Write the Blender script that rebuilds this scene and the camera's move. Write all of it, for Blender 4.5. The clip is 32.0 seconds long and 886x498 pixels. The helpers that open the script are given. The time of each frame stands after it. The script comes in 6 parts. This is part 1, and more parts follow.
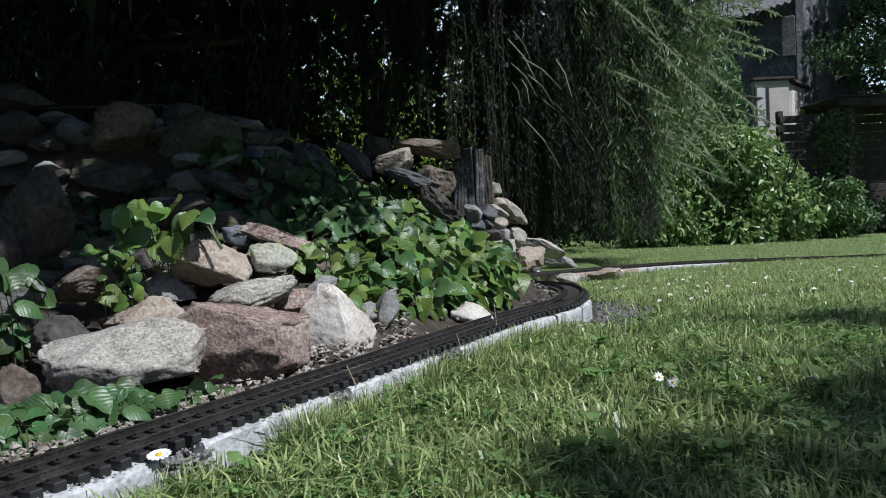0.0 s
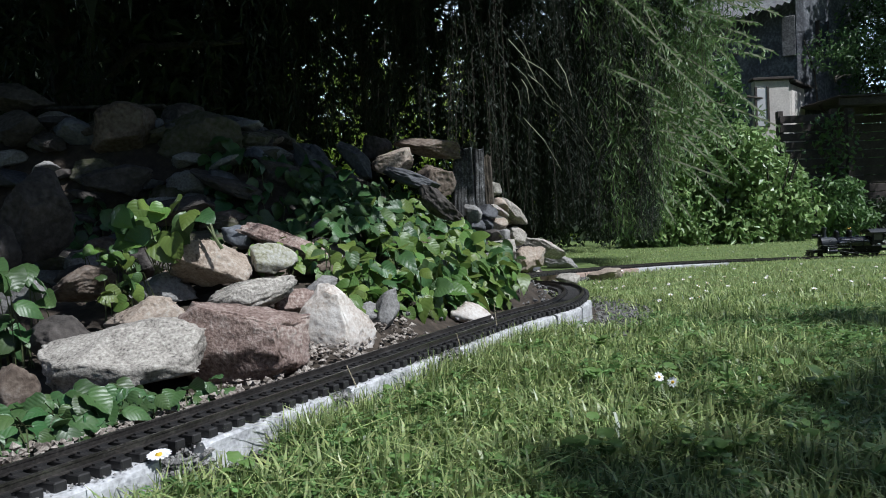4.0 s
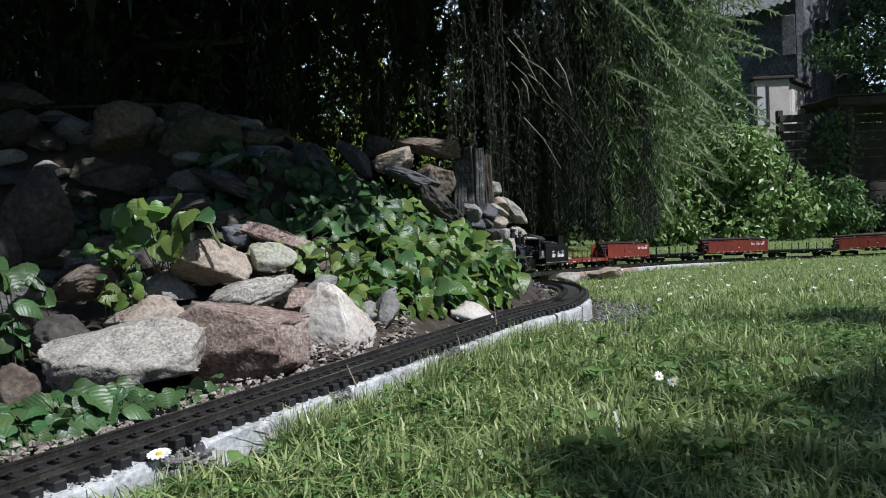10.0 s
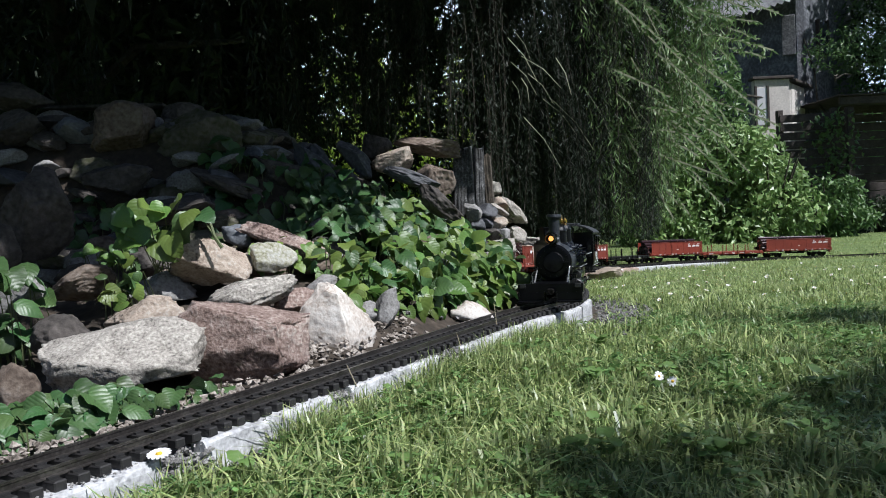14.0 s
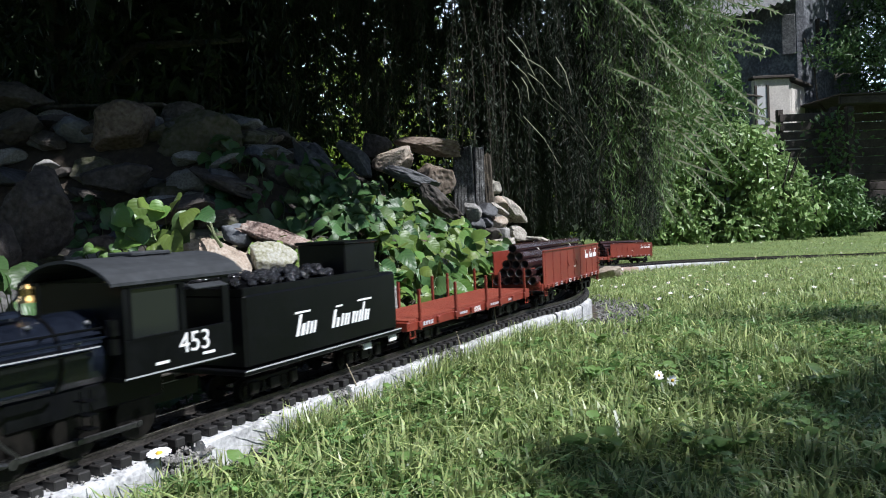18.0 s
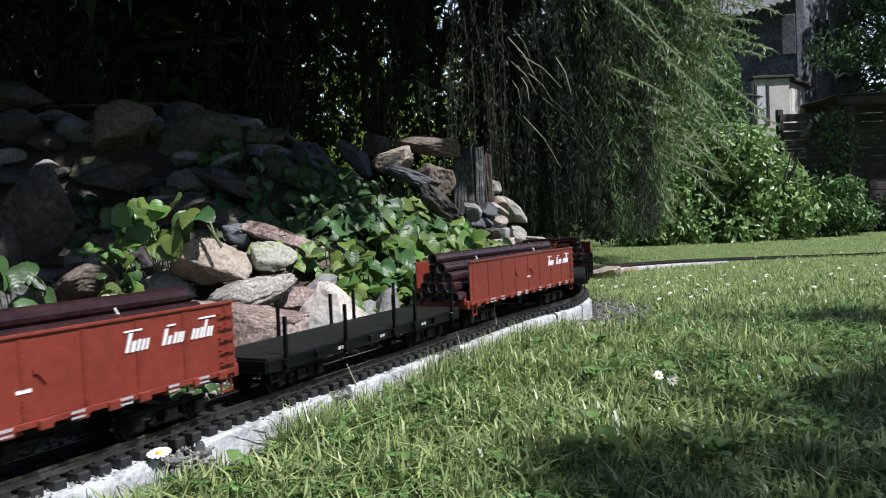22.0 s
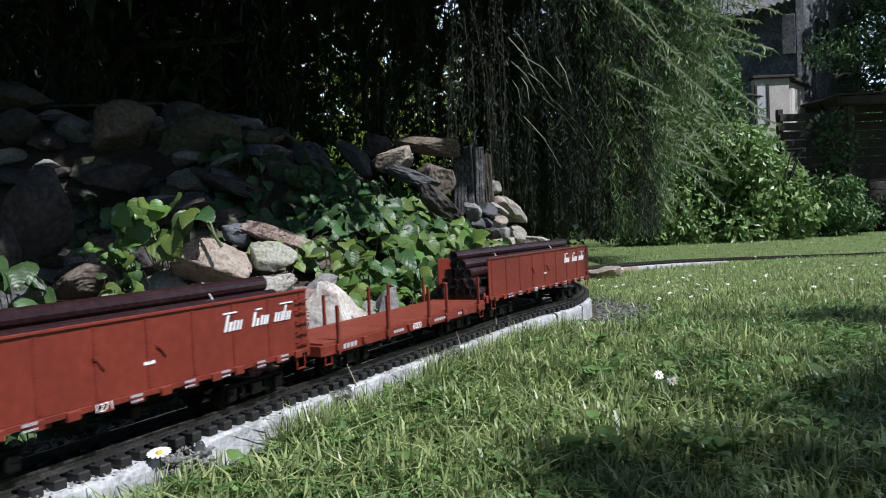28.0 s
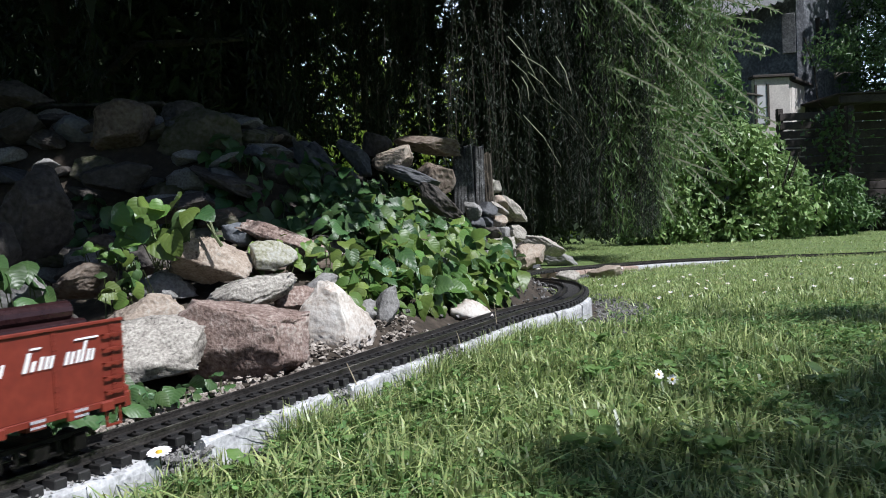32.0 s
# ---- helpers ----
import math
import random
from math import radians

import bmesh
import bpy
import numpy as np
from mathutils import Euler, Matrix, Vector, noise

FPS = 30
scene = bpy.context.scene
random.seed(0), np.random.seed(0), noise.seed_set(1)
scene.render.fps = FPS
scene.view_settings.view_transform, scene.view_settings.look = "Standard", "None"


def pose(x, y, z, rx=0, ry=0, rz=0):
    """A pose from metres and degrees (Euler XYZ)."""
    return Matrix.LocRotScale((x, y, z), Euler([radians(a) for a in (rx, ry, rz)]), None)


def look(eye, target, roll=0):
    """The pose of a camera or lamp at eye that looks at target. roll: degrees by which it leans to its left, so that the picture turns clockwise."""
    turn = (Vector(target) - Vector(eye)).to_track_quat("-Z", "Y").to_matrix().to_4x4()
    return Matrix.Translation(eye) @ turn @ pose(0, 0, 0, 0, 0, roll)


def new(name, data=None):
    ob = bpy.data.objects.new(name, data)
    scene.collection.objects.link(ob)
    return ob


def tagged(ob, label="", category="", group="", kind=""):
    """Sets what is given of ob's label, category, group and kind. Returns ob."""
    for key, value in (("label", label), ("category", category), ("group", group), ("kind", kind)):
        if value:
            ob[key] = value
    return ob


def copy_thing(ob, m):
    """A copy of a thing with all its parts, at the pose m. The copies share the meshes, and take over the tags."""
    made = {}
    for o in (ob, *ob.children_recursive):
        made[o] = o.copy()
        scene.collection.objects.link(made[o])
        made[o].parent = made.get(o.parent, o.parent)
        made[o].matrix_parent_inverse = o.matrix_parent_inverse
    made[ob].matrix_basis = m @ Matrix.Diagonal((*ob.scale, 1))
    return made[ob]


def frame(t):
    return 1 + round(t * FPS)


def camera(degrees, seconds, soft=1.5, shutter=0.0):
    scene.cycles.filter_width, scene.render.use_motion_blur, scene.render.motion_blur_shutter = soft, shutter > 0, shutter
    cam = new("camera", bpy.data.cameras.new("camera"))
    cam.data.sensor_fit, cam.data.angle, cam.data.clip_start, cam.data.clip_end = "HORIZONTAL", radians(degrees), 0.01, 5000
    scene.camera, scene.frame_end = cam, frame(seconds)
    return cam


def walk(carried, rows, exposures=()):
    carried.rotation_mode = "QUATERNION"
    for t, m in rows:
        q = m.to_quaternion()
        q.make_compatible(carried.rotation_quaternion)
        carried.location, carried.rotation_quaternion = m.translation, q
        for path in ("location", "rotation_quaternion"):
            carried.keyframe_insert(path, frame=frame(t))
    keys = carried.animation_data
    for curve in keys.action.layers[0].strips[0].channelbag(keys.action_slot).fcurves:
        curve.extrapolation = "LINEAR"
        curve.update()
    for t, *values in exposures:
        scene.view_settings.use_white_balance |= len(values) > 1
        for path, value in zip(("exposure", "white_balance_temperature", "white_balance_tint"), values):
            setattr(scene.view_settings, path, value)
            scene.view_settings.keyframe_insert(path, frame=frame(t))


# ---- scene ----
# The rail top at the near straight is z = 0; x to the right, y away from the camera.
cam = camera(58.5, 32.0, soft=1.0, shutter=0.3)


def eye(shift):
    """The standing camera, sunk a hair forward by shift (in 1/1400 rad)."""
    p = 0.0353 + shift / 1400.0
    return look((0, 0, 0.1956), (0, math.cos(p), 0.1956 - math.sin(p)), -2.62)


walk(cam, [(0, eye(0)), (6, eye(0.2)), (8, eye(1.3)), (14, eye(1.6)), (17, eye(2.7)), (28, eye(3.2)), (32, eye(4.5))],
     [(0, 0.1, 5660, 9), (3.5, 0.12, 5660, 9), (6, 0.22, 5700, 10), (9, 0.14, 5720, 10), (11, 0.16, 5740, 10), (14, 0.4, 5770, 11), (17, 0.55, 5800, 11), (22, 0.45, 5800, 11), (24, 0.32, 5800, 11), (25, 0.28, 5800, 11), (28, 0.2, 5700, 11), (29, 0.2, 5700, 11), (31, 0.08, 5700, 11), (32, 0.4, 5770, 11)])

# ---- light ----
SUN_DIR = Vector((0.62, -0.42, 1.0)).normalized()   # towards the sun
world = bpy.data.worlds.new("world")
scene.world = world
world.use_nodes = True
wn = world.node_tree.nodes
sky = wn.new("ShaderNodeTexSky")
sky.sky_type = "NISHITA"
sky.sun_disc = False
sky.sun_elevation = math.asin(SUN_DIR.z)
sky.sun_rotation = math.atan2(SUN_DIR.x, SUN_DIR.y)
wn["Background"].inputs[1].default_value = 0.05
world.node_tree.links.new(sky.outputs[0], wn["Background"].inputs[0])
sun = new("sun", bpy.data.lights.new("sun", "SUN"))
sun.data.energy, sun.data.angle, sun.data.color = 5.0, radians(0.6), (1.0, 0.95, 0.87)
sun.matrix_world = look(SUN_DIR * 20, (0, 0, 0))

# ---- helpers of this scene ----
rng = random.Random(7)


def mat(name, colour, rough=0.8, metal=0.0):
    m = bpy.data.materials.new(name)
    m.use_nodes = True
    b = m.node_tree.nodes["Principled BSDF"]
    b.inputs["Base Color"].default_value = (*colour, 1)
    b.inputs["Roughness"].default_value = rough
    b.inputs["Metallic"].default_value = metal
    return m


def link(m, a, b):
    m.node_tree.links.new(a, b)


def grain(m, stops, scale=20.0, fine=140.0, bump=0.4, detail=8.0, coords="Object", vary=0.0, dist=0.004, fine_share=0.45):
    """Colour from noise at two sizes, with relief. stops: colours from dark to light."""
    n = m.node_tree.nodes
    b = n["Principled BSDF"]
    tc = n.new("ShaderNodeTexCoord")
    src = tc.outputs[coords]
    a = n.new("ShaderNodeTexNoise")
    a.inputs["Scale"].default_value, a.inputs["Detail"].default_value, a.inputs["Roughness"].default_value = scale, detail, 0.65
    c = n.new("ShaderNodeTexNoise")
    c.inputs["Scale"].default_value, c.inputs["Detail"].default_value = fine, 3.0
    link(m, src, a.inputs["Vector"])
    link(m, src, c.inputs["Vector"])
    mix = n.new("ShaderNodeMath")
    mix.operation = "MULTIPLY_ADD"
    mix.inputs[1].default_value = fine_share
    link(m, c.outputs["Fac"], mix.inputs[0])
    sc = n.new("ShaderNodeMath")
    sc.operation = "MULTIPLY"
    sc.inputs[1].default_value = 1.07 - fine_share
    link(m, a.outputs["Fac"], sc.inputs[0])
    link(m, sc.outputs[0], mix.inputs[2])
    ramp = n.new("ShaderNodeValToRGB")
    el = ramp.color_ramp.elements
    k = len(stops)
    lo, hi = 0.36, 0.68
    for i, col in enumerate(stops):
        e = el[i] if i < 2 else el.new(1.0)
        e.position = lo + (hi - lo) * i / (k - 1)
        e.color = (*col, 1)
    link(m, mix.outputs[0], ramp.inputs[0])
    out = ramp.outputs[0]
    if vary:
        oi = n.new("ShaderNodeObjectInfo")
        hs = n.new("ShaderNodeHueSaturation")
        mr = n.new("ShaderNodeMapRange")
        mr.inputs[3].default_value, mr.inputs[4].default_value = 1 - vary, 1 + vary
        link(m, oi.outputs["Random"], mr.inputs[0])
        link(m, mr.outputs[0], hs.inputs["Value"])
        link(m, out, hs.inputs["Color"])
        out = hs.outputs[0]
    link(m, out, b.inputs["Base Color"])
    if bump:
        bp = n.new("ShaderNodeBump")
        bp.inputs["Strength"].default_value, bp.inputs["Distance"].default_value = bump, dist
        link(m, mix.outputs[0], bp.inputs["Height"])
        link(m, bp.outputs[0], b.inputs["Normal"])
    return m


def leaf_mat(name, dark, light, trans=0.35, rough=0.45, vein=0.0):
    """Leaves: hue shifts from island to island, light comes through."""
    m = mat(name, light, rough)
    n = m.node_tree.nodes
    b = n["Principled BSDF"]
    g = n.new("ShaderNodeNewGeometry")
    ramp = n.new("ShaderNodeValToRGB")
    ramp.color_ramp.elements[0].color, ramp.color_ramp.elements[1].color = (*dark, 1), (*light, 1)
    link(m, g.outputs["Random Per Island"], ramp.inputs[0])
    nz = n.new("ShaderNodeTexNoise")
    nz.inputs["Scale"].default_value = 60.0
    mx = n.new("ShaderNodeMix")
    mx.data_type, mx.blend_type = "RGBA", "MULTIPLY"
    mx.inputs[0].default_value = 0.5
    link(m, ramp.outputs[0], mx.inputs[6])
    link(m, nz.outputs["Color"], mx.inputs[7])
    gain = n.new("ShaderNodeHueSaturation")
    gain.inputs["Value"].default_value = 1.35
    link(m, mx.outputs[2], gain.inputs["Color"])
    link(m, gain.outputs[0], b.inputs["Base Color"])
    t = n.new("ShaderNodeBsdfTranslucent")
    link(m, gain.outputs[0], t.inputs["Color"])
    ms = n.new("ShaderNodeMixShader")
    ms.inputs[0].default_value = trans
    link(m, b.outputs[0], ms.inputs[1])
    link(m, t.outputs[0], ms.inputs[2])
    link(m, ms.outputs[0], n["Material Output"].inputs[0])
    return m


def mesh_from(bm, name, material, smooth=False):
    me = bpy.data.meshes.new(name)
    bm.to_mesh(me)
    bm.free()
    for mm in (material if isinstance(material, (list, tuple)) else [material]):
        me.materials.append(mm)
    if smooth:
        me.polygons.foreach_set("use_smooth", [True] * len(me.polygons))
    return me


def part(name, bm, material, parent=None, label="", smooth=False):
    """One mesh object, under a thing or a part."""
    ob = new(name, mesh_from(bm, name, material, smooth))
    ob.parent = parent
    if label:
        tagged(ob, label)
    return ob


def thing(name, m, label, category, group="", kind=""):
    ob = new(name)
    ob.empty_display_size = 0.02
    ob.matrix_world = m
    return tagged(ob, label, category, group, kind)


def raw(name, verts, faces, material, parent=None, smooth=False):
    me = bpy.data.meshes.new(name)
    me.from_pydata(verts, [], faces)
    me.materials.append(material)
    if smooth:
        me.polygons.foreach_set("use_smooth", [True] * len(me.polygons))
    ob = new(name, me)
    ob.parent = parent
    return ob


def box(bm, cx, cy, cz, sx, sy, sz, bevel=0.0, rot=None):
    """A box by its centre and full sizes, with softened edges."""
    r = bmesh.ops.create_cube(bm, size=1.0)
    m = Matrix.Translation((cx, cy, cz)) @ (rot.to_4x4() if rot else Matrix.Identity(4)) @ Matrix.Diagonal((sx, sy, sz, 1))
    bmesh.ops.transform(bm, matrix=m, verts=r["verts"])
    if bevel:
        es = list({e for v in r["verts"] for e in v.link_edges})
        bmesh.ops.bevel(bm, geom=es, offset=bevel, segments=1, affect="EDGES", profile=0.5)


def cyl(bm, p, q, r, r2=None, seg=12, caps=True):
    """A round bar from p to q."""
    p, q = Vector(p), Vector(q)
    d = q - p
    m = Matrix.Translation((p + q) / 2) @ d.to_track_quat("Z", "Y").to_matrix().to_4x4()
    bmesh.ops.create_cone(bm, cap_ends=caps, segments=seg, radius1=r, radius2=r if r2 is None else r2, depth=d.length, matrix=m)


def lathe(bm, profile, axis_m=None, seg=16):
    """Rings of (radius, height) turned about z, closed at the ends."""
    rings = []
    for r, z in profile:
        rings.append([bm.verts.new((r * math.cos(2 * math.pi * i / seg), r * math.sin(2 * math.pi * i / seg), z)) for i in range(seg)])
    for a, b in zip(rings, rings[1:]):
        for i in range(seg):
            bm.faces.new((a[i], a[(i + 1) % seg], b[(i + 1) % seg], b[i]))
    bm.faces.new(list(reversed(rings[0])))
    bm.faces.new(rings[-1])
    if axis_m:
        bmesh.ops.transform(bm, matrix=axis_m, verts=[v for r in rings for v in r])


# ---- plan of the track ----
WAY = [(8.377, 4.222, -.079), (4.425, 5.038, -.14), (3.25, 5.281, -.158), (2.795, 5.375, -.165), (2.426, 5.369, -.159), (1.862, 5.219, -.144),
       (1.421, 4.973, -.128), (1.059, 4.664, -.114), (.70, 4.20, -.091), (.445, 3.76, -.069), (.316, 3.42, -.054), (.266, 3.1, -.04),
       (.282, 2.82, -.029), (.335, 2.56, -.017), (.368, 2.38, -.012), (.345, 2.12, -.006), (.262, 1.83, 0), (.11, 1.592, 0),
       (-.2213, .958, 0), (-.6, .231, 0), (-1.1, -.73, 0), (-1.7, -1.88, 0), (-2.3, -3.03, 0), (-3.2, -4.75, 0)]


def spline(pts, n=40):
    p = np.array(pts, float)
    p = np.vstack([2 * p[0] - p[1], p, 2 * p[-1] - p[-2]])
    out = []
    for i in range(1, len(p) - 2):
        a, b, c, d = p[i - 1:i + 3]
        for k in range(n):
            t = k / n
            out.append(0.5 * (2 * b + (c - a) * t + (2 * a - 5 * b + 4 * c - d) * t * t + (3 * b - a - 3 * c + d) * t ** 3))
    out.append(p[-2])
    return np.array(out)


LINE = spline(WAY)
ARC = np.r_[0, np.cumsum(np.linalg.norm(np.diff(LINE, axis=0), axis=1))]


def on_track(s):
    return Vector([float(np.interp(s, ARC, LINE[:, k])) for k in range(3)])


def track_frame(s):
    """Place, forward (the way the train runs) and left, on the track at s."""
    p, d = on_track(s), (on_track(s + 0.02) - on_track(s - 0.02)).normalized()
    return p, d, Vector((0, 0, 1)).cross(d).normalized()


LINE_X, LINE_Y = np.ascontiguousarray(LINE[::5, 0]), np.ascontiguousarray(LINE[::5, 1])


def side_of(x, y):
    """Distance from the centre line, positive on the bank's side, and the nearest place in LINE."""
    k = int(((LINE_X - x) ** 2 + (LINE_Y - y) ** 2).argmin())
    a, b = max(k - 1, 0), min(k + 1, len(LINE_X) - 1)
    tx, ty = LINE_X[b] - LINE_X[a], LINE_Y[b] - LINE_Y[a]
    c = (tx * (y - LINE_Y[k]) - ty * (x - LINE_X[k])) / math.hypot(tx, ty)
    far = math.hypot(x - LINE_X[k], y - LINE_Y[k])
    d = abs(c) if far < .12 else far
    return (-d if c > 0 else d), k * 5


def smooth01(a, b, v):
    t = min(1.0, max(0.0, (v - a) / (b - a)))
    return t * t * (3 - 2 * t)


def lawn_z(x, y):
    return -0.052 - 0.032 * max(0.0, min(y, 5.4) - 1.5) - 0.004 * max(0, min(y, 12) - 5.4)


BANK_Y = (0.3, 1.1, 1.3, 1.45, 1.64, 1.8, 1.95, 2.1, 2.35, 2.7, 3.1, 3.6)
BANK_Z = (-.06, -.035, .0, .06, .10, .17, .27, .32, .33, .20, .0, -.12)


def ground_z(x, y):
    """The lawn, and the stony bank on the far side of the near track."""
    z = lawn_z(x, y)
    d, i = side_of(x, y)
    zl = float(LINE[i, 2])
    if abs(d) < 0.25:
        z = min(z, zl - 0.052)
    if d > 0.05 and x < 1.0:
        rise = .16 * smooth01(1.78, 2.0, y) * smooth01(.25, .55, -x) * (1 - smooth01(2.6, 3.4, y))
        b = min(rise + float(np.interp(y + .12 * noise.noise((x * 1.7, y, 5)), BANK_Y, BANK_Z)), 0.6 * (d - 0.06) + zl - .02)
        z = max(b, zl - .03 if d < .25 else z)
    return z + 0.006 * noise.noise((x * 2.1, y * 2.1, 0.3)) + .004 * noise.noise((x * 7, y * 7, 4.3))

# ---- materials ----
M_rail = grain(mat("rail_steel", (.09, .075, .06), .3, .6), [(.03, .027, .025), (.062, .056, .052), (.12, .11, .10)], 30, 300, .12)
M_tie = grain(mat("tie_plastic", (.02, .017, .015), .62), [(.008, .0075, .0075), (.015, .014, .014), (.027, .025, .024)], 60, 500, .3, dist=.001)
M_kerb = grain(mat("kerb_concrete", (.6, .6, .6), .9), [(.16, .16, .165), (.41, .41, .42), (.64, .64, .655)], 14, 180, .6, dist=.002)
M_earth = grain(mat("earth", (.07, .05, .035), .95), [(.014, .010, .007), (.036, .027, .019), (.075, .057, .042)], 9, 60, .8)
M_lawn = grain(mat("lawn_soil", (.04, .07, .02), .95), [(.045, .07, .016), (.09, .135, .033), (.14, .19, .05)], 6, 90, .6)

M_gravel = grain(mat("gravel", (.3, .29, .28), .95), [(.05, .048, .046), (.16, .155, .15), (.32, .31, .30)], 60, 300, .9, vary=.3)
M_chip = grain(mat("stone_chip", (.4, .37, .34), .9), [(.06, .05, .04), (.20, .17, .145), (.42, .38, .34)], 50, 200, .6, vary=.35)

# ---- ground ----
xs = [-90, -40, -18, -9, -5.5] + [-3.4 + .055 * i for i in range(128)] + [4 + .35 * i for i in range(14)] + [10, 15, 30, 90]
ys = [-90, -30, -10, -5, -2.6] + [-1.4 + .055 * i for i in range(132)] + [6 + .5 * i for i in range(12)] + [13, 17, 30, 80, 400]
verts = [(x, y, ground_z(x, y)) for y in ys for x in xs]
nx = len(xs)
faces = [(j * nx + i, j * nx + i + 1, (j + 1) * nx + i + 1, (j + 1) * nx + i) for j in range(len(ys) - 1) for i in range(nx - 1)]
ground = raw("ground", verts, faces, M_lawn, smooth=True)
ground.data.materials.append(M_earth)
for f in ground.data.polygons:
    c = f.center
    if .05 < c.y < 3.4 and -3.3 < c.x < .9 and side_of(c.x, c.y)[0] > -.09:
        f.material_index = 1
tagged(ground, "garden ground with mown lawn and an earthen bank", "ground", kind="structure")


def strip(name, off, prof, material, s0, s1, step, parent=None):
    """A profile (across to the left of travel, up) drawn along the track."""
    n = max(2, int((s1 - s0) / step))
    vs, fs, k = [], [], len(prof)
    for i in range(n + 1):
        p, d, l = track_frame(s0 + (s1 - s0) * i / n)
        for a, b in prof:
            vs.append(p + l * (off + a) + Vector((0, 0, b)))
    for i in range(n):
        for j in range(k):
            a, b = i * k + j, i * k + (j + 1) % k
            fs.append((a, b, b + k, a + k))
    fs.append(tuple(range(k - 1, -1, -1)))
    fs.append(tuple(range(n * k, n * k + k)))
    return raw(name, vs, fs, material, parent)


track = thing("railway_track", Matrix.Identity(4), "weathered narrow model railway track on dark plastic sleepers", "track")
RAIL = [(-.0040, -.0084), (.0040, -.0084), (.0040, -.0074), (.0010, -.0066), (.0010, -.0026), (.0017, -.002), (.0017, 0), (-.0017, 0), (-.0017, -.002),
        (-.0010, -.0026), (-.0010, -.0066), (-.0040, -.0074)]
for o in (-.0242, .0242):
    strip("rail", o, RAIL, M_rail, 1.0, 14.6, .03, track)

# sleepers: the nearest are parts, the rest one mesh
bm = bmesh.new()
box(bm, 0, 0, 0, .0125, .084, .0095, .0012)
for y in (-.0315, -.0170, .0170, .0315):
    box(bm, 0, y, .0055, .010, .004, .0025)
tie_mesh = mesh_from(bm, "sleeper", M_tie)
STEP = .0222
s = 1.0
rest_v, rest_f = [], []
while s < 13.4:
    p, d, l = track_frame(s)
    m = Matrix((d, l, d.cross(l))).transposed().to_4x4()
    m.translation = p + Vector((0, 0, -.0134)) + l * rng.uniform(-.0012, .0012)
    if 8.2 < s < 12.6:
        ob = new("sleeper", tie_mesh)
        ob.parent = track
        ob.matrix_world = m
    else:
        k = len(rest_v)
        for c in ((-1, -1, -1), (1, -1, -1), (1, 1, -1), (-1, 1, -1), (-1, -1, 1), (1, -1, 1), (1, 1, 1), (-1, 1, 1)):
            rest_v.append(m @ Vector((c[0] * .0062, c[1] * .042, c[2] * .0047)))
        rest_f += [tuple(k + i for i in f) for f in ((3, 2, 1, 0), (4, 5, 6, 7), (0, 1, 5, 4), (1, 2, 6, 5), (2, 3, 7, 6), (3, 0, 4, 7))]
    s += STEP
tagged(raw("sleeper_rest", rest_v, rest_f, M_tie, track), kind="stuff")


def kerb(s0, s1, edge=.0505, inner=-.02, top=-.0185, deep=.05, material=None, label="weathered pale concrete kerb block under the track"):
    """A straight block with worn edges under the outer side of the track."""
    a, _, la = track_frame(s0)
    b, _, lb = track_frame(s1)
    d = (b - a).normalized()
    l = Vector((0, 0, 1)).cross(d).normalized()
    n = max(3, int((b - a).length / .008))
    L = (b - a).length
    bm = bmesh.new()
    prof = [(inner, -deep), (inner, -.002), (inner + .003, 0), (edge - .005, 0), (edge - .001, -.0025), (edge, -.008), (edge + .001, -deep)]
    rings = []
    for i in range(n + 1):
        ring = []
        x = L * i / n
        for k, (y, z) in enumerate(prof):
            w = .0022 * noise.noise((x * 30 + s0 * 9, y * 60, z * 60 + s0)) + .0016 * noise.noise((x * 90 + s0 * 9, y * 150, z * 150 + s0))
            ring.append(bm.verts.new((x, y + w, z + w * (1 if 1 < k < 6 else 0))))
        rings.append(ring)
    for p, q in zip(rings, rings[1:]):
        for k in range(len(prof)):
            bm.faces.new((p[k], q[k], q[(k + 1) % len(prof)], p[(k + 1) % len(prof)]))
    bm.faces.new(rings[0])
    bm.faces.new(list(reversed(rings[-1])))
    bmesh.ops.recalc_face_normals(bm, faces=bm.faces)
    ob = part("kerb_block", bm, material or M_kerb)
    m = Matrix((d, l, d.cross(l))).transposed().to_4x4()
    m.translation = a + Vector((0, 0, top))
    ob.matrix_world = m
    return tagged(ob, label, "kerb block", "kerb blocks of the track")


M_slab = grain(mat("reddish_slab", (.36, .26, .22), .9), [(.17, .12, .10), (.33, .24, .2), (.45, .36, .31)], 14, 150, .6, dist=.002)
for a, b in ((11.935, 12.30), (11.655, 11.875), (11.36, 11.612), (11.07, 11.285), (10.848, 11.066), (10.70, 10.842)):
    kerb(a, b)
kerb(10.52, 10.695)
for a, b in ((6.918, 7.114), (7.121, 7.389), (7.40, 7.586), (6.695, 6.912)):
    kerb(a, b, .072, -.04, deep=.06)
for a, b in ((7.598, 7.897), (7.911, 8.268), (8.282, 8.60)):
    kerb(a, b, .075, -.04, deep=.06, material=M_slab, label="reddish flat stone slab under the far track")


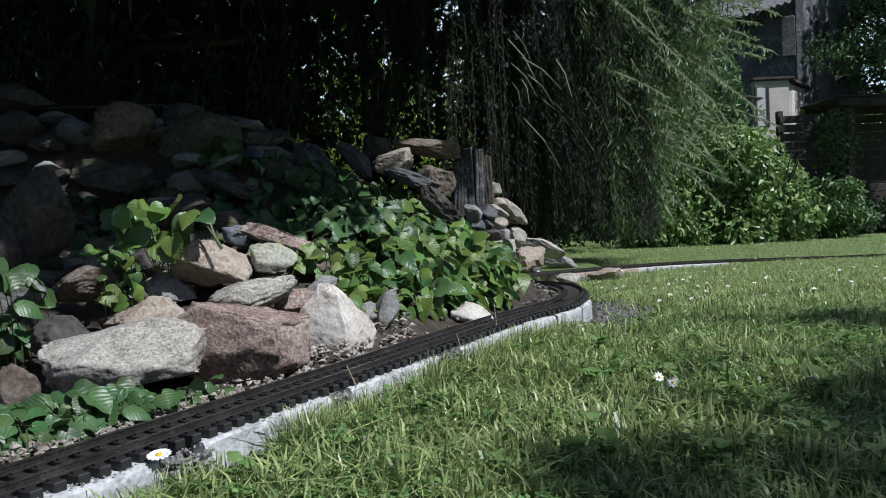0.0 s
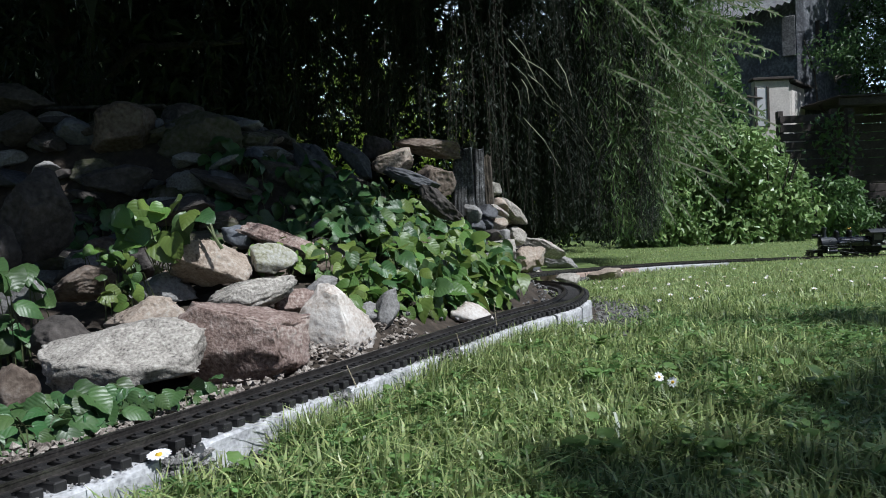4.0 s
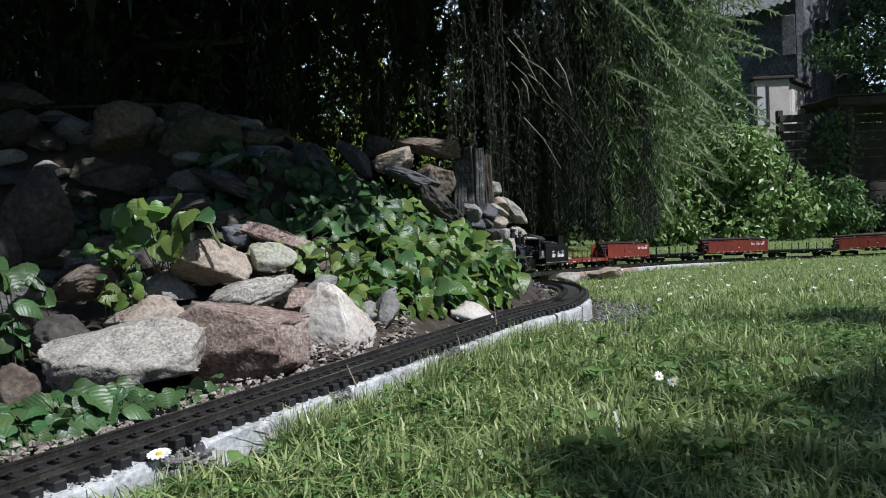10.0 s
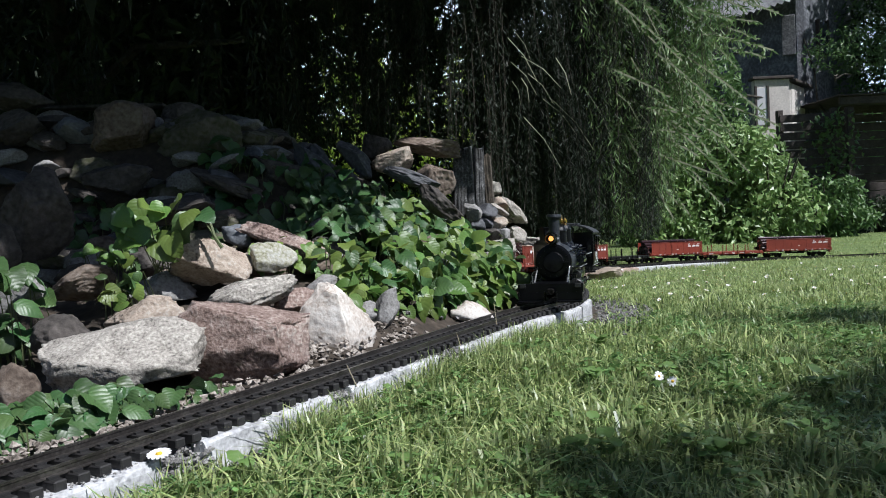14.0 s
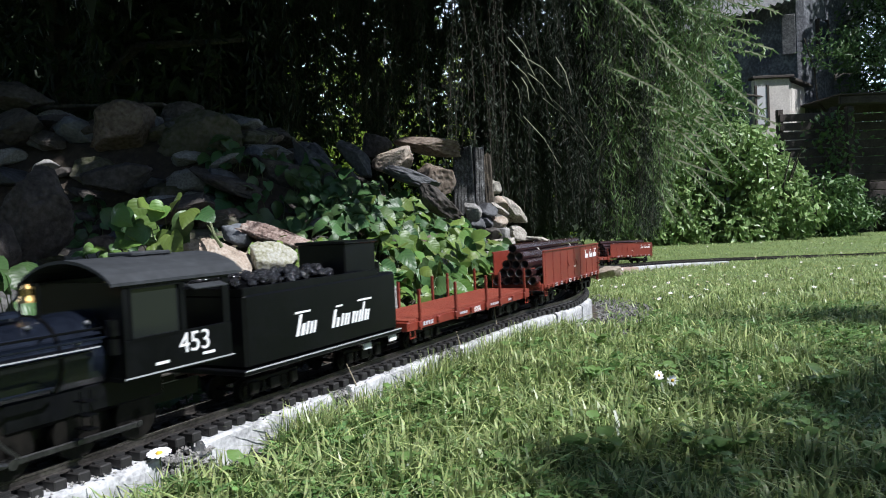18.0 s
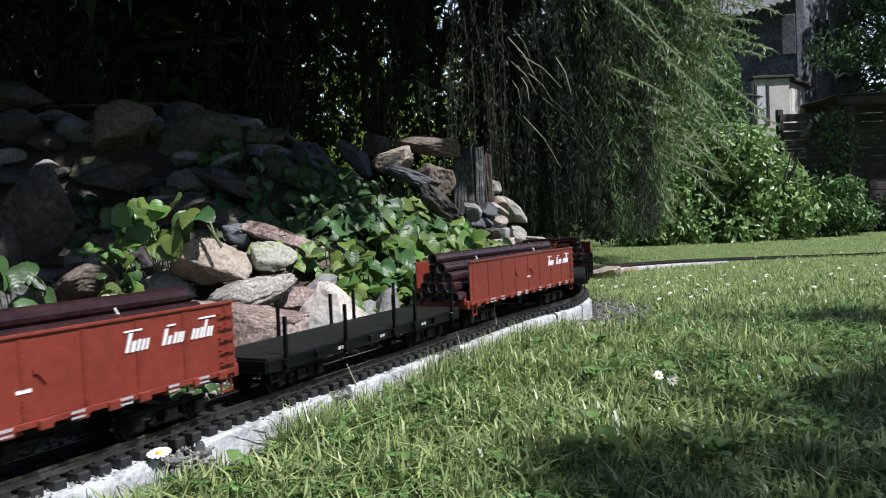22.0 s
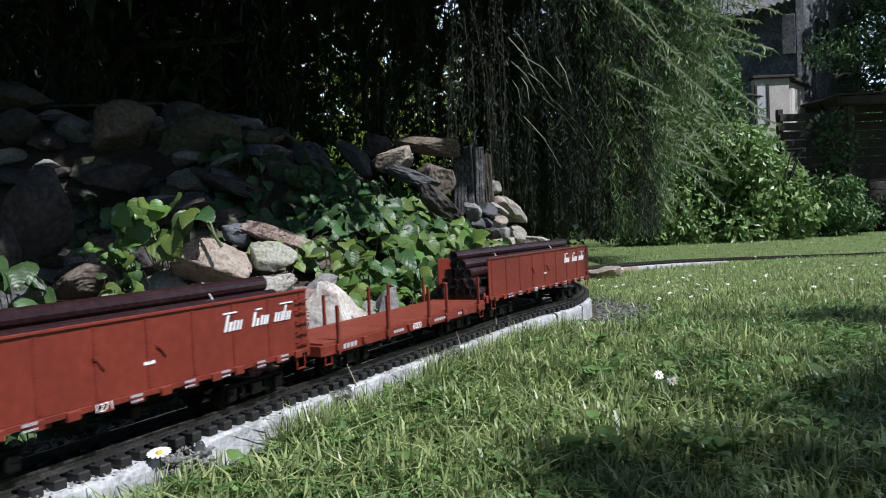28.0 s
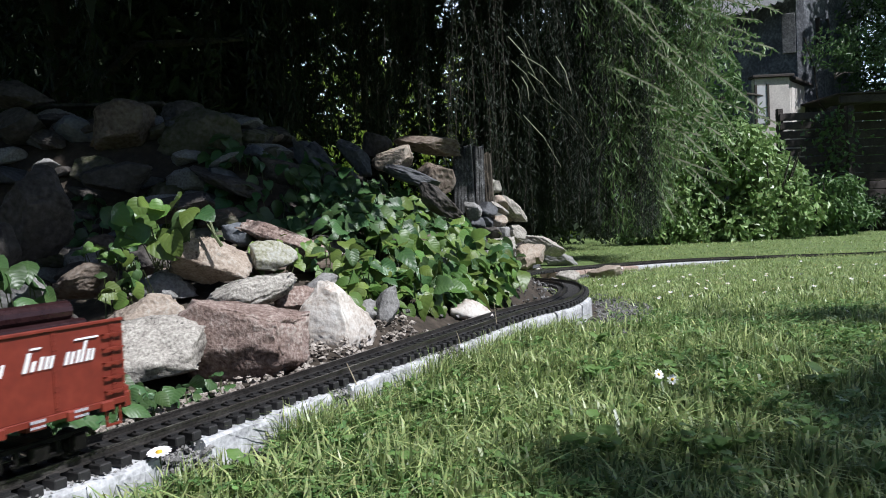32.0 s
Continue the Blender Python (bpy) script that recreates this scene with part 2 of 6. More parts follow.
def chips(name, n, place, r0, r1, material, label):
    """Loose angular stones too many to count, as one object."""
    vs, fs = [], []
    base = [(1, 0, 0), (-1, 0, 0), (0, 1, 0), (0, -1, 0), (0, 0, 1), (0, 0, -1)]
    tri = [(0, 2, 4), (2, 1, 4), (1, 3, 4), (3, 0, 4), (2, 0, 5), (1, 2, 5), (3, 1, 5), (0, 3, 5)]
    for _ in range(n):
        x, y, z = place()
        r = rng.uniform(r0, r1)
        e = Euler((rng.uniform(0, 6), rng.uniform(0, 6), rng.uniform(0, 6))).to_matrix()
        k = len(vs)
        for b in base:
            v = e @ (Vector(b) * r * rng.uniform(.55, 1.2))
            vs.append((x + v.x, y + v.y, z + v.z * .75 + r * .2))
        fs += [tuple(k + i for i in f) for f in tri]
    ob = raw(name, vs, fs, material)
    return tagged(ob, label, "gravel", kind="stuff")


def beside(s0, s1, a0, a1, lift=0.0):
    def f():
        p, d, l = track_frame(rng.uniform(s0, s1))
        q = p + l * rng.uniform(a0, a1)
        return q.x, q.y, ground_z(q.x, q.y) + lift
    return f


chips("bank_rubble", 800, beside(11.2, 12.2, -.15, -.045, .010), .002, .009, M_chip, "pale broken stone rubble between bank and rails")
chips("bank_rubble", 500, beside(9.9, 11.2, -.30, -.05, .006), .002, .008, M_gravel, "grey rubble inside the bend of the track")
chips("kerb_gravel", 900, beside(9.9, 10.9, .06, .21, -.001), .003, .010, M_gravel, "grey gravel along the outer side of the bend")
chips("kerb_gravel", 260, beside(10.9, 12.3, .040, .049, .033), .0008, .0022, M_gravel, "grit lying on the kerb top")
chips("kerb_gravel", 1100, beside(10.9, 12.3, .052, .090, .004), .002, .006, M_gravel, "fine grey gravel along the kerb")
for a_, b_ in ((11.87, 11.94), (11.605, 11.66), (11.28, 11.365)):
    chips("kerb_gravel", 150, beside(a_, b_, .005, .058, .016), .003, .0075, M_gravel, "dark grey rubble between two kerb blocks")
    chips("kerb_gravel", 60, beside(a_, b_, .02, .055, .026), .003, .0065, M_gravel, "grey rubble heaped between two kerb blocks")
chips("far_gravel", 700, beside(6.64, 8.8, .07, .20, .004), .005, .014, M_gravel, "grey gravel along the far track")
chips("bed_gravel", 1300, beside(9.6, 12.4, -.05, .04, .030), .002, .005, M_gravel, "dark gravel between the sleepers")

# ---- stones of the bank ----
M_rock = {
    "granite": grain(mat("granite", (.3, .28, .25), .85), [(.06, .055, .048), (.23, .21, .185), (.34, .315, .28), (.48, .45, .40)], 38, 240, .9, vary=.08, dist=.0028, fine_share=.62),
    "pink": grain(mat("pink_stone", (.25, .18, .15), .85), [(.05, .034, .028), (.165, .112, .093), (.27, .20, .172), (.40, .34, .30)], 22, 190, 1.0, vary=.06, dist=.004, fine_share=.55),
    "white": grain(mat("quartz", (.6, .55, .5), .8), [(0.176, 0.136, 0.112), (0.400, 0.344, 0.296), (0.528, 0.488, 0.448), (0.592, 0.568, 0.536)], 13, 190, .8, vary=.06, dist=.003, fine_share=.4),
    "tan": grain(mat("tan_stone", (.4, .33, .26), .88), [(0.086, 0.065, 0.050), (0.245, 0.194, 0.151), (0.331, 0.274, 0.223), (0.403, 0.360, 0.310)], 20, 200, 1.0, vary=.08, dist=.0035, fine_share=.5),
    "grey": grain(mat("grey_stone", (.3, .29, .28), .88), [(0.063, 0.059, 0.056), (0.168, 0.161, 0.154), (0.231, 0.224, 0.217), (0.294, 0.287, 0.280)], 22, 210, .9, vary=.1, dist=.003, fine_share=.55),
    # brown, blue, dark and slate darkened: the crest's shade put into the colour
    "brown": grain(mat("brown_stone", (.25, .2, .16), .9), [(0.0314, 0.0238, 0.0187), (0.0892, 0.0654, 0.0501), (0.1419, 0.1105, 0.0867), (0.1895, 0.1581, 0.1318)], 12, 100, .9, vary=.1, dist=.006),
    "blue": grain(mat("blue_stone", (.25, .27, .3), .85), [(0.0473, 0.0525, 0.0607), (0.105, 0.1125, 0.126), (0.147, 0.1575, 0.1733), (0.189, 0.1995, 0.2152)], 15, 130, .8, vary=.1, dist=.005),
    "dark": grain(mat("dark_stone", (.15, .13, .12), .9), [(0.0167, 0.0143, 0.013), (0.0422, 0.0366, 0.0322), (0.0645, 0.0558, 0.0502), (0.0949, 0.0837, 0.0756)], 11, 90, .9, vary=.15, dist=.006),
    "slate": grain(mat("slate", (.14, .14, .155), .75), [(0.023, 0.023, 0.0274), (0.0518, 0.0533, 0.0605), (0.0778, 0.0799, 0.0886), (0.1166, 0.1195, 0.1296)], 14, 120, .6, vary=.12, dist=.004),
    "mossy": grain(mat("lichen_stone", (.4, .4, .3), .92), [(0.072, 0.072, 0.036), (0.259, 0.252, 0.173), (0.360, 0.353, 0.302), (0.432, 0.425, 0.389)], 24, 180, .9, vary=.06, dist=.003, fine_share=.5),
}
# moss colour, darkened with the shade of the crest
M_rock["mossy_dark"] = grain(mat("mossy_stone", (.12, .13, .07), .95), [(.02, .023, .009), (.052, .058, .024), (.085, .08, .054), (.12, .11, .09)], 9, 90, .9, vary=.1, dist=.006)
M_rock["tan_dark"] = M_rock["tan"]


def rock(kind, x, y, z, w, d, h, tilt, seed, label, bank=None):
    """A rough field stone: a ball chopped by planes, then broken up."""
    r = random.Random(seed * 31 + 5)
    bm = bmesh.new()
    bmesh.ops.create_icosphere(bm, subdivisions=5 if w > .10 else 4, radius=1.0)
    cuts = []
    for _ in range(15):
        n = Vector((r.gauss(0, 1), r.gauss(0, 1), r.gauss(0, .8))).normalized()
        cuts.append((n, r.uniform(.50, .88)))
    off = Vector((r.uniform(0, 50), r.uniform(0, 50), r.uniform(0, 50)))
    for v in bm.verts:
        p = v.co.copy()
        for n, k in cuts:
            e = p.dot(n) - k
            if e > 0:
                p -= n * e * .97
        q = v.co * 1.6 + off
        p *= 1 + .07 * noise.noise(q) + .05 * noise.noise(q * 2.7) + .036 * noise.noise(q * 6.5) + .022 * noise.noise(q * 14) - .06 * abs(noise.noise(q * 1.9)) - .05 * abs(noise.noise(q * 4.3)) - .03 * abs(noise.noise(q * 9)) + .014 * noise.noise(q * 30)
        v.co = p
    if kind == "white":                     # pointed top
        for v in bm.verts:
            k = 1 - .42 * smooth01(-.5, .75, v.co.z)
            v.co.x = v.co.x * k - .12 * v.co.z
            v.co.y *= k
    xs_ = [v.co.x for v in bm.verts]
    zs_ = [v.co.z for v in bm.verts]
    c, s = abs(math.cos(radians(tilt))), abs(math.sin(radians(tilt)))
    # sizes before the tilt, so that the tilted stone fills w by h
    den = max(.25, c * c - s * s)
    w, h = (w * 1.12, h * 1.10) if seed > 8 else (w * 1.03, h * 1.03)
    a = max(.45 * w, (w * c - h * s) / den)
    b = max(.45 * h, (h * c - w * s) / den) if tilt else h
    if s > .6:
        a, b = max(w, h) * 1.1, min(w, h) * .5
    m = Matrix.Diagonal((a / (max(xs_) - min(xs_)), d / 1.6, b / (max(zs_) - min(zs_)), 1))
    bmesh.ops.transform(bm, matrix=m, verts=bm.verts)
    ob = part("stone" if bank else "boulder", bm, M_rock[kind], bank, smooth=True)
    ob.matrix_world = pose(x, y, z, 0, 0, 0) @ Matrix.Rotation(radians(-tilt), 4, "Y")
    if bank:
        return ob
    return tagged(ob, label, "boulder", "stones of the bank")


rock('granite', -0.472, 1.120, 0.014, 0.246, 0.168, 0.116, 4, 3, "big speckled light grey granite boulder by the track")
rock('pink', -0.283, 1.160, 0.033, 0.195, 0.156, 0.133, 0, 4, "rough pinkish brown boulder with a dark broken face")
rock('white', -0.189, 1.300, 0.041, 0.130, 0.099, 0.128, 0, 5, "pale pointed quartz boulder with a hollow underneath")
rock('tan', -0.464, 1.240, 0.065, 0.151, 0.090, 0.067, 0, 6, "flat light tan boulder behind the granite one")
rock('grey', -0.520, 1.420, 0.091, 0.128, 0.102, 0.066, 0, 7, "rounded grey boulder in the bank")
rock('brown', -0.632, 1.370, 0.113, 0.124, 0.099, 0.083, 12, 8, "weathered brown boulder in the bank")
rock('grey', -0.696, 1.300, 0.099, 0.083, 0.068, 0.084, 0, 9, "angular grey boulder at the bank foot")
rock('tan', -0.419, 1.440, 0.137, 0.153, 0.138, 0.112, -12, 10, "cracked tan boulder with a sunlit top")
rock('granite', -0.345, 1.320, 0.087, 0.152, 0.124, 0.078, 12, 11, "pale grey boulder leaning on its neighbour")
rock('mossy', -0.329, 1.500, 0.136, 0.086, 0.077, 0.065, -10, 12, "pale boulder patched with yellow lichen")
rock('pink', -0.312, 1.640, 0.158, 0.227, 0.114, 0.100, -20, 13, "long reddish brown slab boulder lying on the bank")
rock('blue', -0.422, 1.640, 0.181, 0.069, 0.055, 0.057, -10, 14, "small bluish grey stone")
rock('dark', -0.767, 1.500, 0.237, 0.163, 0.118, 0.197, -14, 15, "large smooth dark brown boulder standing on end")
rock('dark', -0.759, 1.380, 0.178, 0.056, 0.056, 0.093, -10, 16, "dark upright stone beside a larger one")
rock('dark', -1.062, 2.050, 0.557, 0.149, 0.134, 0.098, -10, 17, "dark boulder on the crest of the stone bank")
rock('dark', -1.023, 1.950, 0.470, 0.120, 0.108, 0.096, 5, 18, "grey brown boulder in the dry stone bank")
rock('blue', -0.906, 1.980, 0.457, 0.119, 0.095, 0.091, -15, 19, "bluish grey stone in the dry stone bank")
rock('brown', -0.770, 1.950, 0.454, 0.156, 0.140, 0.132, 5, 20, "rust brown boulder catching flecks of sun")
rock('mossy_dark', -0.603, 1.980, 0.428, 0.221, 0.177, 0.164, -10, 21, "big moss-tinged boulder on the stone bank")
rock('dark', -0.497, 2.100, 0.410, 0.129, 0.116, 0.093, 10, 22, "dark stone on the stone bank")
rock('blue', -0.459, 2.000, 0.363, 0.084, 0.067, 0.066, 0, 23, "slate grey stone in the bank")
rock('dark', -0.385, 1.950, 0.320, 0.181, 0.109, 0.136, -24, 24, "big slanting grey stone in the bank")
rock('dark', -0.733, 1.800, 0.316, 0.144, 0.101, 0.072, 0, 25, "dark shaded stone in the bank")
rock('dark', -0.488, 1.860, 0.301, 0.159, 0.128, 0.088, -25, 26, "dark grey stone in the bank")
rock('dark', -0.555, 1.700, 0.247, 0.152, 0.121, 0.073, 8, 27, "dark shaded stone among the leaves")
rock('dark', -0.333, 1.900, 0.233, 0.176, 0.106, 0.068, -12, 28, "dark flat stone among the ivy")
rock('slate', -0.327, 2.050, 0.356, 0.120, 0.042, 0.105, -50, 29, "leaning slate slab in the bank")
rock('slate', -0.313, 2.150, 0.369, 0.084, 0.032, 0.092, -50, 30, "leaning dark slate slab")
rock('slate', -0.217, 2.100, 0.360, 0.108, 0.038, 0.102, -58, 31, "leaning blue grey slate slab")
rock('slate', -0.231, 2.050, 0.311, 0.059, 0.035, 0.059, -30, 32, "small slate stone in the bank")
rock('dark', -0.181, 2.300, 0.419, 0.082, 0.066, 0.066, 0, 33, "small dark stone on the crest")
rock('tan_dark', -0.116, 2.150, 0.363, 0.114, 0.102, 0.080, 10, 34, "rounded tan stone in the bank")
rock('slate', -0.081, 2.050, 0.311, 0.138, 0.083, 0.079, -22, 35, "flat dark slate lying on the bank")
rock('brown', -0.032, 2.250, 0.405, 0.180, 0.126, 0.071, -8, 36, "flat brown capstone on the crest")
rock('brown', -0.012, 2.150, 0.303, 0.115, 0.104, 0.104, -10, 37, "rounded brown stone beside the concrete posts")
rock('dark', -0.007, 1.950, 0.243, 0.103, 0.067, 0.111, -40, 38, "slanting grey stone above the ivy")
rock('slate', 0.169, 2.550, 0.173, 0.098, 0.071, 0.102, -15, 39, "dark grey stone below the concrete posts")
rock('slate', 0.174, 2.500, 0.106, 0.084, 0.069, 0.098, -10, 40, "dark grey stone in the corner stack")
rock('slate', 0.217, 2.600, 0.026, 0.084, 0.067, 0.084, -20, 41, "grey stone near the rails")
rock('tan', 0.204, 2.750, 0.243, 0.081, 0.064, 0.069, -20, 42, "tan stone in the corner stack")
rock('granite', 0.370, 4.150, 0.222, 0.166, 0.130, 0.149, -45, 43, "pale grey stone in the corner stack")
rock('granite', 0.387, 4.150, 0.094, 0.131, 0.105, 0.131, -30, 44, "pale stone in the corner stack")
rock('tan', 0.436, 4.150, -0.034, 0.178, 0.142, 0.178, 30, 45, "round tan stone at the bend")
rock('granite', 0.570, 4.500, 0.016, 0.264, 0.167, 0.199, -28, 46, "long pale grey stone in the heap behind the rails")
rock('grey', 0.698, 4.800, -0.097, 0.204, 0.163, 0.123, -10, 47, "grey stone in the heap behind the rails")
rock('granite', 0.462, 2.950, -0.043, 0.086, 0.078, 0.044, 0, 48, "small pale stone outside the bend")
rock('tan', 0.790, 3.800, -0.104, 0.150, 0.100, 0.062, 0, 49, "yellowish stone beside the far rails")
rock('grey', -0.110, 1.420, 0.037, 0.083, 0.048, 0.096, -35, 50, "greenish grey stone in the ivy")
rock('white', 0.051, 1.620, 0.002, 0.089, 0.062, 0.060, -15, 51, "small pale stones at the foot of the ivy")
rock('brown', -0.568, 1.020, -0.008, 0.060, 0.056, 0.080, 0, 52, "brown stone at the foot of the bank")

rock('grey', -0.232, 1.450, 0.075, 0.100, 0.080, 0.066, 8, 53, "grey stone wedged behind the quartz boulder")
rock('tan', -0.185, 1.520, 0.070, 0.080, 0.070, 0.058, -12, 54, "small tan stone behind the quartz boulder")
rock('pink', -0.262, 1.380, 0.060, 0.085, 0.070, 0.060, 10, 55, "reddish stone wedged between boulders")
rock('grey', -0.150, 1.420, 0.030, 0.070, 0.060, 0.050, 0, 56, "small grey stone at the foot of the ivy")
rock('brown', -0.215, 1.580, 0.105, 0.110, 0.080, 0.070, -10, 57, "brown stone half hidden by leaves")
rock('dark', -0.580, 1.200, 0.030, 0.110, 0.090, 0.090, 5, 58, "dark stone behind the granite boulder")

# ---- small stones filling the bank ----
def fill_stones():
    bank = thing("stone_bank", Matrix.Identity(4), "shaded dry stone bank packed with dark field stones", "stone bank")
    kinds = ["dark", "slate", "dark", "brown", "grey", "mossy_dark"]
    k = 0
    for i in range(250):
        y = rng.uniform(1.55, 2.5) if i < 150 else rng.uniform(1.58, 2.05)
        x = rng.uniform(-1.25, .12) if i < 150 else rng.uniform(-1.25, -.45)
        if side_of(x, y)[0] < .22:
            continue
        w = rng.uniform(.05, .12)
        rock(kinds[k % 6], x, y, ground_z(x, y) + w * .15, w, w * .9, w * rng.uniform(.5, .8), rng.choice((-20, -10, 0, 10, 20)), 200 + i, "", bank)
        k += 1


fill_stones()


def corner_pile():
    """The heap of stones that ends the bank by the bend, and the heap behind the rails."""
    kinds = ["slate", "grey", "slate", "brown", "granite", "dark", "tan"]
    for i in range(70):
        t = rng.random()
        x = .13 + .10 * t + rng.gauss(0, .015)
        y = 2.42 + .40 * t + rng.gauss(0, .03)
        z = ground_z(x, y) + rng.random() * max(.02, .20 * (1 - t) ** .8 + .04)
        w = rng.uniform(.045, .09)
        if side_of(x, y)[0] < .085 + w * .5:
            continue
        rock(kinds[i % 7], x, y, z, w, w * .9, w * rng.uniform(.6, .9), rng.choice((-40, -25, -10, 0, 15)), 500 + i, "angular stone heaped at the end of the bank")
    # dark stack in front of the posts, paler towards the rails
    k = 0
    for level in range(7):
        z = level * .036
        for col in range(3):
            x = .112 + col * .036 - .003 * level + rng.gauss(0, .004)
            y = 2.25 - .012 * (6 - level) + .02 * col + rng.gauss(0, .008)
            if x > .215 - .16 * z or side_of(x, y)[0] < .095:
                continue
            w = rng.uniform(.050, .072)
            kind = ("slate", "dark", "grey", "slate")[k % 4] if col < 2 else ("granite", "grey", "tan")[level % 3]
            rock(kind, x, y, z, w, w, w * rng.uniform(.75, 1.0), rng.choice((-35, -20, 0, 20)), 700 + k, "angular grey stone stacked below the posts")
            k += 1
    for i in range(30):
        x, y = rng.uniform(.02, .2), rng.uniform(2.3, 2.75)
        if side_of(x, y)[0] < .14:
            continue
        w = rng.uniform(.06, .12)
        rock(kinds[i % 7], x, y, ground_z(x, y) + rng.uniform(0, .05), w, w, w * .75, rng.choice((-25, -10, 0, 15)), 560 + i, "angular stone heaped below the concrete posts")
    for i in range(44):
        x, y = rng.uniform(.20, .56), rng.uniform(4.12, 4.6)
        w = rng.uniform(.08, .16)
        if side_of(x, y)[0] < .10 + w * .5:
            continue
        z = lawn_z(x, y) + rng.random() * .34 * (1 - smooth01(.30, .56, x)) + .02
        rock(kinds[(i * 3) % 7], x, y, z, w, w * .9, w * rng.uniform(.6, .9), rng.choice((-40, -25, -10, 0, 15)), 600 + i, "angular stone in the heap behind the rails")


corner_pile()

# ---- leaves ----
M_ivy = leaf_mat("broad_leaf", (.05, .105, .024), (.16, .26, .055), .28, .42)
# darker leaf copy: mixed in at random, alone where shade is put in
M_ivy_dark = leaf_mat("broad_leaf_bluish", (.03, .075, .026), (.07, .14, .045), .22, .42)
M_stem = mat("leaf_stem", (.10, .12, .05), .7)
M_dry = mat("dry_stem", (.36, .31, .22), .85)


def heart_leaf(fold, curl, oval=False):
    """A leaf of unit width, heart-shaped or oval, with a folded midrib; its stalk end lies at the origin."""
    half = [(0, .04), (.07, .07), (.20, .13), (.32, .26), (.38, .42), (.37, .60), (.29, .80), (.15, 1.0), (.0, 1.18)] if oval else [(0, .06), (.10, -.06), (.26, -.10), (.43, -.01), (.51, .18), (.50, .40), (.42, .63), (.24, .86), (.0, 1.0)]
    wob = rng.uniform(-.05, .05)
    mid = [(0, .06), (0, .10), (0, .16), (0, .26), (0, .38), (0, .52), (0, .68), (0, .85), (0, 1.02)]
    vs, fs = [], []

    def zf(x, y):
        return fold * abs(x) - curl * (y - .3) ** 2 + (.05 + wob) * math.sin(11 * y + 40 * wob) * abs(x) * 2
    n = len(half)
    for x, y in mid:
        vs.append((0, y, zf(0, y)))
    for s in (-1, 1):
        for (x, y), (mx, my) in zip(half, mid):
            vs.append((s * x * .55, (y + my) / 2, zf(x * .55, (y + my) / 2) + .02))
        for x, y in half:
            vs.append((s * x, y, zf(x, y)))
    for k, s in ((0, -1), (1, 1)):
        o1, o2 = n + k * 2 * n, n + k * 2 * n + n
        for i in range(n - 1):
            for a, b in ((0, o1), (o1, o2)):
                q = (a + i, a + i + 1, b + i + 1, b + i)
                fs.append(q if s < 0 else tuple(reversed(q)))
    me = bpy.data.meshes.new("leaf")
    me.from_pydata(vs, [], fs)
    me.polygons.foreach_set("use_smooth", [True] * len(me.polygons))
    me.validate()
    return me


def obj_vary(m, dv=.30, dh=.035):
    """Let each leaf object differ in tone."""
    n = m.node_tree.nodes
    oi = n.new("ShaderNodeObjectInfo")
    for nd in list(n):
        if nd.bl_idname == "ShaderNodeHueSaturation":
            a = n.new("ShaderNodeMapRange")
            a.inputs[3].default_value, a.inputs[4].default_value = 1.35 * (1 - dv), 1.35 * (1 + dv)
            link(m, oi.outputs["Random"], a.inputs[0])
            link(m, a.outputs[0], nd.inputs["Value"])
            fr = n.new("ShaderNodeMath")
            fr.operation = "FRACT"
            mu = n.new("ShaderNodeMath")
            mu.operation = "MULTIPLY"
            mu.inputs[1].default_value = 7.13
            link(m, oi.outputs["Random"], mu.inputs[0])
            link(m, mu.outputs[0], fr.inputs[0])
            b = n.new("ShaderNodeMapRange")
            b.inputs[3].default_value, b.inputs[4].default_value = .5 - dh, .5 + dh * .6
            link(m, fr.outputs[0], b.inputs[0])
            link(m, b.outputs[0], nd.inputs["Hue"])
    return m


def veins(m):
    """Side veins running up from the midrib: a pale line and a fold of the blade."""
    n = m.node_tree.nodes
    b = n["Principled BSDF"]
    tc, sp = n.new("ShaderNodeTexCoord"), n.new("ShaderNodeSeparateXYZ")
    link(m, tc.outputs["Object"], sp.inputs[0])

    def op(kind, a, v=None, second=None):
        k = n.new("ShaderNodeMath")
        k.operation = kind
        link(m, a, k.inputs[0])
        if second is not None:
            link(m, second, k.inputs[1])
        elif v is not None:
            k.inputs[1].default_value = v
        return k.outputs[0]
    ax = op("ABSOLUTE", sp.outputs[0])
    side = op("SUBTRACT", sp.outputs[1], second=op("MULTIPLY", ax, .75))
    wave = op("ABSOLUTE", op("SINE", op("MULTIPLY", side, 17.0)))
    line = op("LESS_THAN", wave, .10)
    rib = op("LESS_THAN", ax, .014)
    both = op("MAXIMUM", line, second=rib)
    bp = n.new("ShaderNodeBump")
    bp.inputs["Strength"].default_value, bp.inputs["Distance"].default_value = .14, .003
    link(m, wave, bp.inputs["Height"])
    link(m, bp.outputs[0], b.inputs["Normal"])
    src = b.inputs["Base Color"].links[0].from_socket
    mx = n.new("ShaderNodeMix")
    mx.data_type, mx.blend_type = "RGBA", "MIX"
    link(m, op("MULTIPLY", both, .09), mx.inputs[0])
    link(m, src, mx.inputs[6])
    mx.inputs[7].default_value = (.26, .36, .14, 1)
    link(m, mx.outputs[2], b.inputs["Base Color"])


for m_ in (M_ivy, M_ivy_dark):
    obj_vary(m_)
    veins(m_)
LEAVES = []
for m_ in (M_ivy, M_ivy_dark):
    for f_, c_ in ((.25, .35), (-.12, .55), (.40, .20), (.1, .9)):
        me_ = heart_leaf(f_, c_, c_ in (.55, .9))
        me_.materials.append(m_)
        LEAVES.append(me_)


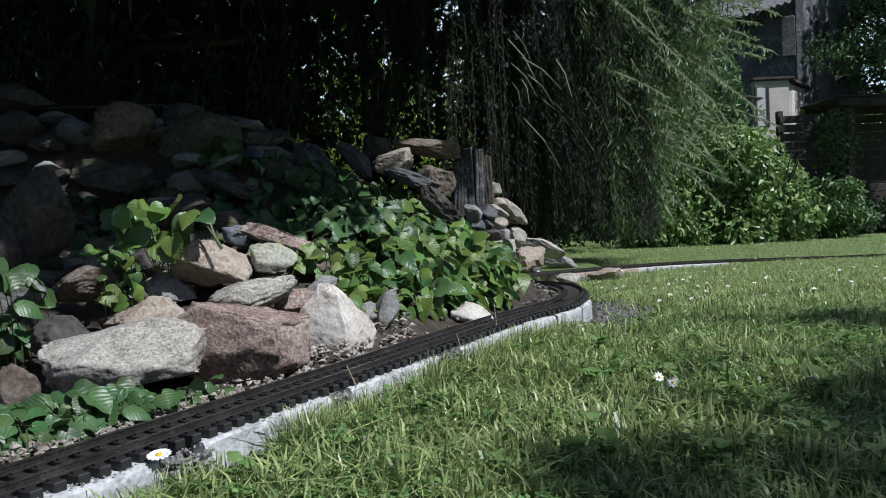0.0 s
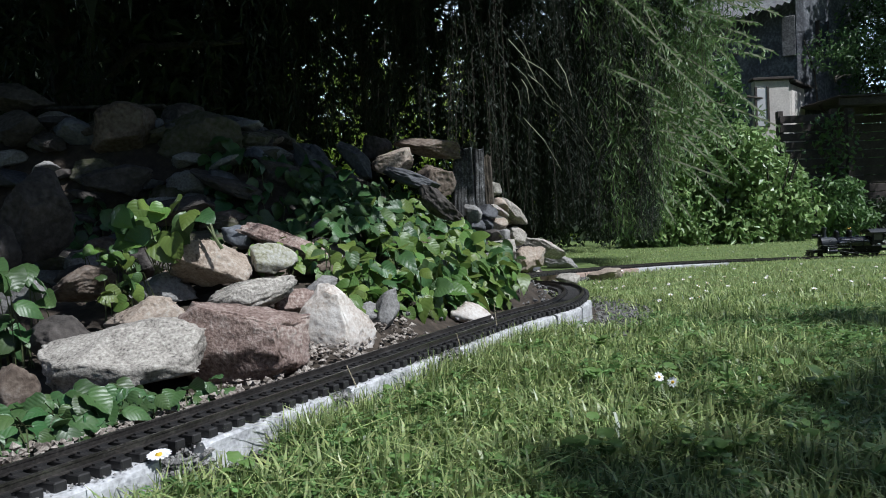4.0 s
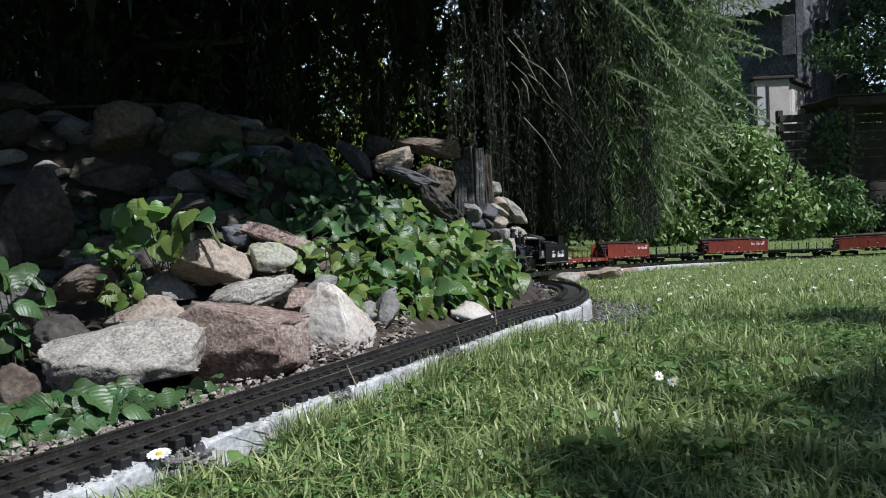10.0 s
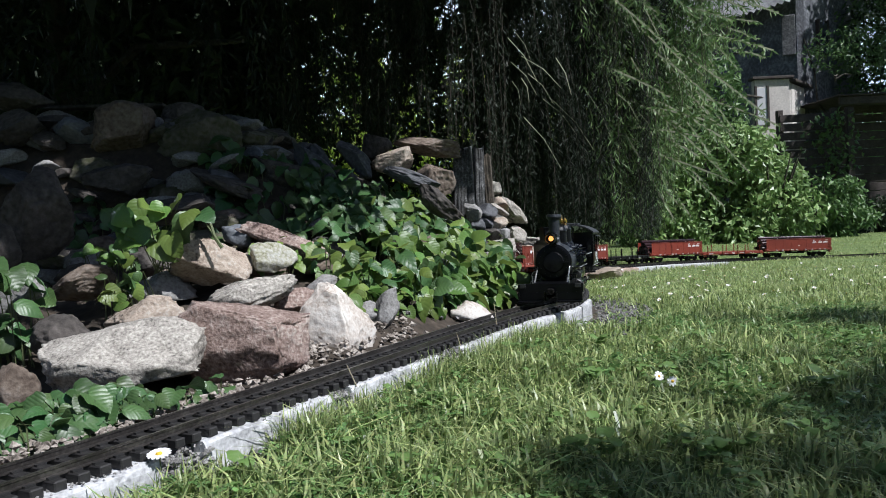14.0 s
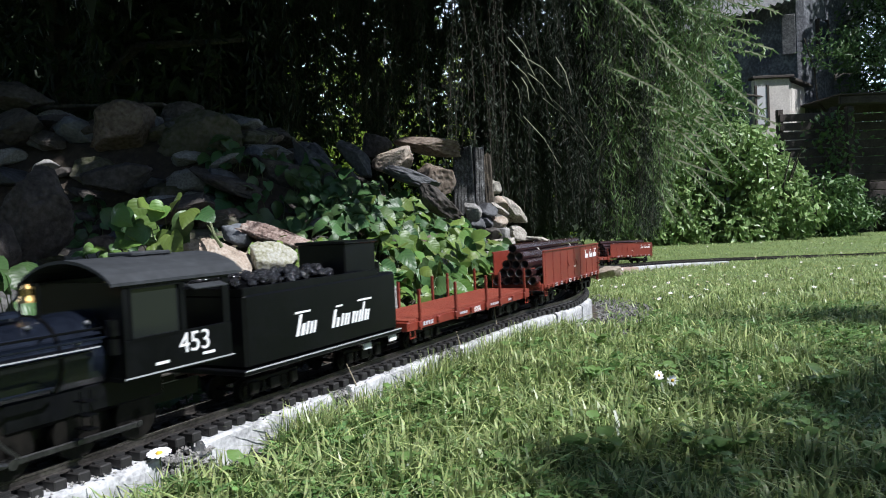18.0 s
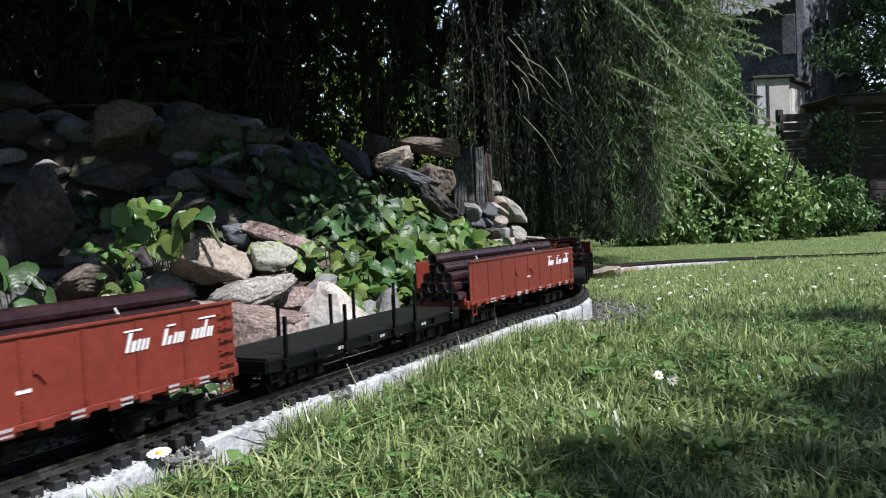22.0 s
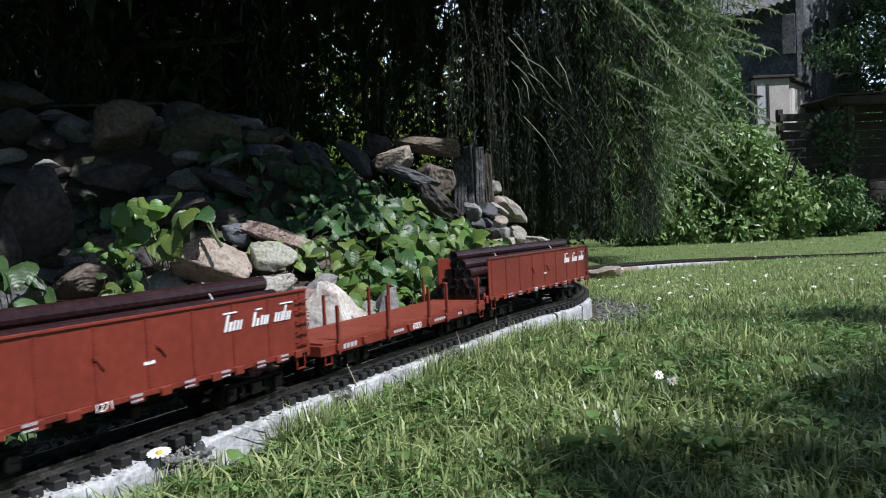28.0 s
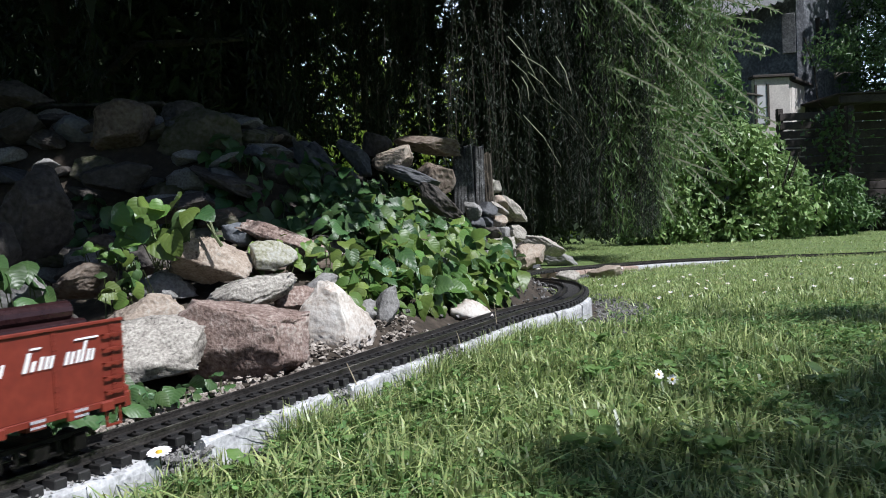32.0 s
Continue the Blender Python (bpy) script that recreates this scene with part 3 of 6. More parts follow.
def plant(label, spots, base, dark=False, face=(0.35, -0.55, 0.75), root=None):
    """Leaves on thin stalks; spots: (x, y, z, size)."""
    g = thing("leafy_plant", pose(*base), label, "plant", "plants of the bank")
    sv, sf = [], []
    fv = Vector(face)
    back = pose(*base).inverted()
    for x, y, z, size in spots:
        n = (fv + Vector((rng.gauss(0, .5), rng.gauss(0, .5), rng.gauss(0, .35)))).normalized()
        down = Vector((rng.gauss(0, .9), rng.gauss(-.3, .6), -.7))
        t = (down - n * down.dot(n)).normalized()
        m = Matrix((t.cross(n), t, n)).transposed().to_4x4() @ Matrix.Diagonal((size, size * rng.uniform(.9, 1.15), size, 1))
        m.translation = (x, y, z)
        ob = new("leaf", LEAVES[rng.randrange(4) + (4 if dark or rng.random() < .3 else 0)])
        ob.parent = g
        ob.matrix_basis = back @ m
        # stalk down to the ground
        gx, gy = x + rng.gauss(0, .015), y + rng.uniform(.0, .03)
        gz = ground_z(gx, gy)
        if root:
            gx, gy, gz = root[0] + rng.gauss(0, .01), root[1], root[2]
        k = len(sv)
        w = .0009
        for px, py, pz in ((gx, gy, gz - .01), ((x + gx) / 2, (y + gy) / 2 + .008, (z + gz) / 2 + .008), (x, y, z)):
            sv += [(px - w, py, pz), (px + w, py, pz), (px, py + w * 1.6, pz)]
        for i in (0, 3):
            for a in range(3):
                b = (a + 1) % 3
                sf.append((k + i + a, k + i + b, k + i + 3 + b, k + i + 3 + a))
    st = raw("stalk_mass", sv, sf, M_stem, g)
    st.matrix_basis = back
    tagged(st, kind="stuff")
    return g


def scatter(n, inside, size, lift):
    out = []
    guard = 0
    while len(out) < n and guard < 60000:
        guard += 1
        p = inside()
        if p:
            out.append((p[0], p[1], ground_z(p[0], p[1]) + rng.uniform(*lift), rng.uniform(*size)))
    return out


def quad_spot(a, b, c, d, keep=lambda x, y: True):
    """A random spot inside the four corners."""
    def f():
        u, v = rng.random(), rng.random()
        x = (a[0] * (1 - u) + b[0] * u) * (1 - v) + (d[0] * (1 - u) + c[0] * u) * v
        y = (a[1] * (1 - u) + b[1] * u) * (1 - v) + (d[1] * (1 - u) + c[1] * u) * v
        return (x, y) if keep(x, y) else None
    return f


off_track = lambda x, y: side_of(x, y)[0] > .085
clear_of_train = lambda x, y: side_of(x, y)[0] > .102
plant("dense green heart-leaved ground cover on the bank", scatter(430, quad_spot((-.12, 1.44), (.19, 1.83), (.16, 2.28), (-.20, 1.90), off_track), (.024, .052), (.01, .085)), (.0, 1.75, .05))
plant("leafy ground cover reaching down to the rails", scatter(170, quad_spot((-.17, 1.37), (.15, 1.79), (.12, 1.88), (-.20, 1.50), off_track), (.022, .040), (.008, .05)), (-.03, 1.6, .0))
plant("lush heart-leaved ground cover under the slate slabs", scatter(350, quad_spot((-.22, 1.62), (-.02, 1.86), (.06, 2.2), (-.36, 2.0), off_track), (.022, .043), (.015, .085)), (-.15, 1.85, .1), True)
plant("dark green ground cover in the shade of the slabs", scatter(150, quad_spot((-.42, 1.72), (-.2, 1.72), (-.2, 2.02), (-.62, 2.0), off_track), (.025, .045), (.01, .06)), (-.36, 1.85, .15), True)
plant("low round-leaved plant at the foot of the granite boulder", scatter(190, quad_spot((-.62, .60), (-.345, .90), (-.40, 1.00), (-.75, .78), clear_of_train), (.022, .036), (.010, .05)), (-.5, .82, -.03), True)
plant("low round-leaved plant between boulder and rails", scatter(80, quad_spot((-.42, .82), (-.26, 1.02), (-.30, 1.06), (-.47, .93), clear_of_train), (.016, .028), (.010, .035)), (-.36, .95, -.03), True)
plant("tall broad-leaved plant between the boulders", [(x, y, z + rng.uniform(-.006, .006), q) for x, y, z, q in (
    (-.563, 1.36, .242, .055), (-.588, 1.37, .240, .050), (-.540, 1.38, .235, .058), (-.523, 1.39, .245, .037), (-.499, 1.36, .205, .050), (-.535, 1.37, .205, .052),
    (-.520, 1.36, .180, .050), (-.497, 1.37, .182, .052), (-.467, 1.36, .195, .040), (-.441, 1.37, .235, .048), (-.427, 1.38, .236, .044), (-.456, 1.39, .248, .037),
    (-.475, 1.36, .246, .037), (-.420, 1.37, .220, .040), (-.463, 1.38, .212, .044), (-.494, 1.36, .230, .048), (-.557, 1.37, .222, .046))], (-.53, 1.40, .05), False, face=(.15, -.85, .55), root=(-.505, 1.42, .13))
plant("broad-leaved plant hanging over the boulder", [(-.80 + rng.uniform(0, .17), 1.16 + rng.uniform(0, .10), .02 + rng.uniform(0, .15), rng.uniform(.028, .046)) for _ in range(60)], (-.72, 1.22, -.03), True)
plant("small seedling between the stones", [(-.60 + rng.uniform(0, .09), 1.30 + rng.uniform(0, .06), .085 + rng.uniform(0, .05), rng.uniform(.02, .034)) for _ in range(16)], (-.56, 1.36, .04))
plant("small leafy plant by the dark boulder", [(-.66 + rng.uniform(0, .10), 1.42 + rng.uniform(0, .06), .145 + rng.uniform(0, .04), rng.uniform(.016, .028)) for _ in range(22)], (-.62, 1.46, .08))
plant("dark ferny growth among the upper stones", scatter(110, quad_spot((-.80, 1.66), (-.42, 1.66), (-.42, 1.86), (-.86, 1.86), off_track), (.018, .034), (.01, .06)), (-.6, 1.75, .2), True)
plant("small sprouts beside the pale stones", scatter(36, quad_spot((-.40, 1.50), (-.26, 1.48), (-.24, 1.62), (-.38, 1.62), off_track), (.016, .03), (.02, .07)), (-.3, 1.55, .08))
plant("leafy sprouts behind the quartz boulder", scatter(60, quad_spot((-.24, 1.44), (-.10, 1.42), (-.12, 1.58), (-.26, 1.60), off_track), (.018, .036), (.02, .09)), (-.18, 1.5, .03))

# ---- ledge behind the crest, twig on the boulder ----
bm = bmesh.new()
box(bm, 0, 0, 0, .33, .06, .010, .003)
ob = part("stone_ledge", bm, M_rock["dark"])
ob.matrix_world = pose(-.942, 2.28, .562, 0, .5, 4)
tagged(ob, "thin grey stone ledge lying on the crest of the bank", "ledge")
bm = bmesh.new()
limb_pts = [(0, 0, 0), (-.012, 0, .02), (-.020, .004, .045), (-.034, .004, .066)]
for p_, q_ in zip(limb_pts, limb_pts[1:]):
    cyl(bm, p_, q_, .0035, .0028, 6)
cyl(bm, (-.012, 0, .02), (-.03, 0, .05), .0018, .001, 5)
ob = part("twig", bm, M_stem)
ob.matrix_world = pose(-.385, 1.38, .165)
tagged(ob, "short dark twig lying on a boulder", "twig")

# ---- concrete posts at the end of the bank ----
M_post = grain(mat("post_concrete", (.30, .30, .30), .95), [(.014, .0135, .013), (.036, .0355, .035), (.08, .08, .08), (.22, .222, .225)], 34, 190, 1.0, vary=.15, dist=.004, fine_share=.35)
M_post_tan = grain(mat("post_tan", (.2, .17, .13), .95), [(.02, .016, .012), (.06, .05, .038), (.13, .105, .08)], 22, 170, .9, vary=.15, dist=.004)


def post(px, py, z0, w, h, lean, turn, material, seed, label):
    """A fluted, weathered post with a broken top."""
    bm = bmesh.new()
    n, m = 40, 26
    rings = []
    for k in range(m + 1):
        t = k / m
        ring = []
        for i in range(n):
            a = 2 * math.pi * i / n
            ca, sa = math.cos(a), math.sin(a)
            q = 1 / max(abs(ca), abs(sa)) ** .75
            flute = 1 - .06 * (.5 + .5 * math.cos(ca * 13 + seed)) * (1 if sa < 0 else .3)
            wear = 1 + .09 * noise.noise((ca * 2 + seed, sa * 2, t * 5)) + .05 * noise.noise((ca * 6, sa * 6 + seed, t * 14))
            top = .020 * noise.noise((ca * 1.6 + seed, sa * 1.6, 3)) * smooth01(.8, 1, t)
            ring.append(bm.verts.new((ca * q * flute * wear * w / 2 * (1 - .08 * t), sa * q * flute * wear * .022, t * h + top)))
        rings.append(ring)
    for a, b in zip(rings, rings[1:]):
        for i in range(n):
            bm.faces.new((a[i], a[(i + 1) % n], b[(i + 1) % n], b[i]))
    bm.faces.new(list(reversed(rings[0])))
    bm.faces.new(rings[-1])
    ob = part("concrete_post", bm, material, None)
    ob.matrix_world = pose(px, py, z0, 0, lean, turn)
    return tagged(ob, label, "post", "posts at the end of the bank")


post(.052, 2.29, .15, .040, .225, 2, 6, M_post, 1, "grey fluted concrete post streaked with pale lichen")
post(.084, 2.31, .15, .036, .25, -1, -5, M_post, 2, "grey fluted concrete post standing in the bank")
post(.113, 2.34, .15, .030, .25, 1, 8, M_post, 5, "dark weathered concrete post standing in the bank")
post(.146, 2.36, .15, .034, .23, -2, -8, M_post_tan, 7, "brownish weathered post at the end of the row")

# ---- lawn ----
M_grass = leaf_mat("grass_blade", (.085, .14, .042), (.49, .56, .24), .38, .36)

# blade copy made paler: full sun put into the far lawn's colour
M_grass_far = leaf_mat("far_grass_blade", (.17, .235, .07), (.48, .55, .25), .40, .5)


def grass(name, n, place, h0, h1, w, label, lean=1.0, material=M_grass):
    vs, fs = [], []
    for _ in range(n):
        p = place()
        if not p:
            continue
        x, y = p
        z = ground_z(x, y) - .004 if n < 60000 else lawn_z(x, y) - .006
        patch = .80 + .55 * noise.noise((x * 5, y * 5, 2.2)) + .35 * noise.noise((x * 23, y * 23, 7.7))
        h, a, b = rng.uniform(h0, h1) * patch, rng.uniform(0, 6.283), rng.gauss(0, lean)
        ca, sa = math.cos(a), math.sin(a)
        dx, dy = ca * b * h, sa * b * h
        wx, wy = -sa * w * rng.uniform(.6, 1.2), ca * w * rng.uniform(.6, 1.2)
        k = len(vs)
        vs += [(x - wx, y - wy, z), (x + wx, y + wy, z), (x + dx * .4 + wx * .8, y + dy * .4 + wy * .8, z + h * .55),
               (x + dx * .4 - wx * .8, y + dy * .4 - wy * .8, z + h * .55), (x + dx, y + dy, z + h * (1 - .25 * min(1, abs(b))))]
        fs += [(k, k + 1, k + 2, k + 3), (k + 3, k + 2, k + 4)]
    return tagged(raw(name, vs, fs, material), label, "grass", kind="stuff")


def lawn_spot(y0, y1, wide, edge=.070):
    def f():
        y = y0 + (y1 - y0) * rng.random() ** 1.25
        x = rng.uniform(-.62, .66) * (y + .25) * wide
        d = side_of(x, y)[0]
        if d > -edge:
            return None
        if d > -.2 and 1.70 < y < 2.45 and rng.random() < (.93 if d > -.17 else .5):
            return None
        return (x, y)
    return f


grass("lawn_grass", 34000, lawn_spot(.42, 1.25, 1.0), .016, .048, .0021, "mown green lawn grass close to the kerb")
grass("lawn_grass", 38000, lawn_spot(1.2, 2.6, 1.0), .016, .044, .0021, "mown green lawn grass inside the bend")


def far_lawn():
    y = 2.5 + 7.0 * rng.random() ** 1.3
    x = rng.uniform(-.05, .62) * (y + .3)
    if abs(side_of(x, y)[0]) < .10 or (side_of(x, y)[0] > 0 and y < 3.6):
        return None
    return (x, y)


def kerb_edge():
    p, d, l = track_frame(rng.uniform(10.85, 12.4))
    q = p + l * rng.uniform(.060, .105)
    return (q.x, q.y) if noise.noise((q.x * 9, q.y * 9, 0)) > -.25 else None


grass("edge_grass", 3800, kerb_edge, .025, .062, .0011, "longer grass along the kerb")
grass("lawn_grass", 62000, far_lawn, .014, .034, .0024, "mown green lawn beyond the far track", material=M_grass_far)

# weeds among the blades
M_weed = leaf_mat("lawn_weed_leaf", (.07, .145, .04), (.20, .31, .09), .30, .45)
CLOVER = []
for f_, c_ in ((.2, .3), (.05, .6)):
    me_ = heart_leaf(f_, c_)
    me_.materials.append(M_weed)
    CLOVER.append(me_)


def weed(x, y, n, size, label="low broad-leaved weed growing in the lawn"):
    g = thing("lawn_weed", pose(x, y, lawn_z(x, y)), label, "weed", "weeds of the lawn")
    for i in range(n):
        a = rng.uniform(0, 6.283)
        m = Matrix.Rotation(a, 4, "Z") @ Matrix.Translation((0, size * .3, rng.uniform(.012, .028))) @ Matrix.Rotation(rng.uniform(-.1, .7), 4, "X") @ Matrix.Diagonal((size, size, size, 1))
        ob = new("leaf", CLOVER[i % 2])
        ob.parent = g
        ob.matrix_basis = m


for i in range(170):
    p = None
    while p is None:
        p = lawn_spot(.48, 1.5, .9)()
    weed(p[0], p[1], rng.randrange(3, 6), rng.uniform(.009, .020))

# clover in patches among the grass
def clover_leaves(n):
    vs, fs = [], []
    m = 0
    while m < n:
        p = lawn_spot(.45, 1.9, .95)()
        if not p or noise.noise((p[0] * 6, p[1] * 6, 5.5)) < rng.uniform(-.15, .35):
            continue
        m += 1
        x, y = p
        z = lawn_z(x, y) + rng.uniform(.006, .026)
        r = rng.uniform(.0035, .0068)
        a0 = rng.uniform(0, 6.28)
        tx, ty = rng.gauss(.12, .3), rng.gauss(-.2, .3)
        for j in range(3):
            a = a0 + j * 2.094
            k = len(vs)
            for rr, da in ((0, 0), (.7, -.62), (1.25, -.40), (1.35, 0), (1.25, .40), (.7, .62)):
                dx, dy = r * rr * math.cos(a + da), r * rr * math.sin(a + da)
                vs.append((x + dx, y + dy, z + dx * tx + dy * ty - (.12 * r if rr > 1.3 else 0)))
            fs.append((k, k + 1, k + 2, k + 3, k + 4, k + 5))
    return tagged(raw("clover", vs, fs, M_clover), "patches of small clover leaves in the lawn", "clover", kind="stuff")


M_clover = leaf_mat("clover_leaf", (.08, .165, .05), (.22, .35, .12), .30, .45)
clover_leaves(6500)

# ---- daisies ----
M_petal = mat("daisy_petal", (.78, .77, .80), .6)
M_eye = mat("daisy_eye", (.65, .42, .03), .7)


def daisy_parts(petals, r):
    bm = bmesh.new()
    for i in range(petals):
        a = i * 2 * math.pi / petals
        ca, sa = math.cos(a), math.sin(a)
        w = r * .22
        v = [bm.verts.new((ca * r * t - sa * w * s, sa * r * t + ca * w * s, z * r)) for t, s, z in ((.25, -.6, 0), (.75, -1, .10), (1.0, -.45, .04), (1.0, .45, .04), (.75, 1, .10), (.25, .6, 0))]
        bm.faces.new(v)
    a = mesh_from(bm, "petal_ring", M_petal)
    bm = bmesh.new()
    bmesh.ops.create_icosphere(bm, subdivisions=1, radius=r * .34, matrix=Matrix.Diagonal((1, 1, .6, 1)))
    b = mesh_from(bm, "flower_eye", M_eye, True)
    bm = bmesh.new()
    cyl(bm, (0, 0, 0), (0, 0, -.035), .0008, seg=5)
    return a, b, mesh_from(bm, "stem", M_stem)


NEAR_DAISY, MID_DAISY, FAR_DAISY = daisy_parts(14, .0115), daisy_parts(9, .0075), daisy_parts(8, .0065)


def daisy(x, y, z, tilt, turn, meshes):
    g = thing("daisy", pose(x, y, z, tilt, 0, turn), "white daisy with a yellow eye in the lawn", "flower", "daisies of the lawn")
    for nm, me in zip(("petal_ring", "flower_eye", "stem"), meshes):
        ob = new(nm, me)
        ob.parent = g


daisy(-.276, .738, -.012, 12, 0, NEAR_DAISY)
daisy(.286, 1.07, -.030, 62, 25, MID_DAISY)
daisy(.302, 1.062, -.036, 66, -20, MID_DAISY)
for i in range(210):
    p = None
    while p is None or p[0] < .5 or p[1] < 1.9:
        p = (lawn_spot(1.8, 3.4, 1.0) if i % 3 == 0 else far_lawn)()
    daisy(p[0], p[1], lawn_z(*p) + rng.uniform(.026, .04), rng.uniform(10, 40), rng.uniform(0, 360), FAR_DAISY)

# ---- dry stalks by the kerb ----
for x, y, z, dx, h in ((-.115, 1.045, -.045, -.02, .055), (.028, 1.33, -.045, -.012, .05), (.098, 1.50, -.05, -.006, .085), (.06, 1.38, -.045, .006, .035), (-.215, .925, -.05, -.01, .04)):
    bm = bmesh.new()
    cyl(bm, (0, 0, 0), (dx * .5, 0, h * .55), .0011, .0009, 6)
    cyl(bm, (dx * .5, 0, h * .55), (dx, 0, h), .0009, .0006, 6)
    ob = part("dry_stalk", bm, M_dry)
    ob.matrix_world = pose(x, y, z)
    tagged(ob, "pale dry grass stalk beside the kerb", "stalk", "dry stalks by the kerb")

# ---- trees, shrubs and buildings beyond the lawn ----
# near-black leaf holds the shade of the hanging shoots; light needle the sunny side
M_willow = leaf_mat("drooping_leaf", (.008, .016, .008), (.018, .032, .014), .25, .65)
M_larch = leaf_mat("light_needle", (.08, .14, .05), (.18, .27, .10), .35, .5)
# leaf copies with light put into the colour: near-black shaded, pale sunlit
M_shade_leaf = leaf_mat("wood_leaf", (.011, .022, .008), (.030, .052, .016), .25, .65)
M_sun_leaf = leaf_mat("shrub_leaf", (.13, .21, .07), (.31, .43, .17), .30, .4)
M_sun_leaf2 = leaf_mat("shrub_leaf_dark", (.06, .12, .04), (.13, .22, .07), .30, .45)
# pale yellow-green that holds the sun on the far hedge and trees
M_far_leaf = leaf_mat("far_hedge_leaf", (.22, .32, .05), (.42, .52, .10), .45, .5)
M_bark = grain(mat("bark", (.06, .05, .04), .95), [(.02, .016, .012), (.05, .042, .034), (.09, .08, .068)], 9, 60, 1.0, dist=.01)
M_twig = mat("pale_twig", (.24, .25, .17), .8)


def leaf_cloud(name, spots, length, width, material, parent=None, droop=.3):
    """Many small pointed leaves at the spots (x, y, z), turned at random."""
    vs, fs = [], []
    for x, y, z in spots:
        d = Vector((rng.gauss(0, 1), rng.gauss(0, 1), rng.gauss(-droop * 2, 1))).normalized()
        n = Vector((rng.gauss(0, 1), rng.gauss(0, 1), rng.gauss(.4, 1)))
        s = d.cross(n)
        if s.length < .1:
            continue
        s.normalize()
        L, w = length * rng.uniform(.6, 1.25), width * rng.uniform(.7, 1.2)
        k = len(vs)
        c = Vector((x, y, z))
        n2 = s.cross(d) * (w * .25)
        for v in (c, c + d * (L * .45) + s * (w * .5) + n2, c + d * L, c + d * (L * .45) - s * (w * .5) + n2):
            vs.append((v.x, v.y, v.z))
        fs += [(k, k + 1, k + 2), (k, k + 2, k + 3)]
    ob = raw(name, vs, fs, material, parent)
    return tagged(ob, kind="stuff")


def limb(bm, pts, r0, r1, seg=8):
    for i in range(len(pts) - 1):
        a = r0 + (r1 - r0) * i / (len(pts) - 1)
        b = r0 + (r1 - r0) * (i + 1) / (len(pts) - 1)
        cyl(bm, pts[i], pts[i + 1], a, b, seg)


def clumps(n_clumps, per, centre, spread, radius):
    """Spots in uneven clumps."""
    out = []
    for _ in range(n_clumps):
        c = [centre[i] + rng.uniform(-1, 1) * spread[i] for i in range(3)]
        r = radius * rng.uniform(.5, 1.3)
        for _ in range(per):
            out.append((c[0] + rng.gauss(0, r), c[1] + rng.gauss(0, r), c[2] + rng.gauss(0, r * .8)))
    return out


def tree(name, x, y, height, label, cloud, trunk_r=.12, category="tree", reach=1.0):
    g = thing(name, pose(x, y, lawn_z(x, y) - .03), label, category)
    bm = bmesh.new()
    pts = [(0, 0, 0)]
    for i in range(1, 7):
        pts.append((rng.gauss(0, .05) * i, rng.gauss(0, .05) * i, height * i / 6))
    limb(bm, pts, trunk_r, trunk_r * .35, 10)
    part("trunk", bm, M_bark, g)
    for i in range(7):
        bm = bmesh.new()
        a = rng.uniform(0, 6.28)
        z0 = height * rng.uniform(.25, .9)
        l = height * rng.uniform(.2, .45) * reach
        limb(bm, [(0, 0, z0), (math.cos(a) * l * .5, math.sin(a) * l * .5, z0 + l * .25), (math.cos(a) * l, math.sin(a) * l, z0 + l * .2)], trunk_r * .4, trunk_r * .12, 6)
        part("limb", bm, M_bark, g)
    back = pose(x, y, lawn_z(x, y) - .03).inverted()
    for args in cloud:
        ob = leaf_cloud("crown", *args, g)
        ob.matrix_basis = back
    return g


# -- the weeping tree: trunk, hanging shoots with narrow leaves --
def strands(n, xr, yr, top, low, per, leaf, width, out_v, out_f, twig_v, twig_f, sway=.25):
    """Hanging shoots; low(x, y) gives the height at which a shoot ends."""
    for _ in range(n):
        y = rng.uniform(*yr)
        x = rng.uniform(*xr) * y
        z1, z0 = top + rng.uniform(-.3, .6), low(x / y, y) + abs(rng.gauss(0, .16)) * y / 5
        if z1 - z0 < .3:
            continue
        ax, ay = rng.gauss(0, sway), rng.gauss(0, sway * .6)
        m = max(3, int((z1 - z0) / .3))
        pts = []
        for i in range(m + 1):
            t = i / m
            f = (1 - t) ** 1.6
            pts.append(Vector((x + ax * f + rng.gauss(0, .008), y + ay * f + rng.gauss(0, .008), z1 + (z0 - z1) * t)))
        for i in range(m):
            k = len(twig_v)
            w = .0012 * y / 5
            for q in (pts[i], pts[i + 1]):
                twig_v += [(q.x - w, q.y, q.z), (q.x + w, q.y, q.z)]
            twig_f.append((k, k + 1, k + 3, k + 2))
        for _ in range(int(per * (z1 - z0))):
            t = rng.random() * m
            i = min(int(t), m - 1)
            p = pts[i].lerp(pts[i + 1], t - i) + Vector((rng.gauss(0, .022), rng.gauss(0, .022), 0))
            d = Vector((rng.gauss(0, .5), rng.gauss(0, .5), -rng.uniform(.35, 1.2))).normalized()
            s = d.cross(Vector((rng.gauss(0, 1), rng.gauss(0, 1), .3))).normalized() * width * rng.uniform(.6, 1.2)
            L = leaf * rng.uniform(.6, 1.3)
            k = len(out_v)
            for v in (p, p + d * L * .5 + s, p + d * L, p + d * L * .5 - s):
                out_v.append((v.x, v.y, v.z))
            out_f += [(k, k + 1, k + 2), (k, k + 2, k + 3)]


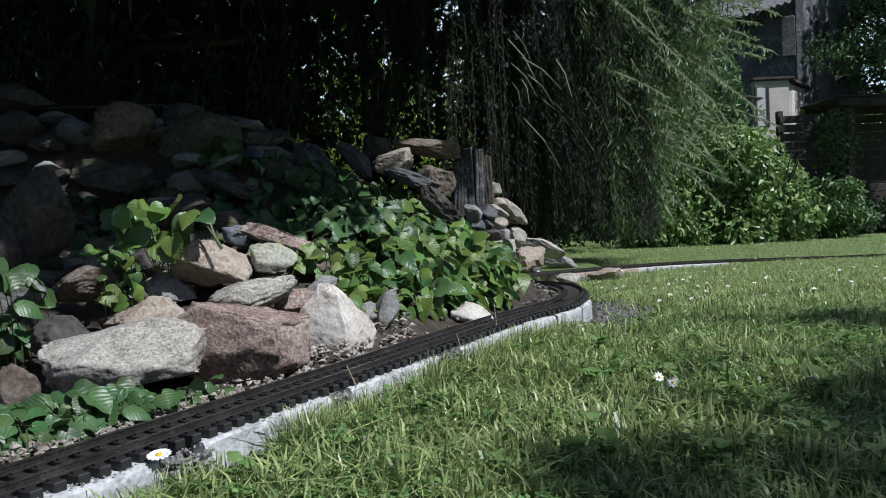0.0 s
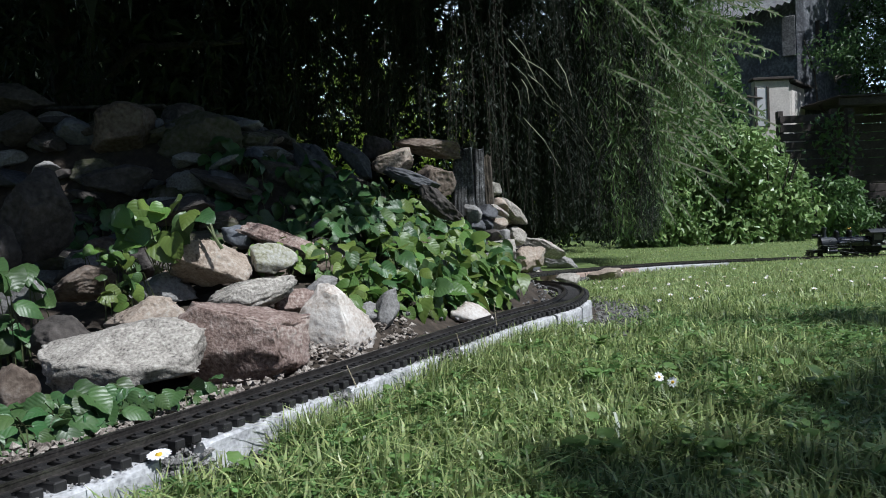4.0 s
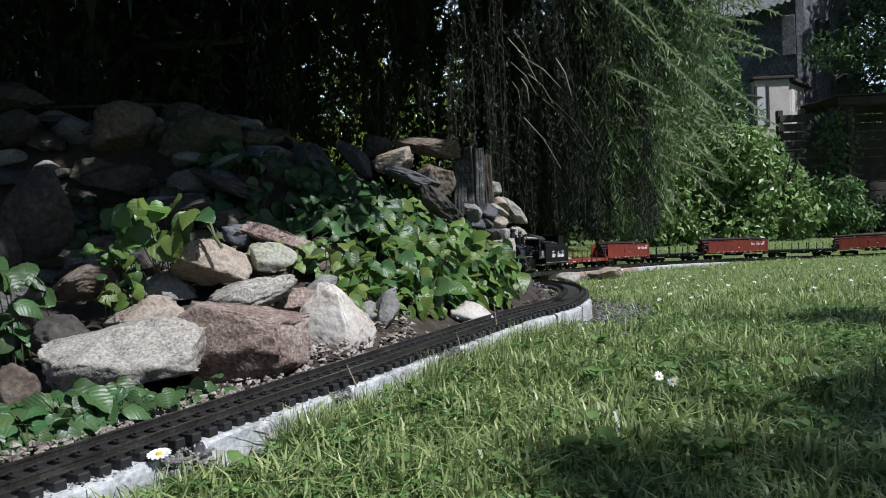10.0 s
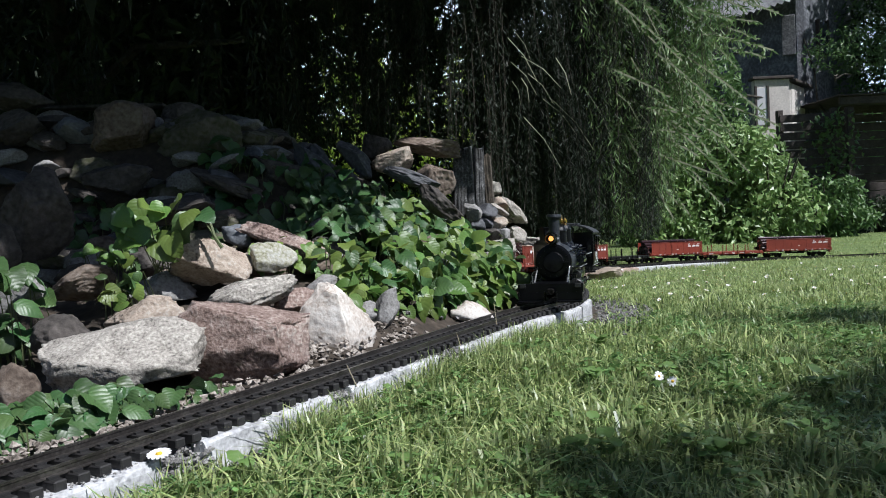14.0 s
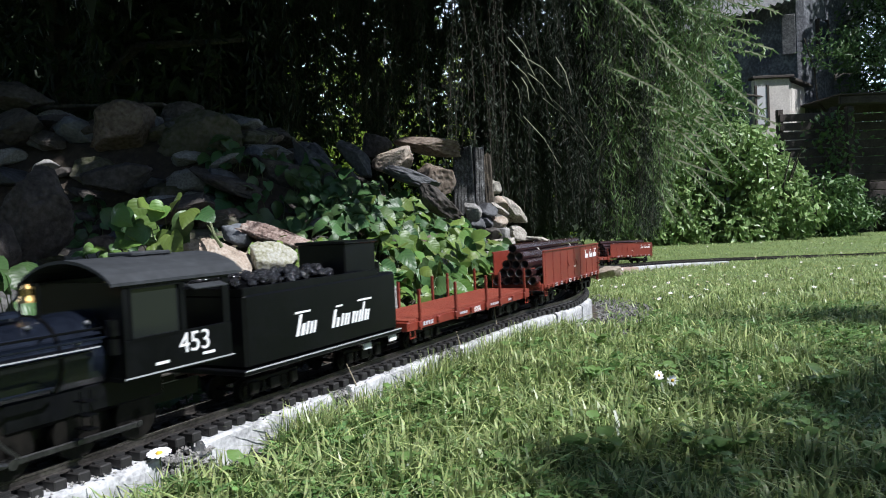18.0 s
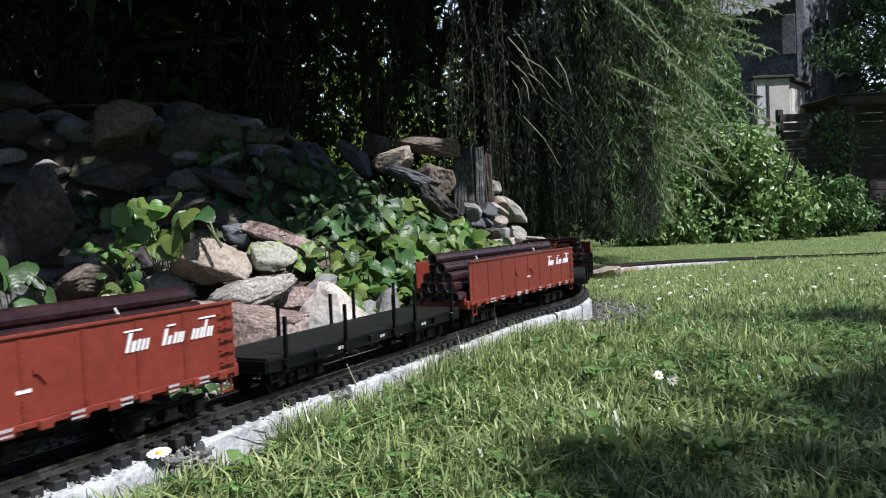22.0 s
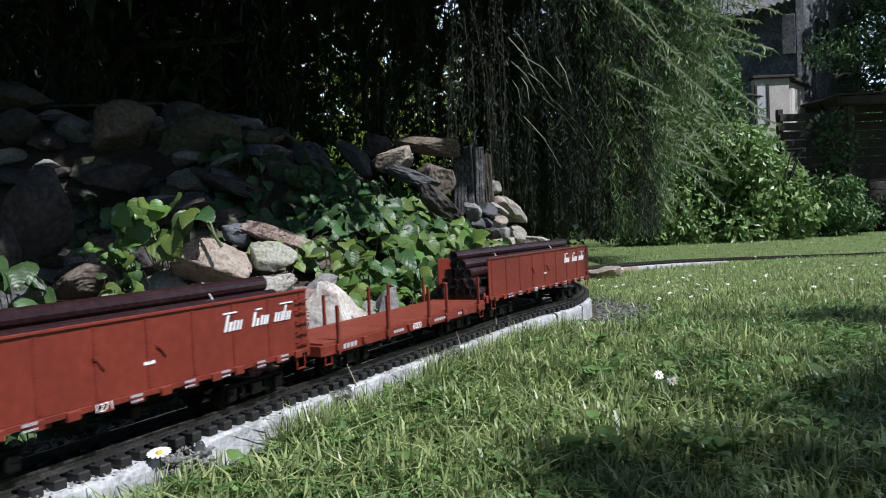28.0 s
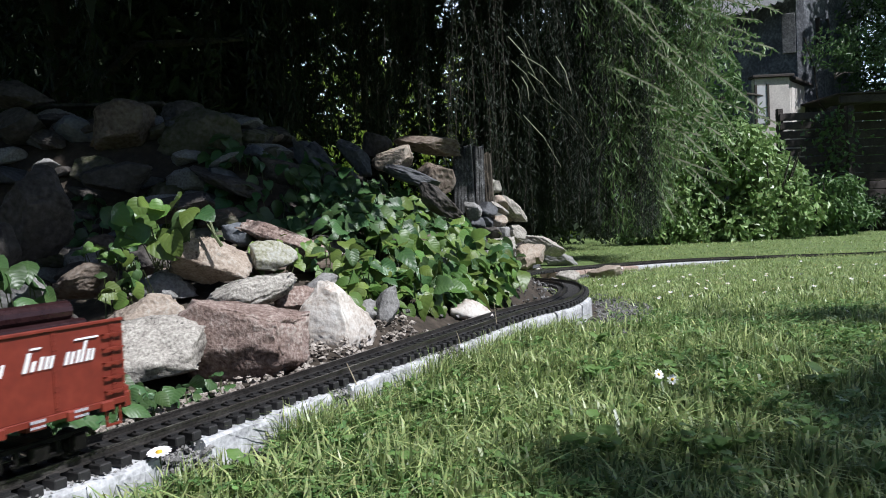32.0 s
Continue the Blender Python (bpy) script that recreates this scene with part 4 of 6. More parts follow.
weeper = thing("weeping_tree", pose(.55, 6.2, lawn_z(.55, 6.2)), "large weeping tree with long drooping shoots over the bank", "tree")
wb = pose(.55, 6.2, lawn_z(.55, 6.2)).inverted()
bm = bmesh.new()
limb(bm, [(0, 0, -.05), (.03, 0, .8), (-.05, .05, 1.8), (-.25, .05, 3.0), (-.3, .1, 4.6)], .16, .07, 12)
part("trunk", bm, M_bark, weeper)
for dx, dy, dz in ((1.5, -.8, 3.6), (-1.6, -1.2, 3.4), (-2.4, .3, 3.7), (.6, -2.2, 3.3), (1.1, .9, 4.0), (-.9, -2.8, 3.2)):
    bm = bmesh.new()
    limb(bm, [(-.1, .05, 2.2), (dx * .45, dy * .45, dz * .85), (dx, dy, dz)], .07, .02, 8)
    part("limb", bm, M_bark, weeper)


def low_edge(u, y):
    """How low the shoots hang, by the bearing u = x / y."""
    pts = ((-.60, .62), (-.2, .60), (-.05, .62), (.05, .48), (.08, .22), (.12, .06), (.2, .03), (.27, .02), (.29, .3), (.32, .8), (.36, 1.1), (.5, 1.6))
    return float(np.interp(u, [p[0] for p in pts], [p[1] for p in pts])) * y / 5 - .02


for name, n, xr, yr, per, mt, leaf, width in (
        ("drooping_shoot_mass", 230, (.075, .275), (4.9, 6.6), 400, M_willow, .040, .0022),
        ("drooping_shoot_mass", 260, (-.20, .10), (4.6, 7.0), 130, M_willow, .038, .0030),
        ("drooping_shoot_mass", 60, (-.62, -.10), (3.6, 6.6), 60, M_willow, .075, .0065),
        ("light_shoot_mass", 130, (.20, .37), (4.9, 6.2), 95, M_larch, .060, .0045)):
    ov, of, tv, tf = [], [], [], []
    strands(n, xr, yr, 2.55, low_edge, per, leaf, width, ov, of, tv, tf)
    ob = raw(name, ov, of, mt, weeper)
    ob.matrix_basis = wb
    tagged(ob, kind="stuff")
    ob = raw("twig_mass", tv, tf, M_bark, weeper)
    ob.matrix_basis = wb
    tagged(ob, kind="stuff")

# slanting branches on the sunny side, their needles in the light sunlit colour
ov, of, tv, tf = [], [], [], []
for _ in range(85):
    y = rng.uniform(4.8, 6.4)
    u = rng.uniform(.205, .345)
    z = .1956 + rng.uniform(.06, .30) * y
    if u > .30:
        z = .1956 + rng.uniform(.10, .28) * y
    p = Vector((u * y, y, z))
    d = Vector((rng.uniform(.3, 1.0), rng.gauss(-.2, .4), -rng.uniform(.05, .9))).normalized()
    L = rng.uniform(.25, .65)
    for j in range(4):
        a, b = p + d * L * j / 4 + Vector((0, 0, -.05 * (j / 4) ** 2)), p + d * L * (j + 1) / 4 + Vector((0, 0, -.05 * ((j + 1) / 4) ** 2))
        k = len(tv)
        for q in (a, b):
            tv += [(q.x - .003, q.y, q.z - .005), (q.x + .003, q.y, q.z + .005)]
        tf.append((k, k + 1, k + 3, k + 2))
    for _ in range(90):
        t = rng.random()
        q = p + d * L * t + Vector((0, 0, -.05 * t * t))
        e = (d * .4 + Vector((rng.gauss(0, .6), rng.gauss(0, .6), rng.gauss(-.3, .5)))).normalized()
        s = e.cross(Vector((0, 1, .2))).normalized() * .005
        l = rng.uniform(.03, .07)
        k = len(ov)
        for v in (q, q + e * l * .5 + s, q + e * l, q + e * l * .5 - s):
            ov.append((v.x, v.y, v.z))
        of += [(k, k + 1, k + 2), (k, k + 2, k + 3)]
for _ in range(22):
    y = rng.uniform(4.75, 5.2)
    p = Vector((rng.uniform(.09, .29) * y, y, .1956 + rng.uniform(.12, .27) * y))
    d = Vector((rng.uniform(.2, .9), rng.gauss(-.1, .2), -rng.uniform(.5, 1.0))).normalized()
    L = rng.uniform(.12, .38)
    k = len(tv)
    for q, w in ((p, .0024), (p + d * L * .5 + Vector((.012, 0, 0)), .0021), (p + d * L + Vector((0, 0, -.04)), .001)):
        tv += [(q.x - w, q.y, q.z - w * .5), (q.x + w, q.y, q.z + w * .5)]
    tf += [(k, k + 1, k + 3, k + 2), (k + 2, k + 3, k + 5, k + 4)]
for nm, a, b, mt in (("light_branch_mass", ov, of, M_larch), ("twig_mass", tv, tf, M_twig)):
    ob = raw(nm, a, b, mt, weeper)
    ob.matrix_basis = wb
    tagged(ob, kind="stuff")

# unseen crown over the bank, added above the view to block sun and sky
over = []
for _ in range(17000):
    x, y = rng.uniform(-3.6, .80), rng.uniform(.55, 6.6)
    if x > .80 - .9 * max(0, 1.0 - y) or (y < .9 and x > .48):
        continue
    over.append((x, y, rng.uniform(2.0, 3.4) + .08 * y))
for _ in range(7000):
    over.append((rng.uniform(-2.6, .42), rng.uniform(1.35, 2.75), rng.uniform(1.2, 2.0)))
over += [(rng.uniform(-1.2, .18), rng.uniform(.8, 1.4), rng.uniform(1.5, 1.95)) for _ in range(480)]
over += [(rng.uniform(-.5, 2.6), rng.uniform(4.6, 7), rng.uniform(2.6, 4.2)) for _ in range(5000)]
# holes through which the sun reaches a few stones of the crest
FLECKS = [(-.775, 1.86, .46, .10), (-.74, 1.86, .40, .08), (-.82, 1.85, .38, .07), (-1.03, 1.88, .56, .10), (-.64, 1.88, .50, .05), (-.12, 2.08, .36, .06), (-.02, 2.08, .30, .06)]


def open_to_sun(p):
    for x, y, z, r in FLECKS:
        k = (p[2] - z) / SUN_DIR.z
        if math.hypot(p[0] - x - SUN_DIR.x * k, p[1] - y - SUN_DIR.y * k) < r + .07:
            return True
    return False


over = [p for p in over if not open_to_sun(p)]
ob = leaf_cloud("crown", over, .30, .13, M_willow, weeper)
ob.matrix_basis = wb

# -- dark wood behind the bank --
def wall_spots(n, xr, yr, zr, keep):
    out = []
    while len(out) < n:
        x, y, z = rng.uniform(*xr), rng.uniform(*yr), zr[0] + (zr[1] - zr[0]) * rng.random()
        if keep(x, y, z):
            out.append((x, y, z))
    return out


def wood_keep(x, y, z):
    u, v = x / y, (z - .1956) / y
    p = .95 if u < -.19 else .30 + .5 * noise.noise((u * 22, v * 22, 1))
    gap = smooth01(-.20, -.11, u) * smooth01(.28, .15, v) if u < .09 and v > .03 else 0
    p *= 1 - .70 * gap
    if u < .0 and v > .22:
        p += .15
    return rng.random() < p


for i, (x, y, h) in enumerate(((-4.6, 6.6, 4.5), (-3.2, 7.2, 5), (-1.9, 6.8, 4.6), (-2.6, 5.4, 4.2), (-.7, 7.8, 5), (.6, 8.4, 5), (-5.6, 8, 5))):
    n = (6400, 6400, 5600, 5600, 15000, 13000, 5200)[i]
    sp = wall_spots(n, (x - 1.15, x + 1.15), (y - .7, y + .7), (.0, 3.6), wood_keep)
    tree("shade_tree", x, y, h, "dark leafy tree in the shade behind the bank", [(sp, .13, .055, M_shade_leaf)], .11)

# leaf screen added to close sky gaps; its near-black leaves hold the shade
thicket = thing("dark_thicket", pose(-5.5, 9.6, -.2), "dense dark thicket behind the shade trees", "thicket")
ob = leaf_cloud("foliage", [(rng.uniform(-10, -1.95), 9.6 + rng.gauss(0, .3), rng.uniform(-.2, 4.6)) for _ in range(9000)], .5, .3, M_shade_leaf, thicket)
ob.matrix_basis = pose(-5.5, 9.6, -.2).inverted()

# sunlit hedge far behind
hedge = thing("far_hedge", pose(-.3, 12.5, -.15), "bright sunlit hedge beyond the shade trees", "hedge")
ob = leaf_cloud("foliage", [(rng.uniform(-3.2, 2.6), 12.5 + rng.gauss(0, .35), rng.uniform(-.15, 1.7) + .25 * math.sin(rng.uniform(0, 6))) for _ in range(9000)], .16, .09, M_far_leaf, hedge)
ob.matrix_basis = pose(-.3, 12.5, -.15).inverted()

for x, y, z, rx in ((-1.9, 14.0, 2.2, 1.6), (.4, 14.6, 2.0, 1.7)):
    sp = []
    while len(sp) < 2300:
        v = Vector((rng.uniform(-1, 1), rng.uniform(-1, 1), rng.uniform(-1, 1)))
        if v.length < 1 and noise.noise((v.x * 3 + x, v.y * 3, v.z * 3)) > -.1:
            sp.append((x + v.x * rx, y + v.y * .8, z + v.z * 1.9))
    tree("far_garden_tree", x, y, 3.4, "sunlit yellow-green tree far behind the bank", [(sp, .2, .1, M_far_leaf)], .07)

# -- sunlit shrubs at the end of the lawn --
def shrub(x, y, rx, ry, h, n, leaf, width, material, label):
    g = thing("shrub", pose(x, y, lawn_z(x, y)), label, "shrub", "shrubs at the end of the lawn")
    bm = bmesh.new()
    for _ in range(9):
        a = rng.uniform(0, 6.28)
        limb(bm, [(0, 0, -.02), (math.cos(a) * rx * .3, math.sin(a) * ry * .3, h * .4), (math.cos(a) * rx * .65, math.sin(a) * ry * .6, h * .8)], .018, .006, 5)
    part("stem_mass", bm, M_bark, g)
    sp = []
    lobes = [(rng.uniform(-.9, .9) * rx, rng.uniform(-.65, .2) * ry, h * rng.uniform(.06, .18), rng.uniform(.22, .34)) for _ in range(7)] + [(rng.uniform(-.65, .65) * rx, rng.uniform(-.65, .65) * ry, h * rng.uniform(.18, .78), rng.uniform(.22, .42)) for _ in range(16)]
    while len(sp) < n:
        cx, cy, cz, r = rng.choice(lobes)
        v = Vector((rng.gauss(0, 1), rng.gauss(0, 1), rng.gauss(0, 1))).normalized() * rng.uniform(.75, 1.05)
        z = cz + v.z * r * h * .55
        if z > .0:
            sp.append((cx + v.x * r * rx, cy + v.y * r * ry, z))
    leaf_cloud("foliage", sp, leaf, width, material, g, .5)
    return g


shrub(3.0, 8.7, .82, .6, 1.5, 6400, .085, .055, M_sun_leaf, "broad sunlit shrub with glossy green leaves")
shrub(3.55, 8.55, .55, .5, 1.15, 3000, .085, .055, M_sun_leaf, "sunlit shrub with glossy green leaves")
shrub(2.45, 8.6, .45, .45, .75, 1700, .075, .045, M_sun_leaf, "small sunlit shrub at the lawn edge")
shrub(4.35, 8.9, .55, .45, .75, 2400, .085, .04, M_sun_leaf2, "low darker green shrub by the fence")
shrub(5.35, 9.6, .6, .4, .5, 1300, .08, .04, M_shade_leaf, "low tangled shrub before the carport")
shrub(1.2, 9.6, 1.6, .5, .75, 2600, .085, .04, M_shade_leaf, "dark low shrub under the weeping tree")

# -- house with a grey gable --
M_plaster = grain(mat("plaster", (.52, .48, .45), .9), [(.34, .31, .29), (.50, .46, .43), (.62, .58, .54)], 3, 40, .3, dist=.01)
M_oldplaster = grain(mat("old_plaster", (.1, .1, .1), .9), [(.03, .03, .033), (.085, .085, .09), (.17, .17, .175)], 5, 40, .5, dist=.01)
M_greywall = grain(mat("weathered_grey_wall", (.16, .165, .18), .9), [(.035, .037, .044), (.085, .09, .105), (.24, .25, .275)], 2.2, 24, .5, dist=.01)
M_roofing = grain(mat("fibre_cement_roof", (.38, .38, .39), .9), [(.20, .20, .21), (.36, .36, .37), (.50, .50, .51)], 3, 30, .4, dist=.01)
M_darkwood = grain(mat("dark_boards", (.045, .035, .032), .85), [(.02, .015, .014), (.042, .033, .030), (.075, .062, .056)], 5, 70, .5, dist=.004)
M_window = mat("window_glass", (.05, .06, .07), .05)
M_frame = mat("white_frame", (.5, .5, .52), .6)

house = thing("house", pose(5.62, 12.35, -.2), "old house with grey weathered walls and corrugated roof", "house")
# the corner of two walls; the eave runs back to the left of it
EAVE_DIR = Vector((-.58, 1.0, 0)).normalized()
BACK_DIR = Vector((EAVE_DIR.y, -EAVE_DIR.x, 0))          # along the gable wall
EAVE = 3.72


def slab_wall(a, b, top_a, top_b, thick, peak=None):
    """An upright wall from a to b whose top may slope or peak."""
    bm = bmesh.new()
    d = (b - a).normalized()
    n = Vector((d.y, -d.x, 0)) * thick
    prof = [(a, 0), (b, 0), (b, top_b)] + ([((a + b) / 2, peak)] if peak else []) + [(a, top_a)]
    f0 = [bm.verts.new((p.x, p.y, z)) for p, z in prof]
    f1 = [bm.verts.new((p.x - n.x, p.y - n.y, z)) for p, z in prof]
    bm.faces.new(f0)
    bm.faces.new(list(reversed(f1)))
    for i in range(len(prof)):
        j = (i + 1) % len(prof)
        bm.faces.new((f0[i], f1[i], f1[j], f0[j]))
    bmesh.ops.recalc_face_normals(bm, faces=bm.faces)
    return bm


O = Vector((0, 0, 0))
part("side_wall", slab_wall(O + EAVE_DIR * 3.4, O, EAVE, EAVE, .2), M_greywall, house, "dark weathered wall under the eave")
part("gable_wall", slab_wall(O + BACK_DIR * .004, BACK_DIR * 1.65, EAVE, EAVE, .2, EAVE + .8), M_greywall, house, "patchy grey gable wall")
bm = bmesh.new()
box(bm, -.10, .06, 3.02, .20, .05, .62, .01, Euler((0, 0, radians(-20))).to_matrix())
part("corner_plaster", bm, M_oldplaster, house, "pale patch of plaster at the wall corner")
for side in (0, 1):
    bm = bmesh.new()
    nn = 90
    e0 = BACK_DIR * (-.42 if side == 0 else 2.07)
    rows = []
    for base, z in ((e0, EAVE - .28), (BACK_DIR * .825, EAVE + .88)):
        rows.append([bm.verts.new((base.x + EAVE_DIR.x * t, base.y + EAVE_DIR.y * t, z + .028 * math.sin(i * math.pi / 1.5))) for i in range(nn + 1) for t in (-.28 + 3.8 * i / nn,)])
    for i in range(nn):
        bm.faces.new((rows[0][i], rows[0][i + 1], rows[1][i + 1], rows[1][i]))
    bmesh.ops.solidify(bm, geom=bm.faces[:], thickness=.015)
    part("roof", bm, M_roofing, house, "grey corrugated roof sheets")
bm = bmesh.new()
c = BACK_DIR * .62
box(bm, c.x, c.y - .02, 3.0, .22, .06, .5, .01, Euler((0, 0, math.atan2(BACK_DIR.y, BACK_DIR.x))).to_matrix())
win = part("window", bm, M_window, house)
bm = bmesh.new()
for dx in (-.12, .12):
    q = c + BACK_DIR * dx
    box(bm, q.x, q.y - .04, 3.0, .03, .06, .56, 0, Euler((0, 0, math.atan2(BACK_DIR.y, BACK_DIR.x))).to_matrix())
part("frame", bm, M_darkwood, win)

annexe = thing("annexe", pose(5.26, 11.8, -.2), "pale plastered outbuilding corner with a dark roof edge", "outbuilding")
bm = bmesh.new()
box(bm, -.27, .06, 1.13, .54, .12, 2.26, .015)
part("front_wall", bm, M_plaster, annexe)
bm = bmesh.new()
box(bm, .44, .66, 1.10, 1.50, .12, 2.20, .015, Euler((0, 0, radians(52))).to_matrix())
part("side_wall", bm, M_plaster, annexe)
bm = bmesh.new()
box(bm, -.27, .05, 2.28, .62, .2, .04, .006)
part("roof_edge", bm, M_darkwood, annexe)
bm = bmesh.new()
box(bm, .46, .64, 2.23, 1.6, .22, .04, .006, Euler((0, 0, radians(52))).to_matrix())
part("roof_edge", bm, M_darkwood, annexe)
bm = bmesh.new()
box(bm, -.44, -.012, 1.86, .16, .02, .55)
win = part("window", bm, M_frame, annexe, "bright pale window")
bm = bmesh.new()
for dx in (-.09, .09):
    box(bm, -.44 + dx, -.022, 1.86, .03, .03, .6)
part("frame", bm, M_darkwood, win)

# -- board fence and carport --
fence = thing("board_fence", pose(5.22, 11.2, -.2), "dark horizontal board fence with gaps", "fence")
for i in range(13):
    bm = bmesh.new()
    box(bm, 0, rng.uniform(-.01, .01), .10 + i * .125, .80, .022, .105, .004)
    part("board", bm, M_darkwood, fence)
for x in (-.38, .38):
    bm = bmesh.new()
    box(bm, x, .05, .85, .08, .08, 1.75, .005)
    part("post", bm, M_darkwood, fence)
carport = thing("carport", pose(6.6, 11.5, -.2), "dark open timber shed with a flat roof", "shed")
bm = bmesh.new()
box(bm, .3, .4, 1.885, 2.6, 1.6, .022, .006)
part("roof", bm, M_darkwood, carport)
for x in (-.8, .15, 1.1):
    bm = bmesh.new()
    box(bm, x, -.3, .85, .09, .09, 1.75, .006)
    part("post", bm, M_darkwood, carport)
bm = bmesh.new()
box(bm, .3, -.34, 1.81, 2.5, .05, .11, .006)
part("beam", bm, M_darkwood, carport)
# boards carried up to the roof as a dark back for the shed's shade
for i in range(14):
    bm = bmesh.new()
    box(bm, .3, .1, .10 + i * .125, 2.3, .022, .115, .004)
    part("board", bm, M_darkwood, carport)
vine = thing("climbing_vine", pose(5.5, 11.1, -.2), "green climbing vine on the dark fence", "vine")
bm = bmesh.new()
limb(bm, [(0, 0, 0), (.05, 0, .8), (-.05, 0, 1.6)], .02, .008, 6)
part("stem", bm, M_bark, vine)
leaf_cloud("foliage", [(rng.gauss(0, .20), rng.gauss(-.05, .06), .45 + 1.2 * rng.random()) for _ in range(330)], .085, .06, M_sun_leaf2, vine, .5)

# -- trees round the house, hiding its foot and the far sky --
def ball(n, cx, cy, cz, rx, ry, rz):
    out = []
    while len(out) < n:
        v = Vector((rng.uniform(-1, 1), rng.uniform(-1, 1), rng.uniform(-1, 1)))
        if v.length < 1 and noise.noise((v.x * 2.4 + cx, v.y * 2.4, v.z * 2.4 + cz)) > -.12:
            out.append((cx + v.x * rx, cy + v.y * ry, cz + v.z * rz))
    return out


tree("fir_tree", 5.9, 11.75, 2.9, "grey-green conifer branches before the house", [(ball(900, 6.2, 11.9, 2.45, .75, .25, .36), .09, .026, M_sun_leaf2)], .03, reach=.35)
tree("fir_tree", 7.1, 12.4, 5.5, "tall dark conifer beside the house", [(ball(1500, 7.0, 12.4, 3.2, .55, .35, 1.6), .12, .035, M_shade_leaf), (ball(900, 7.05, 12.1, 3.1, .5, .3, 1.2), .10, .03, M_sun_leaf2), (ball(1500, 6.85, 12.7, 2.6, .5, .3, 1.0), .13, .045, M_sun_leaf2)], .05, reach=.25)
tree("garden_tree", 3.8, 11.5, 2.9, "light green garden tree behind the shrubs", [(ball(3000, 3.65, 11.6, 1.6, .85, .7, 1.25), .12, .06, M_sun_leaf2)], .10)
tree("garden_tree", 2.9, 13.4, 5.0, "leafy garden tree behind the shrubs", [(ball(3600, 2.9, 13.4, 2.4, 1.4, .9, 2.4), .14, .07, M_shade_leaf)], .10)
tree("garden_tree", 9.6, 15, 5.0, "low leafy garden tree beyond the carport", [(ball(2600, 9.6, 15.2, 1.6, 1.6, .8, 1.0), .16, .09, M_sun_leaf2)], .10)

# tree behind the camera whose shade lies on the lawn
tree("shade_tree", 5.2, -2.6, 7.0, "leafy tree casting shade on the lawn", [
    (clumps(14, 16, (4.06, -1.80, 5.75), (.25, .10, .2), .08), .12, .07, M_shade_leaf),
    (clumps(16, 14, (4.33, -1.50, 5.75), (.38, .18, .2), .09), .12, .07, M_shade_leaf),
    (clumps(15, 14, (4.62, -.86, 5.75), (.38, .11, .2), .09), .12, .07, M_shade_leaf),
    (clumps(26, 50, (6.2, -3.0, 6.2), (1.1, 1.0, .6), .28), .18, .10, M_shade_leaf)], .14)
# unseen trees added beside the house to shade the gable, fence and shed
tree("garden_tree", 8.1, 9.3, 5.6, "unseen leafy tree added to shade the board fence", [(ball(3000, 8.0, 9.3, 4.5, 1.1, 1.1, 1.0), .16, .09, M_shade_leaf)], .12)
tree("garden_tree", 9.2, 11.6, 6.4, "unseen leafy tree added to shade the old house", [(ball(3600, 8.7, 11.6, 5.0, 1.5, 1.3, 1.3), .16, .09, M_shade_leaf)], .12)
# far tree line added to close the garden and cut the low sky light
for i in range(26):
    a = i / 26 * 2 * math.pi
    x, y = 26 * math.cos(a), 6 + 24 * math.sin(a)
    r = rng.uniform(2.4, 3.6)
    front = y > 8 and abs(x) < y
    mid, tall = (1.2, rng.uniform(1.2, 2.0)) if front else (3.2, rng.uniform(2.6, 3.8))
    tree("far_tree", x, y, 2.4 if front else 6.0, "distant leafy tree round the garden", [(ball(650, x, y, mid, r, 1.6, tall), .7, .4, M_shade_leaf if i % 3 else M_sun_leaf2)], .16)
# glowing sheet far beyond everything, for the bright hazy sky low behind the garden
M_haze = mat("hazy_sky", (.8, .87, 1.0), 1.0)
_b = M_haze.node_tree.nodes["Principled BSDF"]
_b.inputs["Emission Color"].default_value, _b.inputs["Emission Strength"].default_value = (.80, .88, 1.0, 1), .85
vs, fs = [], []
for i in range(41):
    a = radians(20 + 140 * i / 40)
    vs += [(320 * math.cos(a), 320 * math.sin(a), -2), (320 * math.cos(a), 320 * math.sin(a), 150)]
for i in range(40):
    fs.append((2 * i, 2 * i + 2, 2 * i + 3, 2 * i + 1))
tagged(raw("backdrop", vs, fs, M_haze), "pale bright summer sky beyond the garden", "sky", kind="structure")

# ---- the train ----
M_red = grain(mat("oxide_red_paint", (.27, .045, .022), .5), [(.12, .017, .010), (.165, .024, .013), (.215, .036, .020)], 7, 90, .12, vary=.05, dist=.0006)
M_reddeck = grain(mat("oxide_red_deck", (.3, .06, .03), .6), [(.15, .026, .014), (.205, .038, .021), (.26, .055, .031)], 30, 200, .2, dist=.0006)
M_black = grain(mat("black_paint", (.003, .003, .004), .30), [(.0012, .0013, .0018), (.0024, .0026, .0034), (.005, .0053, .0066)], 14, 160, .1, dist=.0004)
M_blackdeck = grain(mat("black_deck", (.02, .022, .02), .6), [(.005, .0055, .005), (.0095, .0105, .0095), (.017, .018, .0165)], 30, 220, .2, dist=.0005)
M_boiler = grain(mat("boiler_blue_black", (.012, .014, .019), .22, .2), [(.004, .0055, .010), (.007, .0095, .017), (.012, .016, .027)], 12, 150, .06, dist=.0004)
M_graphite = grain(mat("graphite_smokebox", (.09, .095, .10), .5, .3), [(.014, .017, .022), (.026, .030, .037), (.042, .047, .056)], 25, 200, .1, dist=.0004)
